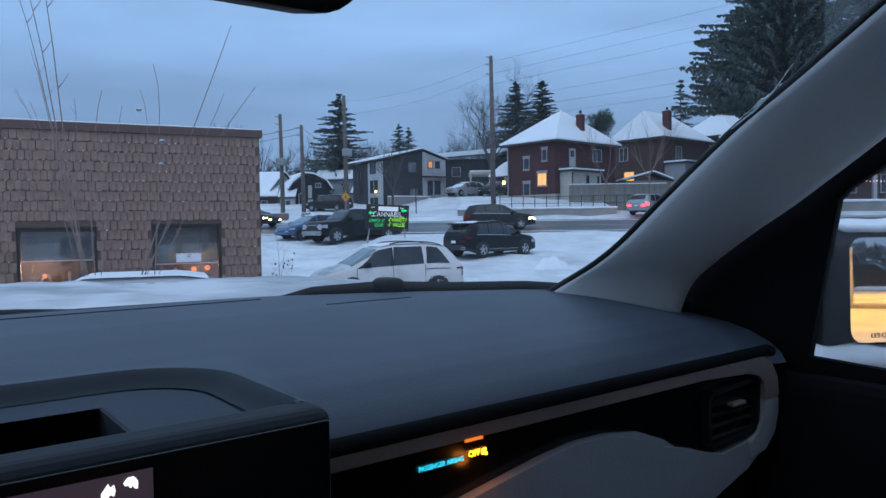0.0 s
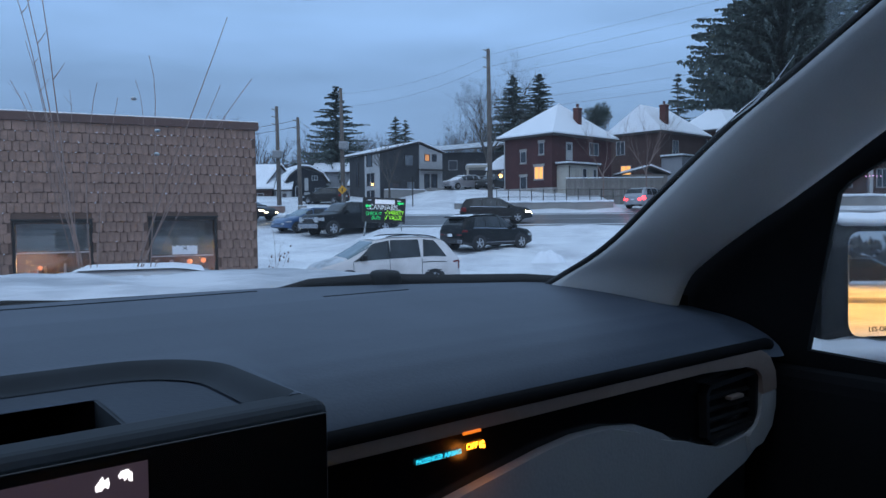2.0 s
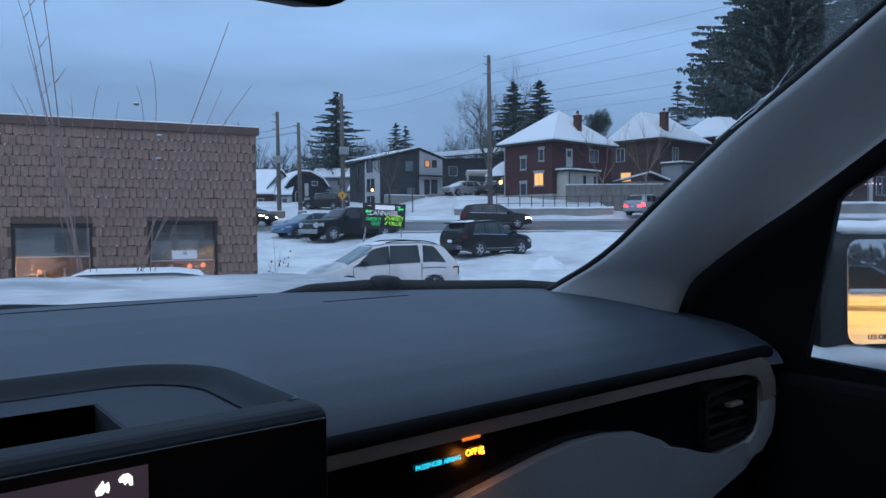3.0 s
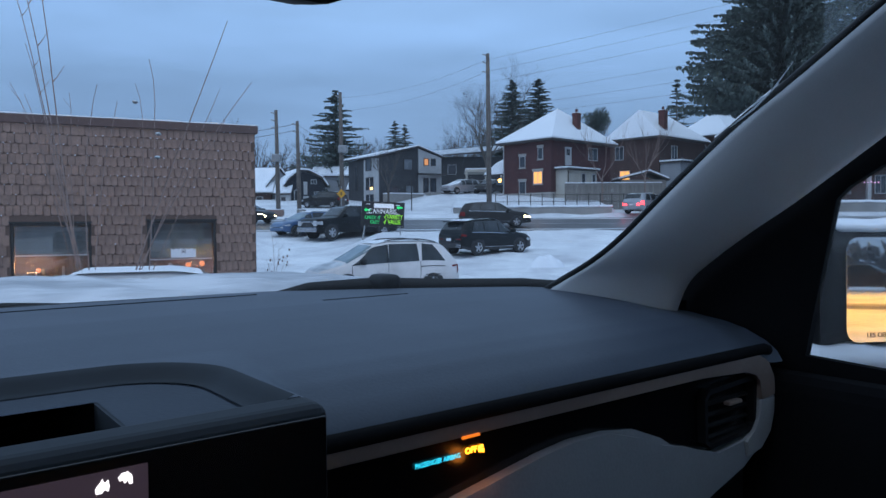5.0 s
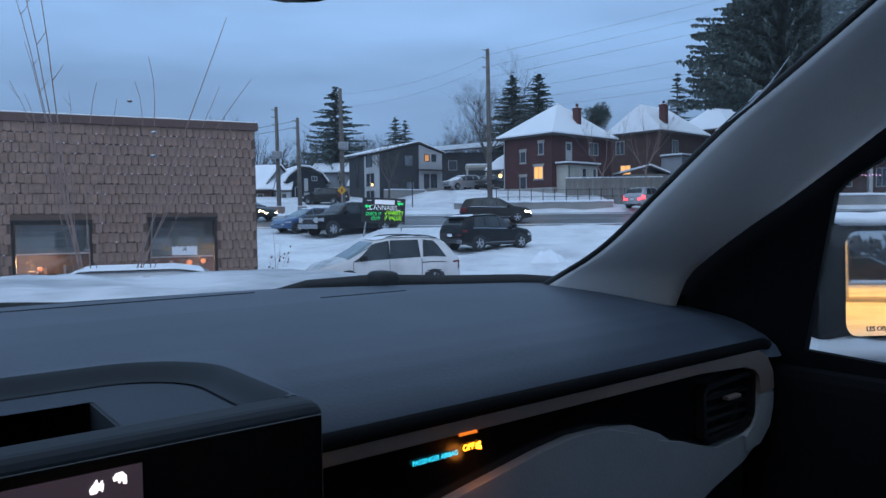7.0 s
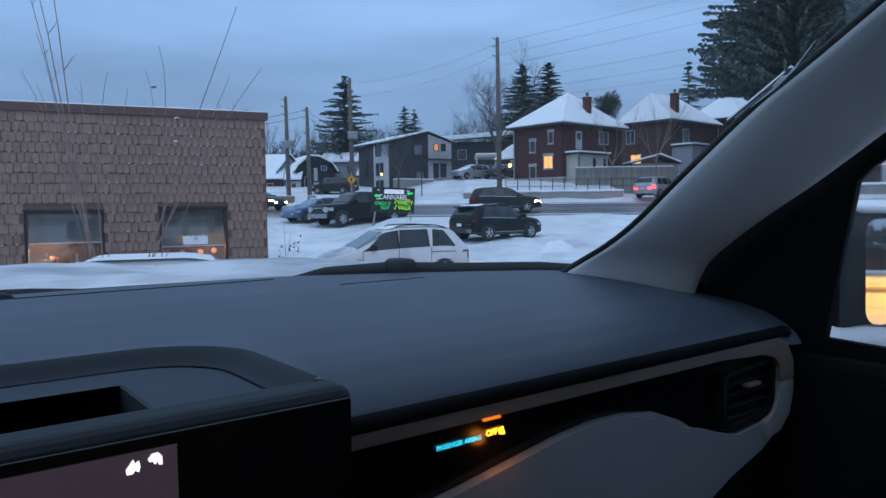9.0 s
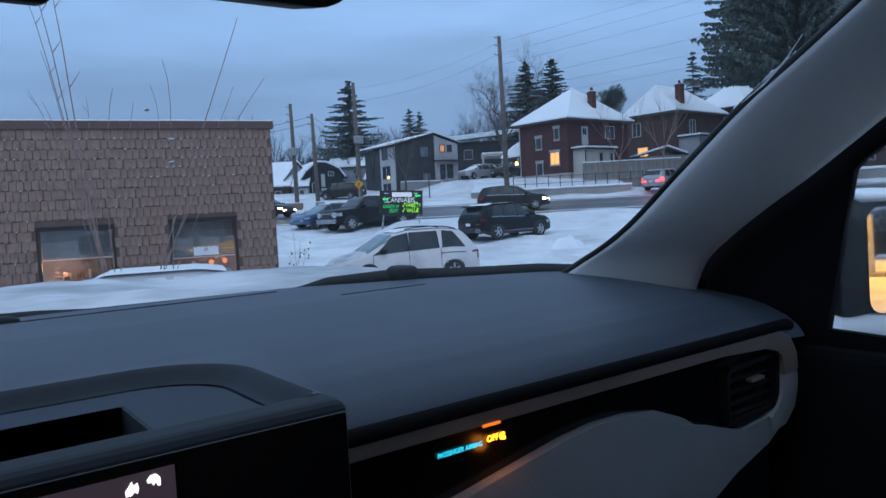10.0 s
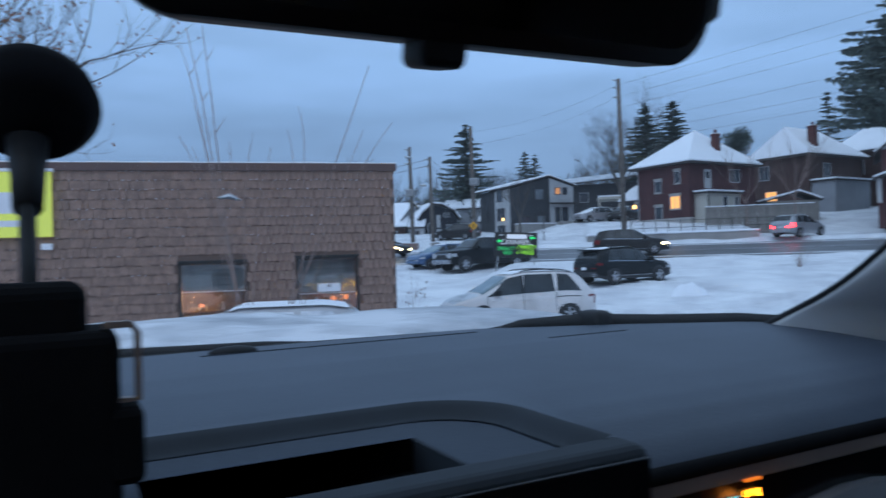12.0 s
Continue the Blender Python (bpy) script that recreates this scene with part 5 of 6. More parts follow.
h = thing("gabled_house", pose(23.0, 59.3, 3.9, 0, 0, -21), "red brick house with a shingled gable and snowy porch", "house")
part("wall", box(0, 8.4, 0, 8, -1, 5.0), BRICK, h)
part("gable", prism([(0.0, 5.0), (4.2, 8.5), (8.4, 5.0)], 0.02, 7.9), GREY_SIDING, h)
gable_roof(h, 8.4, 8, 5.02, 3.55, 0.5)
window(h, "front", 2.7, 2.9, 1.0, 1.6, 8.4, lintel=TRIM)
window(h, "front", 5.6, 2.9, 1.0, 1.6, 8.4, lintel=TRIM)
window(h, "front", 4.2, 5.9, 0.7, 1.0, 8.4, bars=0)
porch = part("porch", box(-0.3, 7.4, -1.9, -1.7, -1, 0.9), BRICK, h)
for x in (-0.2, 3.5, 7.2):
    part("porch_post", box(x - 0.15, x + 0.15, -1.85, -1.6, 0.9, 2.7), TRIM, porch)
gable_roof(porch, 7.9, 1.9, 2.7, 1.35, 0.3, name="porch_roof").location = (-0.3, -2.0, 0)


h = thing("dark_brick_house", (33.6, 61.5, 3.3), "dark brick house with a white porch post behind a garden wall", "house")
part("wall", box(0, 9, 0, 7, -1, 5.6), BROWN_BRICK, h)
hip_roof(h, 9, 7, 5.6, 2.8, 0.5, ridge=2.0)
window(h, "front", 1.0, 0.9, 0.8, 1.3, 9)
window(h, "front", 4.0, 0.9, 0.9, 1.5, 9)
part("porch_post", box(2.05, 2.35, -1.5, -1.2, -1, 3.2, 0.02), TRIM, h)
part("porch_roof", box(1.6, 6.5, -1.7, 0, 3.2, 3.4, 0.02), EAVE, h)
PINK_BULB = glowing("pink_bulb", (1.0, 0.45, 0.75), 2.5)
for k in range(7):
    part("fairy_light", box(1.05 + k * 0.3, 1.13 + k * 0.3, -1.62, -1.54, 1.72 + 0.03 * math.sin(k * 2.0), 1.8 + 0.03 * math.sin(k * 2.0), 0.03), PINK_BULB, h)


def slope_roof(parent, w, d, z, rise, over, ridge_at=0.5, name="roof"):
    """A gable roof whose ridge runs along the front, so that one slope faces it."""
    def layer(o, dz, th):
        ry = d * ridge_at
        front, rear = -o * rise / ry, -o * rise / (d - ry)
        out = [(-o, z + front + dz), (ry, z + rise + dz), (d + o, z + rear + dz), (d + o, z + rear + dz + th), (ry, z + rise + dz + th), (-o, z + front + dz + th)]
        bm = prism(out, -o, w + o)
        for v in bm.verts:
            v.co = Vector((v.co.y, v.co.x, v.co.z))
        return bm
    roof = part(name, layer(over, 0, 0.14), EAVE, parent)
    part("roof_snow", layer(over - 0.04, 0.142, 0.16), ROOF_SNOW, roof, "smooth snow on the roof")
    return roof


# charcoal and pale modern house; its gable front is turned to the right
h = thing("modern_house", pose(-6.1, 70.0, 3.6, 0, 0, 35), "modern charcoal house with pale panels and a lit porch", "house")
part("wall", box(0, 7.35, 0, 6.3, -0.6, 4.62), CHARCOAL, h)
part("gable", prism([(0, 4.62), (4.45, 5.85), (7.35, 5.0), (7.35, 4.62)], 0.02, 6.2), CHARCOAL, h)
roof = part("roof", prism([(-0.5, 4.66), (4.45, 5.87), (7.75, 4.90), (7.75, 5.02), (4.45, 6.0), (-0.5, 4.79)], -0.3, 6.9), EAVE, h)
part("roof_snow", prism([(-0.48, 4.793), (4.45, 6.003), (7.70, 5.04), (7.70, 5.09), (4.45, 6.10), (-0.48, 4.92)], -0.28, 6.86), ROOF_SNOW, roof, "smooth snow on the roof")
part("pale_panel", prism([(4.55, 3.25), (4.55, 5.72), (7.35, 4.92), (7.35, 3.25)], -0.12, 0.0), PALE_PANEL, h)
part("pale_panel", box(4.55, 7.35, -0.12, 0.0, -0.2, 3.13), PALE_PANEL, h)
part("pale_panel", box(-0.12, 0.0, 0.0, 2.85, -0.6, 4.6), PALE_PANEL, h)
part("canopy", box(4.4, 7.5, -0.9, 0.0, 3.13, 3.24), EAVE, h)
for u, z, w, hh, pane, yy in ((3.35, 3.6, 0.95, 1.0, PALE_PANE, 0), (1.6, 1.25, 1.3, 0.6, None, 0), (3.5, 1.25, 0.9, 0.7, PALE_PANE, 0), (5.45, 4.12, 0.5, 0.62, DIM_PANE, -0.12), (6.32, 4.12, 0.46, 0.64, None, -0.12), (5.4, 1.36, 0.5, 1.4, None, -0.12), (6.3, 1.36, 0.62, 1.4, None, -0.12)):
    win = window(h, "front", u, z, w, hh, 7.35, pane, bars=0, trim=EAVE)
    win.matrix_local = Matrix.Translation((0, yy, 0))
for u, z, w, hh, xx in ((1.8, 3.5, 1.0, 1.15, -0.12), (1.6, 1.6, 1.35, 1.15, -0.12), (1.6, 0.2, 1.35, 0.85, -0.12), (4.6, 1.6, 0.4, 2.4, 0)):
    win = window(h, "left", u, z, w, hh, 7.35, bars=1 if w > 1 else 0, trim=EAVE)
    win.matrix_basis = Matrix.Translation((xx, 0, 0)) @ win.matrix_basis
part("deck", box(0.4, 4.4, -1.3, -0.02, -0.4, 1.1), CONCRETE, h)
part("deck_snow", box(0.4, 4.4, -1.3, -0.02, 1.103, 1.2, 0.03), SNOW, h)
for x in (4.6, 6.1):
    part("planter", box(x, x + 1.2, -2.2, -1.3, 0.0, 1.3, 0.04), CONCRETE, h)
part("porch_lamp", box(-0.30, -0.14, 0.95, 1.25, 1.55, 1.8, 0.04), glowing("porch_lamp_glow", (1.0, 0.62, 0.22), 3.0), h, "glowing porch lamp")

h = thing("dark_house", (0.2, 82.0, 5.0), "dark house with a snowy low-pitched roof", "house")
part("wall", box(-1.0, 7.4, 0, 8, -1, 4.35), CHARCOAL, h)
roof = part("roof", prism([(-1.6, 4.3), (7.9, 5.0), (7.9, 5.12), (-1.6, 4.42)], -0.7, 6), EAVE, h)
bm = prism([(-1.55, 4.423), (7.85, 5.123), (7.85, 5.20), (-1.55, 4.50)], -0.68, 6)
for v in bm.verts:
    v.co.z += 0.17 * (v.co.y + 0.7)
part("roof_snow", bm, THIN_SNOW, roof, "thin patchy snow on the roof")
for v in roof.data.vertices:
    v.co.z += 0.17 * (v.co.y + 0.7)
window(h, "front", 1.0, 2.4, 0.9, 1.0, 7.4, bars=0)
window(h, "front", 4.4, 0.0, 2.2, 1.6, 7.4, bars=2)
carport = thing("carport", (4.0, 74.5, 4.6), "pale carport with a snowy flat roof", "carport")
part("carport_roof", box(-1.5, 2.3, 0, 4, 2.5, 2.75, 0.02), CREAM, carport)
for x in (-1.4, 0.6, 2.2):
    part("post", box(x - 0.1, x + 0.1, 0.05, 0.25, -0.3, 2.5), CREAM, carport)
part("carport_snow", box(-1.5, 2.3, 0, 4, 2.753, 2.9, 0.05), ROOF_SNOW, carport)
side_porch = thing("side_porch", (6.0, 69.5, 4.2), "dark side porch with a snowy lean-to roof and a lit lamp", "porch")
def lean_roof(dz, th):
    bm = bmesh.new()
    low = [bm.verts.new(p) for p in ((-1.95, -1.0, 2.05 + dz), (0.15, -1.0, 2.2 + dz), (0.15, 1.6, 3.65 + dz), (-0.5, 1.6, 3.3 + dz))]
    up = [bm.verts.new(v.co + Vector((0, 0, th))) for v in low]
    bm.faces.new(low[::-1])
    bm.faces.new(up)
    for i in range(4):
        bm.faces.new((low[i], low[(i + 1) % 4], up[(i + 1) % 4], up[i]))
    return bm


part("porch_roof", lean_roof(0, 0.12), EAVE, side_porch)
part("porch_snow", lean_roof(0.123, 0.16), ROOF_SNOW, side_porch)
part("porch_post", box(-1.75, -1.6, -0.9, -0.75, -0.5, 2.06), EAVE, side_porch)
part("porch_lamp", box(-0.5, -0.2, 0.3, 0.5, 1.55, 1.9, 0.05), glowing("porch_glow", (1.0, 0.5, 0.14), 5.0), side_porch)

# small navy house, grey house behind, pale cottage at the edge
h = thing("navy_house", pose(-16.2, 74.6, 3.8, 0, 0, 25), "small navy house with white door under a snowy roof", "house")
GAMBREL = ((-0.15, 1.9), (0.3, 2.6), (1.48, 3.55), (2.45, 3.5), (3.75, 2.85), (4.4, 1.9))
part("wall", box(0, 4.2, 0, 6, -0.5, 2.1), NAVY_SIDING, h)
part("gable", prism([(0, 2.1), (0.35, 2.55), (1.5, 3.5), (2.43, 3.45), (3.7, 2.8), (4.2, 2.1)], 0.02, 5.9), NAVY_SIDING, h)
part("roof", prism(list(GAMBREL) + [(x * 1.03 - 0.07, z + 0.14) for x, z in reversed(GAMBREL)], -0.3, 6.2), EAVE, h)
part("roof_snow", prism([(x * 1.03 - 0.07, z + 0.143) for x, z in GAMBREL] + [(x * 1.06 - 0.14, z + 0.32) for x, z in reversed(GAMBREL)], -0.3, 6.2), ROOF_SNOW, h)
part("white_panel", box(1.88, 2.28, -0.06, 0.0, 1.1, 2.44, 0.01), TRIM, h)
window(h, "front", 2.12, -0.3, 0.46, 1.2, 4.2, TRIM, door=True, bars=0)
window(h, "front", 3.28, 0.55, 0.46, 0.82, 4.2)
window(h, "front", 2.97, 2.25, 0.52, 0.4, 4.2)
part("downpipe", tube([(0.9, -0.06, -0.3), (0.9, -0.06, 1.5), (1.2, -0.06, 1.6)], 0.05, 6), TRIM, h)
h = thing("grey_house", (-14.6, 80.5, 4.2), "grey sided house with a broad snowy roof", "house")
part("wall", box(0, 6.1, 0, 6, -1, 2.9), GREY_SIDING, h)
slope_roof(h, 6.1, 6, 2.9, 1.05, 0.25)
window(h, "front", 3.2, 1.7, 0.35, 0.35, 6.1, bars=0)
wing_h = part("side_wing", box(4.4, 6.2, -2.5, -0.01, -1, 1.2), GREY_SIDING, h)
slope_roof(wing_h, 1.8, 2.5, 1.2, 0.8, 0.2, 0.95, "wing_roof").location = (4.4, -2.5, 0)
h = thing("pale_cottage", (-22.4, 76.5, 3.6), "pale cottage with a steep snowy roof", "house")
part("wall", box(0, 4.2, 0, 5, -0.5, 1.7), BROWN_BRICK, h)
slope_roof(h, 4.2, 5, 1.7, 2.4, 0.3)
window(h, "front", 3.0, 0.1, 0.6, 1.0, 4.2, bars=0)
h = thing("lean_to", (-17.2, 74.2, 3.7), "small lean-to with a snowy roof", "shed")
part("wall", box(0, 1.5, 0, 1.5, -0.5, 1.3), PALE_PANEL, h)
slope_roof(h, 1.5, 1.5, 1.3, 0.65, 0.2)
window(h, "front", 0.85, -0.1, 0.45, 1.0, 1.5, bars=0)
h = thing("gabled_cottage", pose(-18.6, 77.0, 3.7, 0, 0, 30), "cottage with a steep snowy gable", "house")
part("wall", box(0, 2.6, 0, 5, -0.5, 2.4), GREY_SIDING, h)
part("gable", prism([(0, 2.4), (1.3, 3.9), (2.6, 2.4)], 0.02, 4.9), GREY_SIDING, h)
gable_roof(h, 2.6, 5, 2.4, 1.6, 0.3)

# ---- fences ----
board_fence = thing("board_fence", (10.6, 61.8, 3.75), "weathered grey board fence with snow along its top", "fence")
for i in range(58):
    b = part("board", box(0, 0.135, 0, 0.03, -1.0, 1.42 + 0.03 * math.sin(i * 2.3)), BOARD, board_fence)
    b.location = (i * 0.145, 0.012 * (i % 2), 0)
part("rail", box(0, 8.4, 0.045, 0.10, 1.1, 1.2), BOARD, board_fence)
part("snow_line", box(0, 8.4, -0.02, 0.07, 1.455, 1.53, 0.03), SNOW, board_fence)
wire_fence = thing("wire_fence", (4.4, 58.6, 3.2), "low black metal fence above the retaining wall", "fence")
for i in range(13):
    part("post", tube([(i * 0.95, 0, -0.2), (i * 0.95, 0, 1.0)], 0.035, 6), DARK_FRAME, wire_fence)
for z in (0.35, 0.9):
    part("rail", tube([(0, 0, z), (11.4, 0, z)], 0.018, 5), DARK_FRAME, wire_fence)
shed = thing("garden_shed", (16.6, 66.5, 4.0), "garden shed with a snowy roof behind the fence", "shed")
part("wall", box(0, 4.2, 0, 2.5, -0.3, 1.75), BOARD, shed)
gable_roof(shed, 4.2, 2.5, 1.75, 0.65, 0.25, 0.62)

# ---- portable advert board ----
board = thing("advert_board", pose(-3.12, 37.0, 0.85, 0, 3.0, 2), "portable black advert board with green and white lettering", "sign")
BOARD_FACE = material("black_board_face", (0.012, 0.013, 0.014), (0.02, 0.02, 0.022), 0.35)
SIGN_WHITE = glowing("white_letters", (0.62, 0.66, 0.72), 0.42)
SIGN_GREEN = glowing("green_letters", (0.02, 0.65, 0.16), 0.75)
SIGN_LIME = glowing("lime_letters", (0.30, 0.85, 0.04), 0.85)
part("panel", prism([(-1.08 + 0.06 * (1 - math.cos(a)) if k < 2 else x, z) for k, (x, z, a) in enumerate(((-1.05, 0.86, 0), (1.05, 0.86, 0), (1.08, 0.90, 0), (1.08, 2.05, 0), (1.04, 2.1, 0), (-1.04, 2.1, 0), (-1.08, 2.05, 0), (-1.08, 0.90, 0)))][1:], 0, 0.08), BOARD_FACE, board)
part("board_rim", tube([(-1.09, 0.04, 0.85), (-1.09, 0.04, 2.1), (1.09, 0.04, 2.1), (1.09, 0.04, 0.85), (-1.09, 0.04, 0.85)], 0.035, 6), DARK_FRAME, board)
part("word_bar", box(-0.47, 0.55, -0.022, -0.002, 1.80, 2.03, 0.02), SIGN_WHITE, board, "white bar in place of the shop's name")
writing("CANNABIS", 0.26, SIGN_WHITE, board, Matrix.Translation((-0.02, -0.012, 1.62)) @ FACE, "lettering", 0.01, 0.82)
writing("CHECK IT", 0.17, SIGN_GREEN, board, Matrix.Translation((-0.52, -0.012, 1.29)) @ FACE, "lettering", 0.012, 0.78)
writing("OUT!", 0.17, SIGN_GREEN, board, Matrix.Translation((-0.40, -0.012, 1.06)) @ FACE, "lettering", 0.012, 0.8)
writing("VARIETY", 0.22, SIGN_LIME, board, Matrix.Translation((0.62, -0.012, 1.36)) @ FACE, "lettering", 0.012, 0.68)
writing("VALUE", 0.22, SIGN_LIME, board, Matrix.Translation((0.60, -0.012, 1.10)) @ FACE, "lettering", 0.012, 0.72)
for z in (1.38, 1.12):
    part("tick", prism([(0.06, z), (0.11, z - 0.12), (0.20, z + 0.12), (0.17, z + 0.13), (0.11, z - 0.06), (0.08, z + 0.01)], -0.02, -0.002), SIGN_LIME, board)
for sx in (-1, 1):
    for z in (1.52, 1.98):
        part("bracket_bar", box(min(sx * 0.66, sx * 0.86), max(sx * 0.66, sx * 0.86), -0.02, -0.002, z - 0.015, z + 0.015), SIGN_WHITE, board)
ARROW = ((0, 0), (0.13, 0.11), (0.13, 0.045), (0.32, 0.045), (0.32, -0.045), (0.13, -0.045), (0.13, -0.11))
for x, z in ((-0.98, 1.68), (0.68, 1.86)):
    part("arrow", prism([(x + p, z + q) for p, q in ARROW], -0.02, -0.002), SIGN_GREEN, board)
for s in (-1, 1):
    for dy in (-0.4, 0.45):
        part("leg", tube([(s * 0.9, 0.04, 0.9), (s * (0.9 + 0.1), dy, 0.0)], 0.03, 5), METAL, board)
    part("skid", box(s * 1.0 - 0.04, s * 1.0 + 0.04, -0.6, 0.65, -0.05, 0.02), METAL, board)

# ---- poles, wires, road sign ----
def utility_pole(x, y, z, top, r, label, box_at=None, arms=()):
    p = thing("utility_pole", (x, y, z), label, "utility pole", "utility poles along the road")
    part("pole", tube([(0.10, 0, -1), (0.05, 0, (top - z) / 2), (0, 0, top - z)], [r, r * 0.85, r * 0.65], 9), POLE_WOOD, p, smooth=True)
    for a in arms:
        part("insulator", tube([(-0.05, 0, top - z - a), (-0.42, 0, top - z - a + 0.12)], 0.045, 5), METAL, p)
    if box_at:
        part("transformer", box(box_at[0], box_at[0] + 0.75, -0.6, 0.1, box_at[1] - z, box_at[1] - z + 0.62, 0.08), METAL, p, "grey box on the pole")
    return p


utility_pole(3.72, 57.6, 2.9, 15.3, 0.22, "tall wooden utility pole beside the retaining wall", None, (0.15, 0.75, 1.5))
utility_pole(-13.75, 60.0, 3.0, 11.3, 0.2, "wooden utility pole with a grey box", (-0.3, 7.0), (0.3, 0.9, 1.5))
utility_pole(-11.6, 58.0, 2.8, 10.1, 0.19, "wooden utility pole at the kerb", None, (0.3, 0.9))
utility_pole(-8.4, 60.0, 3.0, 12.75, 0.21, "wooden utility pole with a lamp arm", (-0.15, 7.7), (0.4,))
utility_pole(43.7, 40.0, 1.5, 20.8, 0.22, "tall wooden utility pole beside the road", None, (0.15, 0.75, 1.5))
WIRE = material("dark_wire", (0.09, 0.095, 0.10), (0.07, 0.073, 0.08), 0.6)


def wire(a, b, sag, r=0.018):
    a, b = Vector(a), Vector(b)
    pts = [a.lerp(b, t) - Vector((0, 0, 4 * sag * t * (1 - t))) for t in lin(0, 1, 15)]
    tagged(link("overhead_wire", tube(pts, r, 4), WIRE), "thin dark overhead wire sagging between poles", "wire", "overhead wires")


for k, (z, z2) in enumerate(((14.83, 20.4), (13.9, 19.5), (13.04, 18.3), (11.7, 16.2), (10.9, 14.6), (10.2, 13.5))):
    wire((3.75, 57.6, z), (43.6, 40.0, z2), 0.12 + 0.04 * k, 0.009)
    if k < 2:
        wire((-8.4, 60.0, 12.3 - k * 1.1), (3.62, 57.6, z), 0.6, 0.007)
for za, zb in ((9.9, 8.6), (9.4, 8.0)):
    wire((-11.6, 58.0, za), (-8.4, 60.0, zb), 0.35, 0.016)
    wire((-24.0, 56.0, za - 1.0), (-11.6, 58.0, za), 0.5, 0.02)
wire((-11.6, 58.0, 6.2), (-8.4, 60.0, 5.4), 0.1, 0.02)
YELLOW = material("yellow_road_sign", (0.75, 0.36, 0.02), (0.68, 0.32, 0.02), 0.45)
rs = thing("road_sign", (-8.24, 59.0, 2.8), "yellow diamond warning sign on a post", "road sign")
part("plate", box(-0.27, 0.27, -0.03, 0.0, -0.27, 0.27, 0.01), YELLOW, rs).matrix_local = pose(0, -0.05, 1.5, 0, 45, 0)
part("symbol", box(-0.05, 0.05, -0.095, -0.085, 1.36, 1.64, 0.01), DARK_FRAME, rs)
part("post", tube([(0, 0, -0.3), (0, 0, 2.1)], 0.04, 6), METAL, rs)
post = thing("marker_post", (-2.6, 62.0, 3.0), "thin dark marker post in the snow", "post")
part("shaft", tube([(0, 0, -0.3), (0, 0, 2.5)], 0.05, 6), DARK_FRAME, post)
RUSTY = material("rust_stained_concrete", (0.30, 0.20, 0.17), (0.22, 0.15, 0.13), 0.85, scale=1.5, fine=10)
for x, y, hw, mat in ((-13.35, 57.0, 0.78, RUSTY), (-11.15, 57.0, 0.32, CONCRETE)):
    cab = thing("concrete_block", (x, y, 2.0), "rust-stained concrete block beside the road" if hw > 0.5 else "grey concrete block beside the road", "block", "roadside blocks")
    part("block", box(-hw, hw, -0.3, 0.3, -0.3, 0.96, 0.04), mat, cab)
    part("snow_cap", box(-hw, hw, -0.3, 0.3, 0.963, 1.03, 0.03), SNOW, cab)


# ---- trees and shrubs ----
BARK = material("grey_bark", (0.10, 0.085, 0.075), (0.07, 0.06, 0.052), 0.9, scale=4, fine=30)
TWIG = material("twig_bark", (0.27, 0.19, 0.165), (0.19, 0.135, 0.115), 0.9, scale=6)
NEEDLES = material("spruce_needles", (0.075, 0.098, 0.088), (0.10, 0.125, 0.112), 0.8, scale=1.2, fine=6, per_piece=0.35)
FAR_TWIGS = material("distant_twigs", (0.085, 0.075, 0.075), (0.065, 0.058, 0.058), 0.95, scale=2)
DRY_LEAF = material("dry_leaf", (0.20, 0.09, 0.05), (0.14, 0.06, 0.035), 0.8, scale=9, per_piece=0.3)


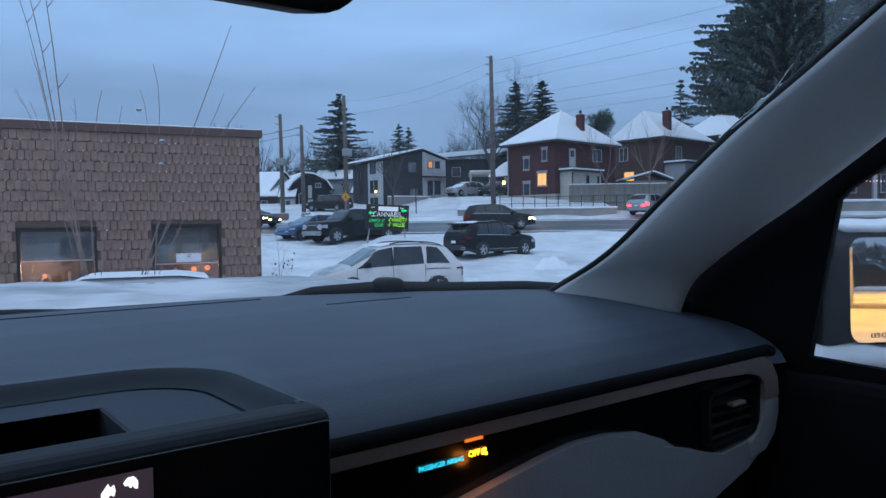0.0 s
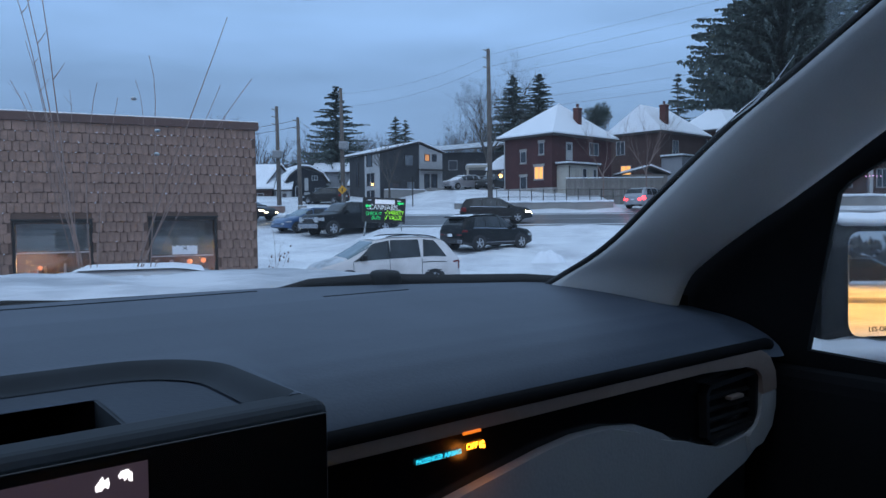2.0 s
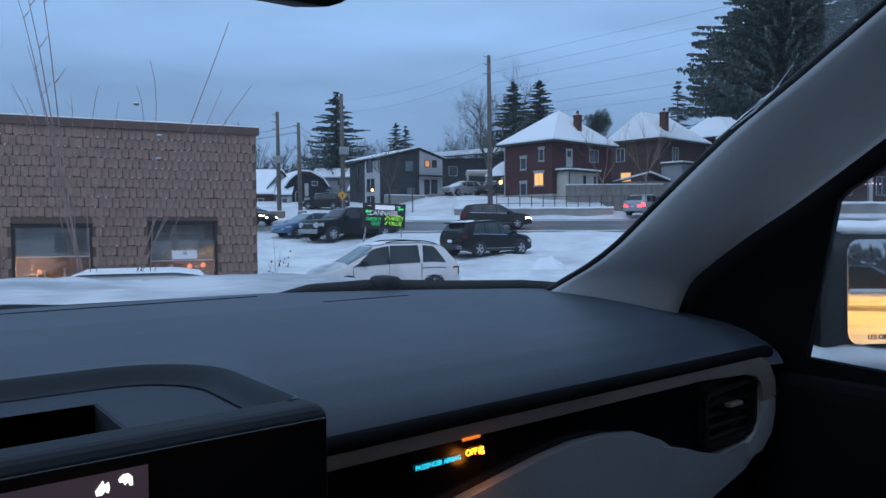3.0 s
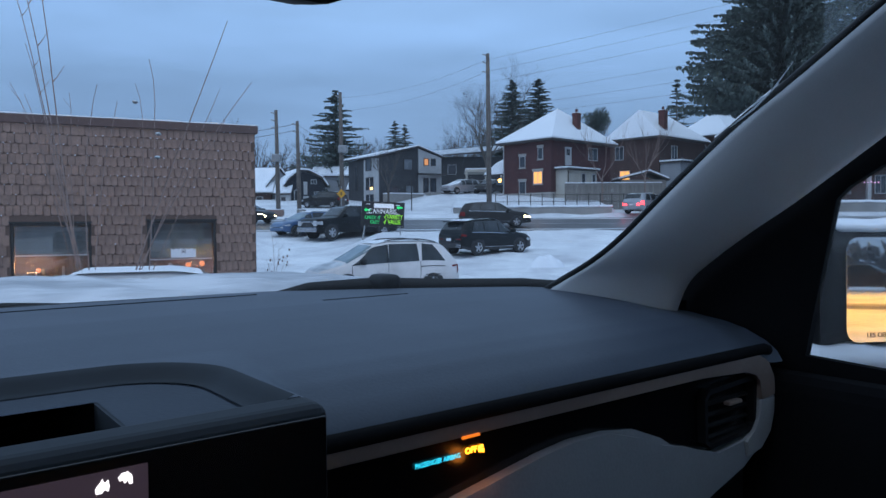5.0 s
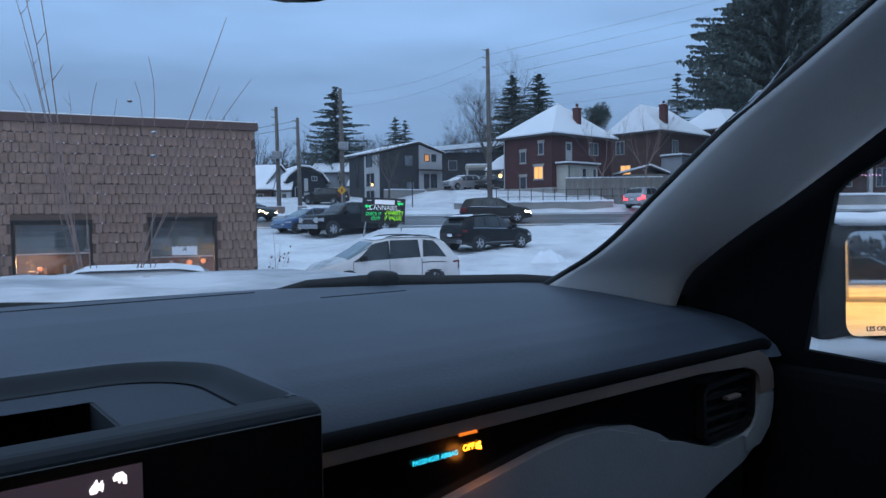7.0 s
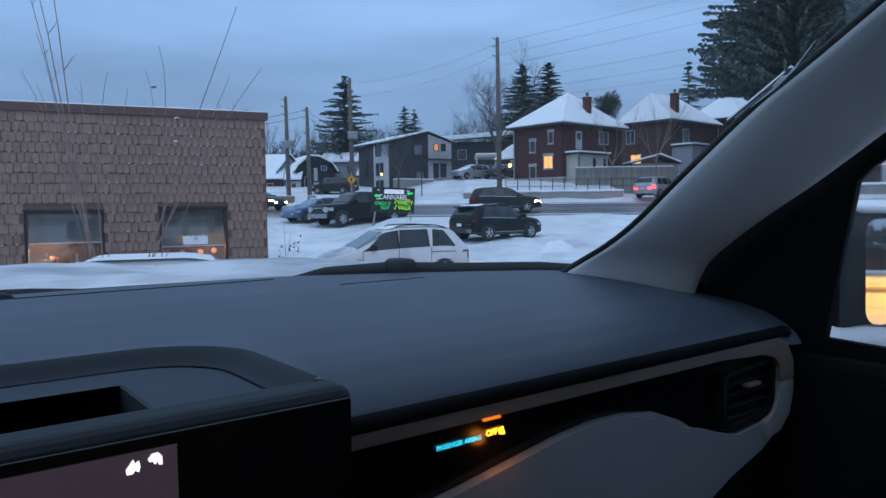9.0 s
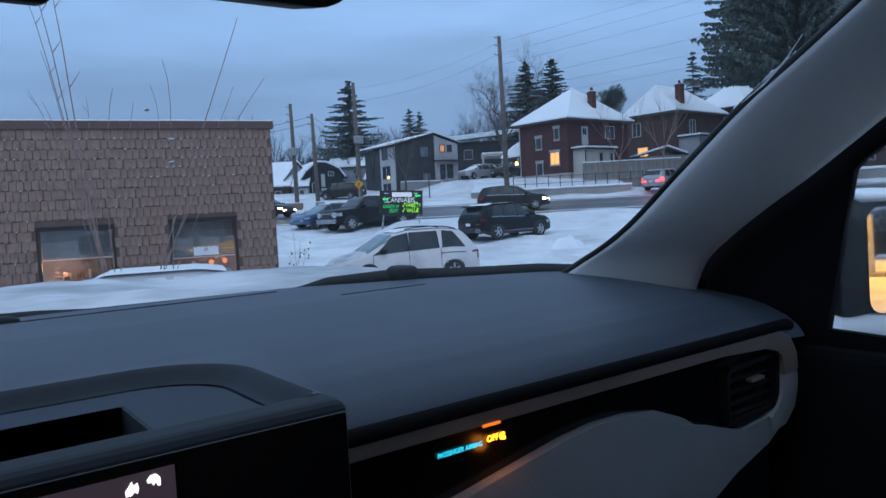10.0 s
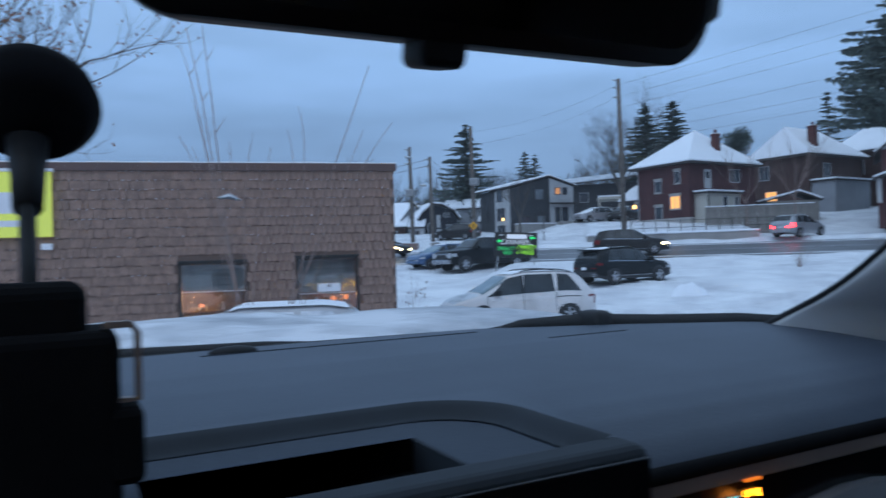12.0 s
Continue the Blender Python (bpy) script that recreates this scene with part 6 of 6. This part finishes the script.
def spruce(x, y, z, height, radius, first, seed, label, tiers=20, per=10, sprays=13, droop=0.35, hang=0.24):
    rnd = random.Random(seed)
    t = thing("spruce", (x, y, z), label, "tree")
    part("trunk", tube([(0, 0, -0.5), (0, 0, height * 0.5), (0, 0, height)], [height * 0.016, height * 0.010, 0.02], 8), BARK, t)
    verts, faces = [], []
    gap = (height - first) / tiers
    for i in range(tiers):
        f = i / (tiers - 1)
        zc = first + (height - first) * f
        reach = radius * ((1 - f) ** 0.9 * 0.95 + 0.05) * rnd.uniform(0.85, 1.08)
        n_b = max(4, int(per * (1 - 0.45 * f)))
        turn = rnd.random()
        for k in range(n_b):
            ang = (k + turn + rnd.uniform(-0.3, 0.3)) * math.tau / n_b
            ln = reach * rnd.uniform(0.6, 1.15)
            tilt = droop * (1 - 1.6 * f) * rnd.uniform(0.7, 1.3)
            lift = rnd.uniform(-0.6, 0.6) * gap
            for s in range(sprays):
                q = (s + 0.5 + rnd.uniform(-0.4, 0.4)) / sprays
                c = Vector((math.cos(ang) * ln * q, math.sin(ang) * ln * q, zc + lift - tilt * ln * (q - 0.75 * q * q * q)))
                sz = (0.055 * ln + 0.42 * gap + 0.14) * (1.05 - 0.45 * q) * rnd.uniform(0.7, 1.2)
                a2 = ang + rnd.choice((-1, 1)) * rnd.uniform(0.1, 1.0) * (1 - 0.6 * q)
                along = Vector((math.cos(a2), math.sin(a2), rnd.uniform(-0.9, 0.25))).normalized()
                side = along.cross(Vector((rnd.uniform(-0.8, 0.8), rnd.uniform(-0.8, 0.8), 1))).normalized()
                for w_, l_ in ((side, 1.0), (Vector((0, 0, -1)), 0.75)):
                    n = len(verts)
                    wd = w_ * sz * (0.24 if l_ == 1.0 else hang)
                    verts.extend((c - along * sz * 0.35, c + wd + along * sz * 0.15, c + along * sz * 0.85 * l_, c - wd * (1 if l_ == 1.0 else 0.15) + along * sz * 0.1))
                    faces.append((n, n + 1, n + 2, n + 3))
    me = bpy.data.meshes.new("crown")
    me.from_pydata([tuple(v) for v in verts], [], faces)
    me.materials.append(NEEDLES)
    cr = new("crown", me)
    cr.parent = t
    return t


def round_conifer(x, y, z, height, radius, seed, label):
    """A pine whose crown is a rounded, uneven mass of needle tufts."""
    rnd = random.Random(seed)
    t = thing("pine", (x, y, z), label, "tree")
    part("trunk", tube([(0, 0, -0.5), (0, 0, height - radius)], [0.2, 0.12], 8), BARK, t)
    verts, faces = [], []
    lobes = [Vector((rnd.uniform(-1, 1) * radius * 0.55, rnd.uniform(-1, 1) * radius * 0.55, height - radius * 1.1 + rnd.uniform(-0.7, 0.55) * radius)) for k in range(12)]
    for k in range(3600):
        c = rnd.choice(lobes)
        d = Vector((rnd.gauss(0, 1), rnd.gauss(0, 1), rnd.gauss(0, 0.8))).normalized()
        p = c + d * radius * 0.52 * rnd.random() ** 0.4
        a = (d + Vector((0, 0, 0.4)) + Vector((rnd.uniform(-1, 1), rnd.uniform(-1, 1), rnd.uniform(-1, 1))) * 0.6).normalized() * rnd.uniform(0.14, 0.34)
        b = a.orthogonal().normalized() * 0.07
        n = len(verts)
        verts += [tuple(p - a * 0.4), tuple(p + b), tuple(p + a), tuple(p - b)]
        faces.append((n, n + 1, n + 2, n + 3))
    me = bpy.data.meshes.new("crown")
    me.from_pydata(verts, [], faces)
    me.materials.append(NEEDLES)
    cr = new("crown", me)
    cr.parent = t
    return t


def branching(bm, p, d, length, r, depth, rnd, sides, spread=0.5, up=0.12, tips=None):
    pts, radii = [p], [r]
    q, dd = p.copy(), d.copy()
    for k in range(3):
        dd = (dd + Vector((rnd.uniform(-1, 1), rnd.uniform(-1, 1), rnd.uniform(-0.6, 1) * 0.7)) * 0.16).normalized()
        q = q + dd * length / 3
        pts.append(q.copy())
        radii.append(r * (1 - 0.14 * (k + 1)))
    tube(pts, radii, sides, bm, caps=False)
    if depth == 0:
        if tips is not None:
            tips.append(q.copy())
        return
    for k in range(rnd.choice((2, 3, 3))):
        base = pts[rnd.choice((1, 2, 3, 3))]
        nd = (dd + Vector((rnd.uniform(-1, 1), rnd.uniform(-1, 1), rnd.uniform(-0.7, 1))) * spread + Vector((0, 0, up))).normalized()
        branching(bm, base, nd, length * rnd.uniform(0.6, 0.85), r * rnd.uniform(0.45, 0.62), depth - 1, rnd, sides, spread, up, tips)


def bare_tree(x, y, z, height, seed, label, depth=5, mat=None, lean=(0, 0), spread=0.62, r=None):
    rnd = random.Random(seed)
    t = thing("bare_tree", (x, y, z), label, "tree")
    r = r or height * 0.016
    trunk_top = Vector((lean[0] * 0.3, lean[1] * 0.3, height * 0.3))
    part("trunk", tube([(0, 0, -0.5), trunk_top * 0.5, trunk_top], [r * 1.25, r, r * 0.85], 8), mat or BARK, t)
    bm = bmesh.new()
    tips = []
    for k in range(4):
        a = k * 1.7 + rnd.random()
        d = Vector((math.cos(a) * 0.55 + lean[0] * 0.2, math.sin(a) * 0.55 + lean[1] * 0.2, 1)).normalized()
        branching(bm, trunk_top * (0.75 + 0.25 * rnd.random()), d, height * 0.27, r * 0.6, depth, rnd, 3, spread, tips=tips)
    part("limbs", bm, mat or BARK, t)
    return t, tips


spruce(-12.5, 85.0, 5.2, 11.9, 6.9, 1.0, 3, "tall dark spruce behind the small houses", tiers=19, per=17, sprays=22, droop=0.62, hang=0.4)
spruce(-7.2, 112.0, 6.3, 11.2, 4.6, 2, 4, "slender spruce on the skyline", tiers=16, per=15, sprays=13)
spruce(-5.7, 112.0, 6.3, 10.5, 4.2, 2, 5, "slender spruce on the skyline", tiers=16, per=15, sprays=13)
spruce(9.1, 92.0, 5.7, 13.9, 7.2, 1, 6, "dark spruce behind the brick house", tiers=24, per=20, sprays=20, hang=0.4)
spruce(12.5, 93.0, 5.7, 14.3, 7.4, 1, 7, "dark spruce behind the brick house", tiers=24, per=20, sprays=20, hang=0.4)
spruce(33.0, 101.0, 5.9, 15.4, 5.2, 3, 8, "spruce rising behind the snowy roofs", tiers=16, per=14, sprays=13)
round_conifer(20.9, 98.0, 6.0, 11.7, 2.05, 9, "round-topped dark pine behind the roofs")
spruce(30.6, 65.0, 3.2, 26.5, 9.9, 10.0, 10, "very large spruce with drooping boughs", tiers=40, per=24, sprays=40, droop=0.22, hang=0.75)
spruce(44.0, 74.0, 3.6, 30.0, 9.0, 9.0, 11, "very large spruce with drooping boughs", tiers=34, per=16, sprays=26, droop=0.22, hang=0.75)
bare_tree(4.9, 78.0, 5.0, 12.0, 21, "large bare tree with fine spreading twigs", 7, spread=0.95)
bare_tree(9.8, 100.0, 6.0, 16.5, 22, "bare tree behind the spruces", 6, spread=0.75)
bare_tree(2.6, 90.0, 5.4, 9.5, 27, "low spreading bare tree behind the house", 6, spread=0.8)
bare_tree(-4.9, 66.0, 3.4, 6.2, 23, "small bare garden tree", 4)
bare_tree(13.6, 60.8, 3.5, 7.0, 24, "slim bare tree beside the fence", 4, TWIG, spread=0.18, r=0.06)
bare_tree(17.0, 60.0, 3.5, 8.0, 25, "slim bare tree beside the fence", 4, TWIG, spread=0.18, r=0.06)
tree, tips = bare_tree(-18.0, 14.6, 0.0, 11.0, 26, "bare tree with a few dry brown leaves", 6, BARK, lean=(4, 0), spread=0.75, r=0.30)
rnd = random.Random(5)
verts, faces = [], []
for p in tips:
    for k in range(rnd.randrange(0, 3)):
        c = p + Vector((rnd.uniform(-0.1, 0.1), rnd.uniform(-0.1, 0.1), rnd.uniform(-0.12, 0.02)))
        a = Vector((rnd.uniform(-1, 1), rnd.uniform(-1, 1), rnd.uniform(-1, 1))).normalized() * 0.05
        b = a.orthogonal().normalized() * 0.03
        n = len(verts)
        verts += [tuple(c - a), tuple(c + b), tuple(c + a), tuple(c - b)]
        faces.append((n, n + 1, n + 2, n + 3))
me = bpy.data.meshes.new("dry_leaves")
me.from_pydata(verts, [], faces)
me.materials.append(DRY_LEAF)
lv = new("dry_leaves", me)
lv.parent = tree

# far bare woods on the skyline
rnd = random.Random(31)
bm = bmesh.new()
for k in range(95):
    x = rnd.uniform(-42, 60)
    y = rnd.uniform(105, 135)
    hgt = rnd.uniform(7, 12) * (0.85 + 0.3 * noise.noise((x * 0.1, 0, 0)))
    base = Vector((x, y, 6.2))
    tube([base, base + Vector((0, 0, hgt * 0.35))], [0.2, 0.16], 3, bm, caps=False)
    for j in range(3):
        branching(bm, base + Vector((0, 0, hgt * rnd.uniform(0.2, 0.35))), Vector((rnd.uniform(-0.6, 0.6), rnd.uniform(-0.4, 0.4), 1)).normalized(), hgt * 0.3, 0.15, 4, rnd, 3, 0.6)
woods = link("distant_woods", bm, FAR_TWIGS)
tagged(woods, "bare grey woods along the skyline", "trees", kind="stuff")
verts, faces = [], []
for k in range(9500):
    x, y = rnd.uniform(-60, 80), rnd.uniform(112, 150)
    z = 6.0 + rnd.random() ** 1.5 * (5.6 + 2.0 * noise.noise((x * 0.12, 0, 4)))
    a = Vector((rnd.uniform(-1, 1), 0.2, rnd.uniform(0.2, 1))).normalized() * rnd.uniform(0.5, 1.3)
    b = a.cross(Vector((0, 1, 0))).normalized() * 0.16
    n = len(verts)
    verts += [(x - a.x, y, z - a.z), (x + b.x, y, z + b.z), (x + a.x, y, z + a.z), (x - b.x, y, z - b.z)]
    faces.append((n, n + 1, n + 2, n + 3))
me = bpy.data.meshes.new("distant_scrub")
me.from_pydata(verts, [], faces)
me.materials.append(FAR_TWIGS)
tagged(new("distant_scrub", me), "dense grey scrub below the skyline trees", "shrubs", kind="stuff")


def sapling(x, y, z, stems, label, seed, twigs=(1, 2, 3)):
    """stems: where each one springs, passes and ends, in x and z, and its radius at the foot."""
    rnd = random.Random(seed)
    t = thing("sapling", (x, y, z), label, "shrub", "saplings before the shop")
    for foot, (mx, mz), (tx, tz), r in stems:
        pts = []
        for f in lin(0, 1, 10):
            wob = 0.018 * math.sin(f * 9 + rnd.random()) * f
            pts.append(Vector((foot * (1 - f) ** 2 + 2 * mx * f * (1 - f) + tx * f * f + wob, rnd.uniform(-0.01, 0.01), 2 * mz * f * (1 - f) + tz * f * f)))
        bm = tube(pts, [r * (0.72 - 0.52 * f) + 0.0012 for f in lin(0, 1, 10)], 5)
        for k in range(rnd.choice(twigs)):
            b = pts[rnd.choice((5, 6, 7, 8))]
            s = rnd.choice((-1, 1, 1))
            tube([b, b + Vector((s * 0.06, 0, 0.07)), b + Vector((s * 0.12, 0, 0.16)) * rnd.uniform(0.8, 1.5)], [r * 0.4, r * 0.3, 0.0012], 4, bm)
        for k in range(6):
            p = pts[rnd.choice((4, 5, 6, 7, 8))].lerp(pts[9], rnd.random() * 0.6)
            bmesh.ops.create_icosphere(bm, subdivisions=1, radius=r * 0.42, matrix=Matrix.Translation(p))
        part("stem", bm, TWIG, t)
    return t


sapling(-4.9, 10.0, 0.0, ((0.1, (-0.45, 3.0), (-1.02, 5.3), 0.014), (0.0, (-0.42, 3.0), (-0.90, 5.5), 0.017), (-0.05, (-0.42, 3.2), (-0.64, 5.5), 0.018), (0.05, (-0.5, 3.0), (-0.83, 4.4), 0.011),
                         (0.2, (-0.55, 2.9), (-1.06, 3.87), 0.009), (0.0, (-0.6, 2.9), (-0.86, 3.70), 0.008), (-0.2, (-0.26, 2.9), (-0.24, 3.72), 0.008)),
        "leafless sapling with long upright reddish stems", 1, (2, 3, 4))
sapling(-4.75, 10.0, 0.0, ((-0.1, (-0.35, 2.9), (-0.01, 3.83), 0.011), (-0.2, (0.0, 2.9), (0.27, 3.61), 0.009), (0.4, (0.75, 3.0), (0.52, 3.85), 0.008), (0.5, (0.9, 3.0), (0.72, 4.18), 0.011),
                          (0.0, (1.0, 2.7), (1.80, 4.70), 0.016), (0.0, (1.2, 2.8), (1.69, 3.76), 0.009), (-0.1, (1.15, 2.7), (2.12, 3.85), 0.011), (0.1, (1.5, 2.9), (1.75, 3.34), 0.007)),
        "leafless shrub with thin slanting stems", 2, (0, 0, 1))
b = sapling(-4.66, 20.0, -0.3, ((0.0, (0.0, 1.0), (-0.1, 1.95), 0.010), (0.0, (0.0, 0.9), (0.12, 1.6), 0.008), (0.0, (0.1, 0.7), (0.3, 1.3), 0.006), (0.0, (-0.1, 0.7), (-0.25, 1.2), 0.006)), "thin reddish weed stems sticking out of the snow", 3)
for k in range(14):
    bm = box(-0.018, 0.018, -0.006, 0.006, -0.025, 0.03, 0.005)
    lf = part("leaf", bm, DRY_LEAF, b)
    lf.location = (rnd.uniform(-0.25, 0.4), rnd.uniform(-0.05, 0.05), rnd.uniform(0.7, 1.6))
sapling(11.4, 40.0, 0.6, tuple((0.0, (dx * 0.4, dz * 0.6), (dx, dz), 0.02) for dx, dz in ((-0.5, 2.2), (0.3, 2.6), (0.8, 2.0), (-0.9, 1.7), (0.1, 2.1), (1.2, 1.5), (-0.2, 1.9), (0.55, 2.3))), "leafless reddish shrub in the snow", 4)
lump = link("snow_lump", sheet(lambda u, v: (4.4 + 0.75 * u, 30.0 + 0.6 * v, ground_z(4.4, 30.0) - 0.05 + 0.55 * max(0, 1 - u * u - v * v) ** 0.6 * (1 + 0.35 * noise.noise((u * 3, v * 3, 0)))), lin(-1, 1, 20), lin(-1, 1, 20)), SNOW, smooth=True)
tagged(lump, "lumpy heap of shovelled snow", "snow heap", kind="stuff")


# ---- what the mirrors show: the yellow-lit yard behind; canopy and tall lamp are assumed ----
LAMP_GLOW = glowing("sodium_glow", (1.0, 0.72, 0.28), 5.0)
# Unseen lamp behind the truck, added to warm the shop wall.
sl = thing("unseen_lamp_post", (3.0, -9.0, 0), "tall unseen yard lamp added for warm light", "street lamp")
part("post", tube([(0, 0, 0), (0, 0, 7.5)], [0.09, 0.06], 8), METAL, sl)
part("arm", tube([(0, 0, 7.4), (0.2, 0.5, 7.7), (0.3, 0.9, 7.7)], 0.04, 6), METAL, sl)
part("head", box(0.1, 0.5, 0.7, 1.05, 7.66, 7.78, 0.03), LAMP_GLOW, sl)
lamp("warm_wall_fill", "POINT", (3.3, -8.1, 7.4), 450, (1.0, 0.46, 0.10), 0.25)
# Canopy stays out of view; it keeps blue skylight off the yellow-lit snow.
canopy = thing("assumed_canopy", pose(24.0, -21.5, 0, 0, 0, -41.5), "assumed flat canopy, out of view, with warm yellow lights over a snowy yard", "canopy")
part("canopy_roof", box(-15, 17, -7, 7, 6.4, 7.1, 0.05), PALE_PANEL, canopy)
for x in (-11, -4, 3, 10):
    part("light_panel", box(x - 0.6, x + 0.6, -0.5, 0.5, 6.36, 6.396), LAMP_GLOW, canopy)
    down = bpy.data.lights.new("canopy_lamp", "SPOT")
    down.energy, down.color, down.spot_size, down.spot_blend, down.shadow_soft_size = 2900, (1.0, 0.47, 0.02), radians(118), 0.6, 0.3
    new("canopy_lamp", down).matrix_world = Matrix.Translation(canopy.matrix_world @ Vector((x, 0, 6.2)))
    for y in (-6, 6):
        part("pillar", box(x - 0.2, x + 0.2, y - 0.2, y + 0.2, 0, 6.4, 0.02), METAL, canopy)
pump = thing("fuel_pump", pose(22.6, -21.3, 0, 0, 0, -41.5), "white fuel pump on a low concrete island", "fuel pump")
part("cabinet", box(-0.3, 0.3, -0.35, 0.35, 0.15, 2.4, 0.06, 3), TRIM, pump, smooth=False)
part("island", box(-0.7, 0.7, -0.8, 2.2, -0.05, 0.15, 0.04), CONCRETE, pump)
part("display", box(-0.32, -0.3, -0.22, 0.22, 1.3, 1.7), DARK_FRAME, pump)
car("parked_car", placed(37.0, -33.5, 0.0, 0.6, 0.8), suv_shell, "dark car with red tail lamps in the lit yard", "car", DARK_PAINT, lit_rear=True, **ROADCAR)
rnd = random.Random(44)
verts, faces = [], []
for k in range(2600):
    a = rnd.uniform(1.9, 2.75)
    d = rnd.uniform(62, 74)
    c = Vector((math.sin(a) * d, math.cos(a) * d, rnd.random() ** 1.4 * (3.0 + 1.2 * noise.noise((a * 14, 0, 0)))))
    u = Vector((rnd.uniform(-1, 1), rnd.uniform(-1, 1), rnd.uniform(0.2, 1))).normalized() * rnd.uniform(0.4, 1.0)
    w = u.orthogonal().normalized() * 0.22
    n = len(verts)
    verts += [tuple(c - u), tuple(c + w), tuple(c + u), tuple(c - w)]
    faces.append((n, n + 1, n + 2, n + 3))
me = bpy.data.meshes.new("yard_scrub")
me.from_pydata(verts, [], faces)
me.materials.append(FAR_TWIGS)
tagged(new("yard_scrub", me), "dark bare scrub beyond the lit yard", "shrubs", kind="stuff")


# ---- shakes of the shop wall, one by one ----
ROW, STEP = 0.188, 0.121
mesh_kinds = []
for k in range(4):
    rnd = random.Random(k)
    w, c = STEP * rnd.uniform(0.462, 0.488), rnd.uniform(0.020, 0.030)
    bm = bmesh.new()
    outline = [(-w, 0.0), (-w, -ROW + c), (-w + c, -ROW), (w - c, -ROW), (w, -ROW + c * rnd.uniform(0.6, 1.2)), (w, 0.0)]
    lo = [bm.verts.new((x, 0.0, z)) for x, z in outline]
    hi = [bm.verts.new((x * 0.97, -0.008 - 0.018 * (-z / ROW), z * 0.99)) for x, z in outline]
    bm.faces.new(hi)
    for i in range(6):
        bm.faces.new((lo[i], lo[(i + 1) % 6], hi[(i + 1) % 6], hi[i]))
    bmesh.ops.recalc_face_normals(bm, faces=bm.faces)
    me = bpy.data.meshes.new("shake")
    bm.to_mesh(me)
    bm.free()
    me.materials.append(SHAKE)
    mesh_kinds.append(me)
rnd = random.Random(12)
spots = []
rows_n = 23
for r in range(rows_n):
    z = CAP_Z - r * ROW
    x = -0.075 - (STEP / 2 if r % 2 else 0)
    while x > -9.5:
        zc = z - ROW / 2
        if not any(a - 0.035 < x < b + 0.035 and lo_ - 0.05 < zc < hi_ + 0.05 for a, b, lo_, hi_ in OPENINGS):
            spots.append((x + rnd.uniform(-0.006, 0.006), z + rnd.uniform(-0.012, 0.012), rnd.randrange(4)))
        x -= STEP
near = [s for s in spots if s[0] > -2.9 and s[1] > 1.0]
near = set(sorted(near, key=lambda s: -s[0])[:300])
rest = bmesh.new()
for s in spots:
    m = Matrix.Translation((s[0], -0.003, s[1])) @ pose(0, 0, 0, 0, rnd.uniform(-1.5, 1.5), 0)
    if s in near:
        ob = new("shake", mesh_kinds[s[2]])
        ob.parent = shop
        ob.matrix_local = m
    else:
        n0 = len(rest.verts)
        rest.from_mesh(mesh_kinds[s[2]])
        rest.verts.ensure_lookup_table()
        for v in rest.verts[n0:]:
            v.co = m @ v.co
shakes = part("more_shakes", rest, SHAKE, shop)
tagged(shakes, kind="stuff")
# crumbs of snow caught on the ledges between the rows
bm = bmesh.new()
for s in spots:
    if s[1] > 1.2 and rnd.random() < (0.75 if s[1] > 2.7 else 0.14):
        c = Vector((s[0] + STEP / 2, -0.024, s[1] + 0.004))
        r_ = rnd.uniform(0.006, 0.012)
        bmesh.ops.create_cube(bm, size=1.0, matrix=Matrix.Translation(c) @ Matrix.Diagonal((r_ * 1.6, r_ * 1.6, r_ * 1.2, 1)))
crumbs = part("snow_crumbs", bm, SNOW, shop)
tagged(crumbs, kind="stuff")
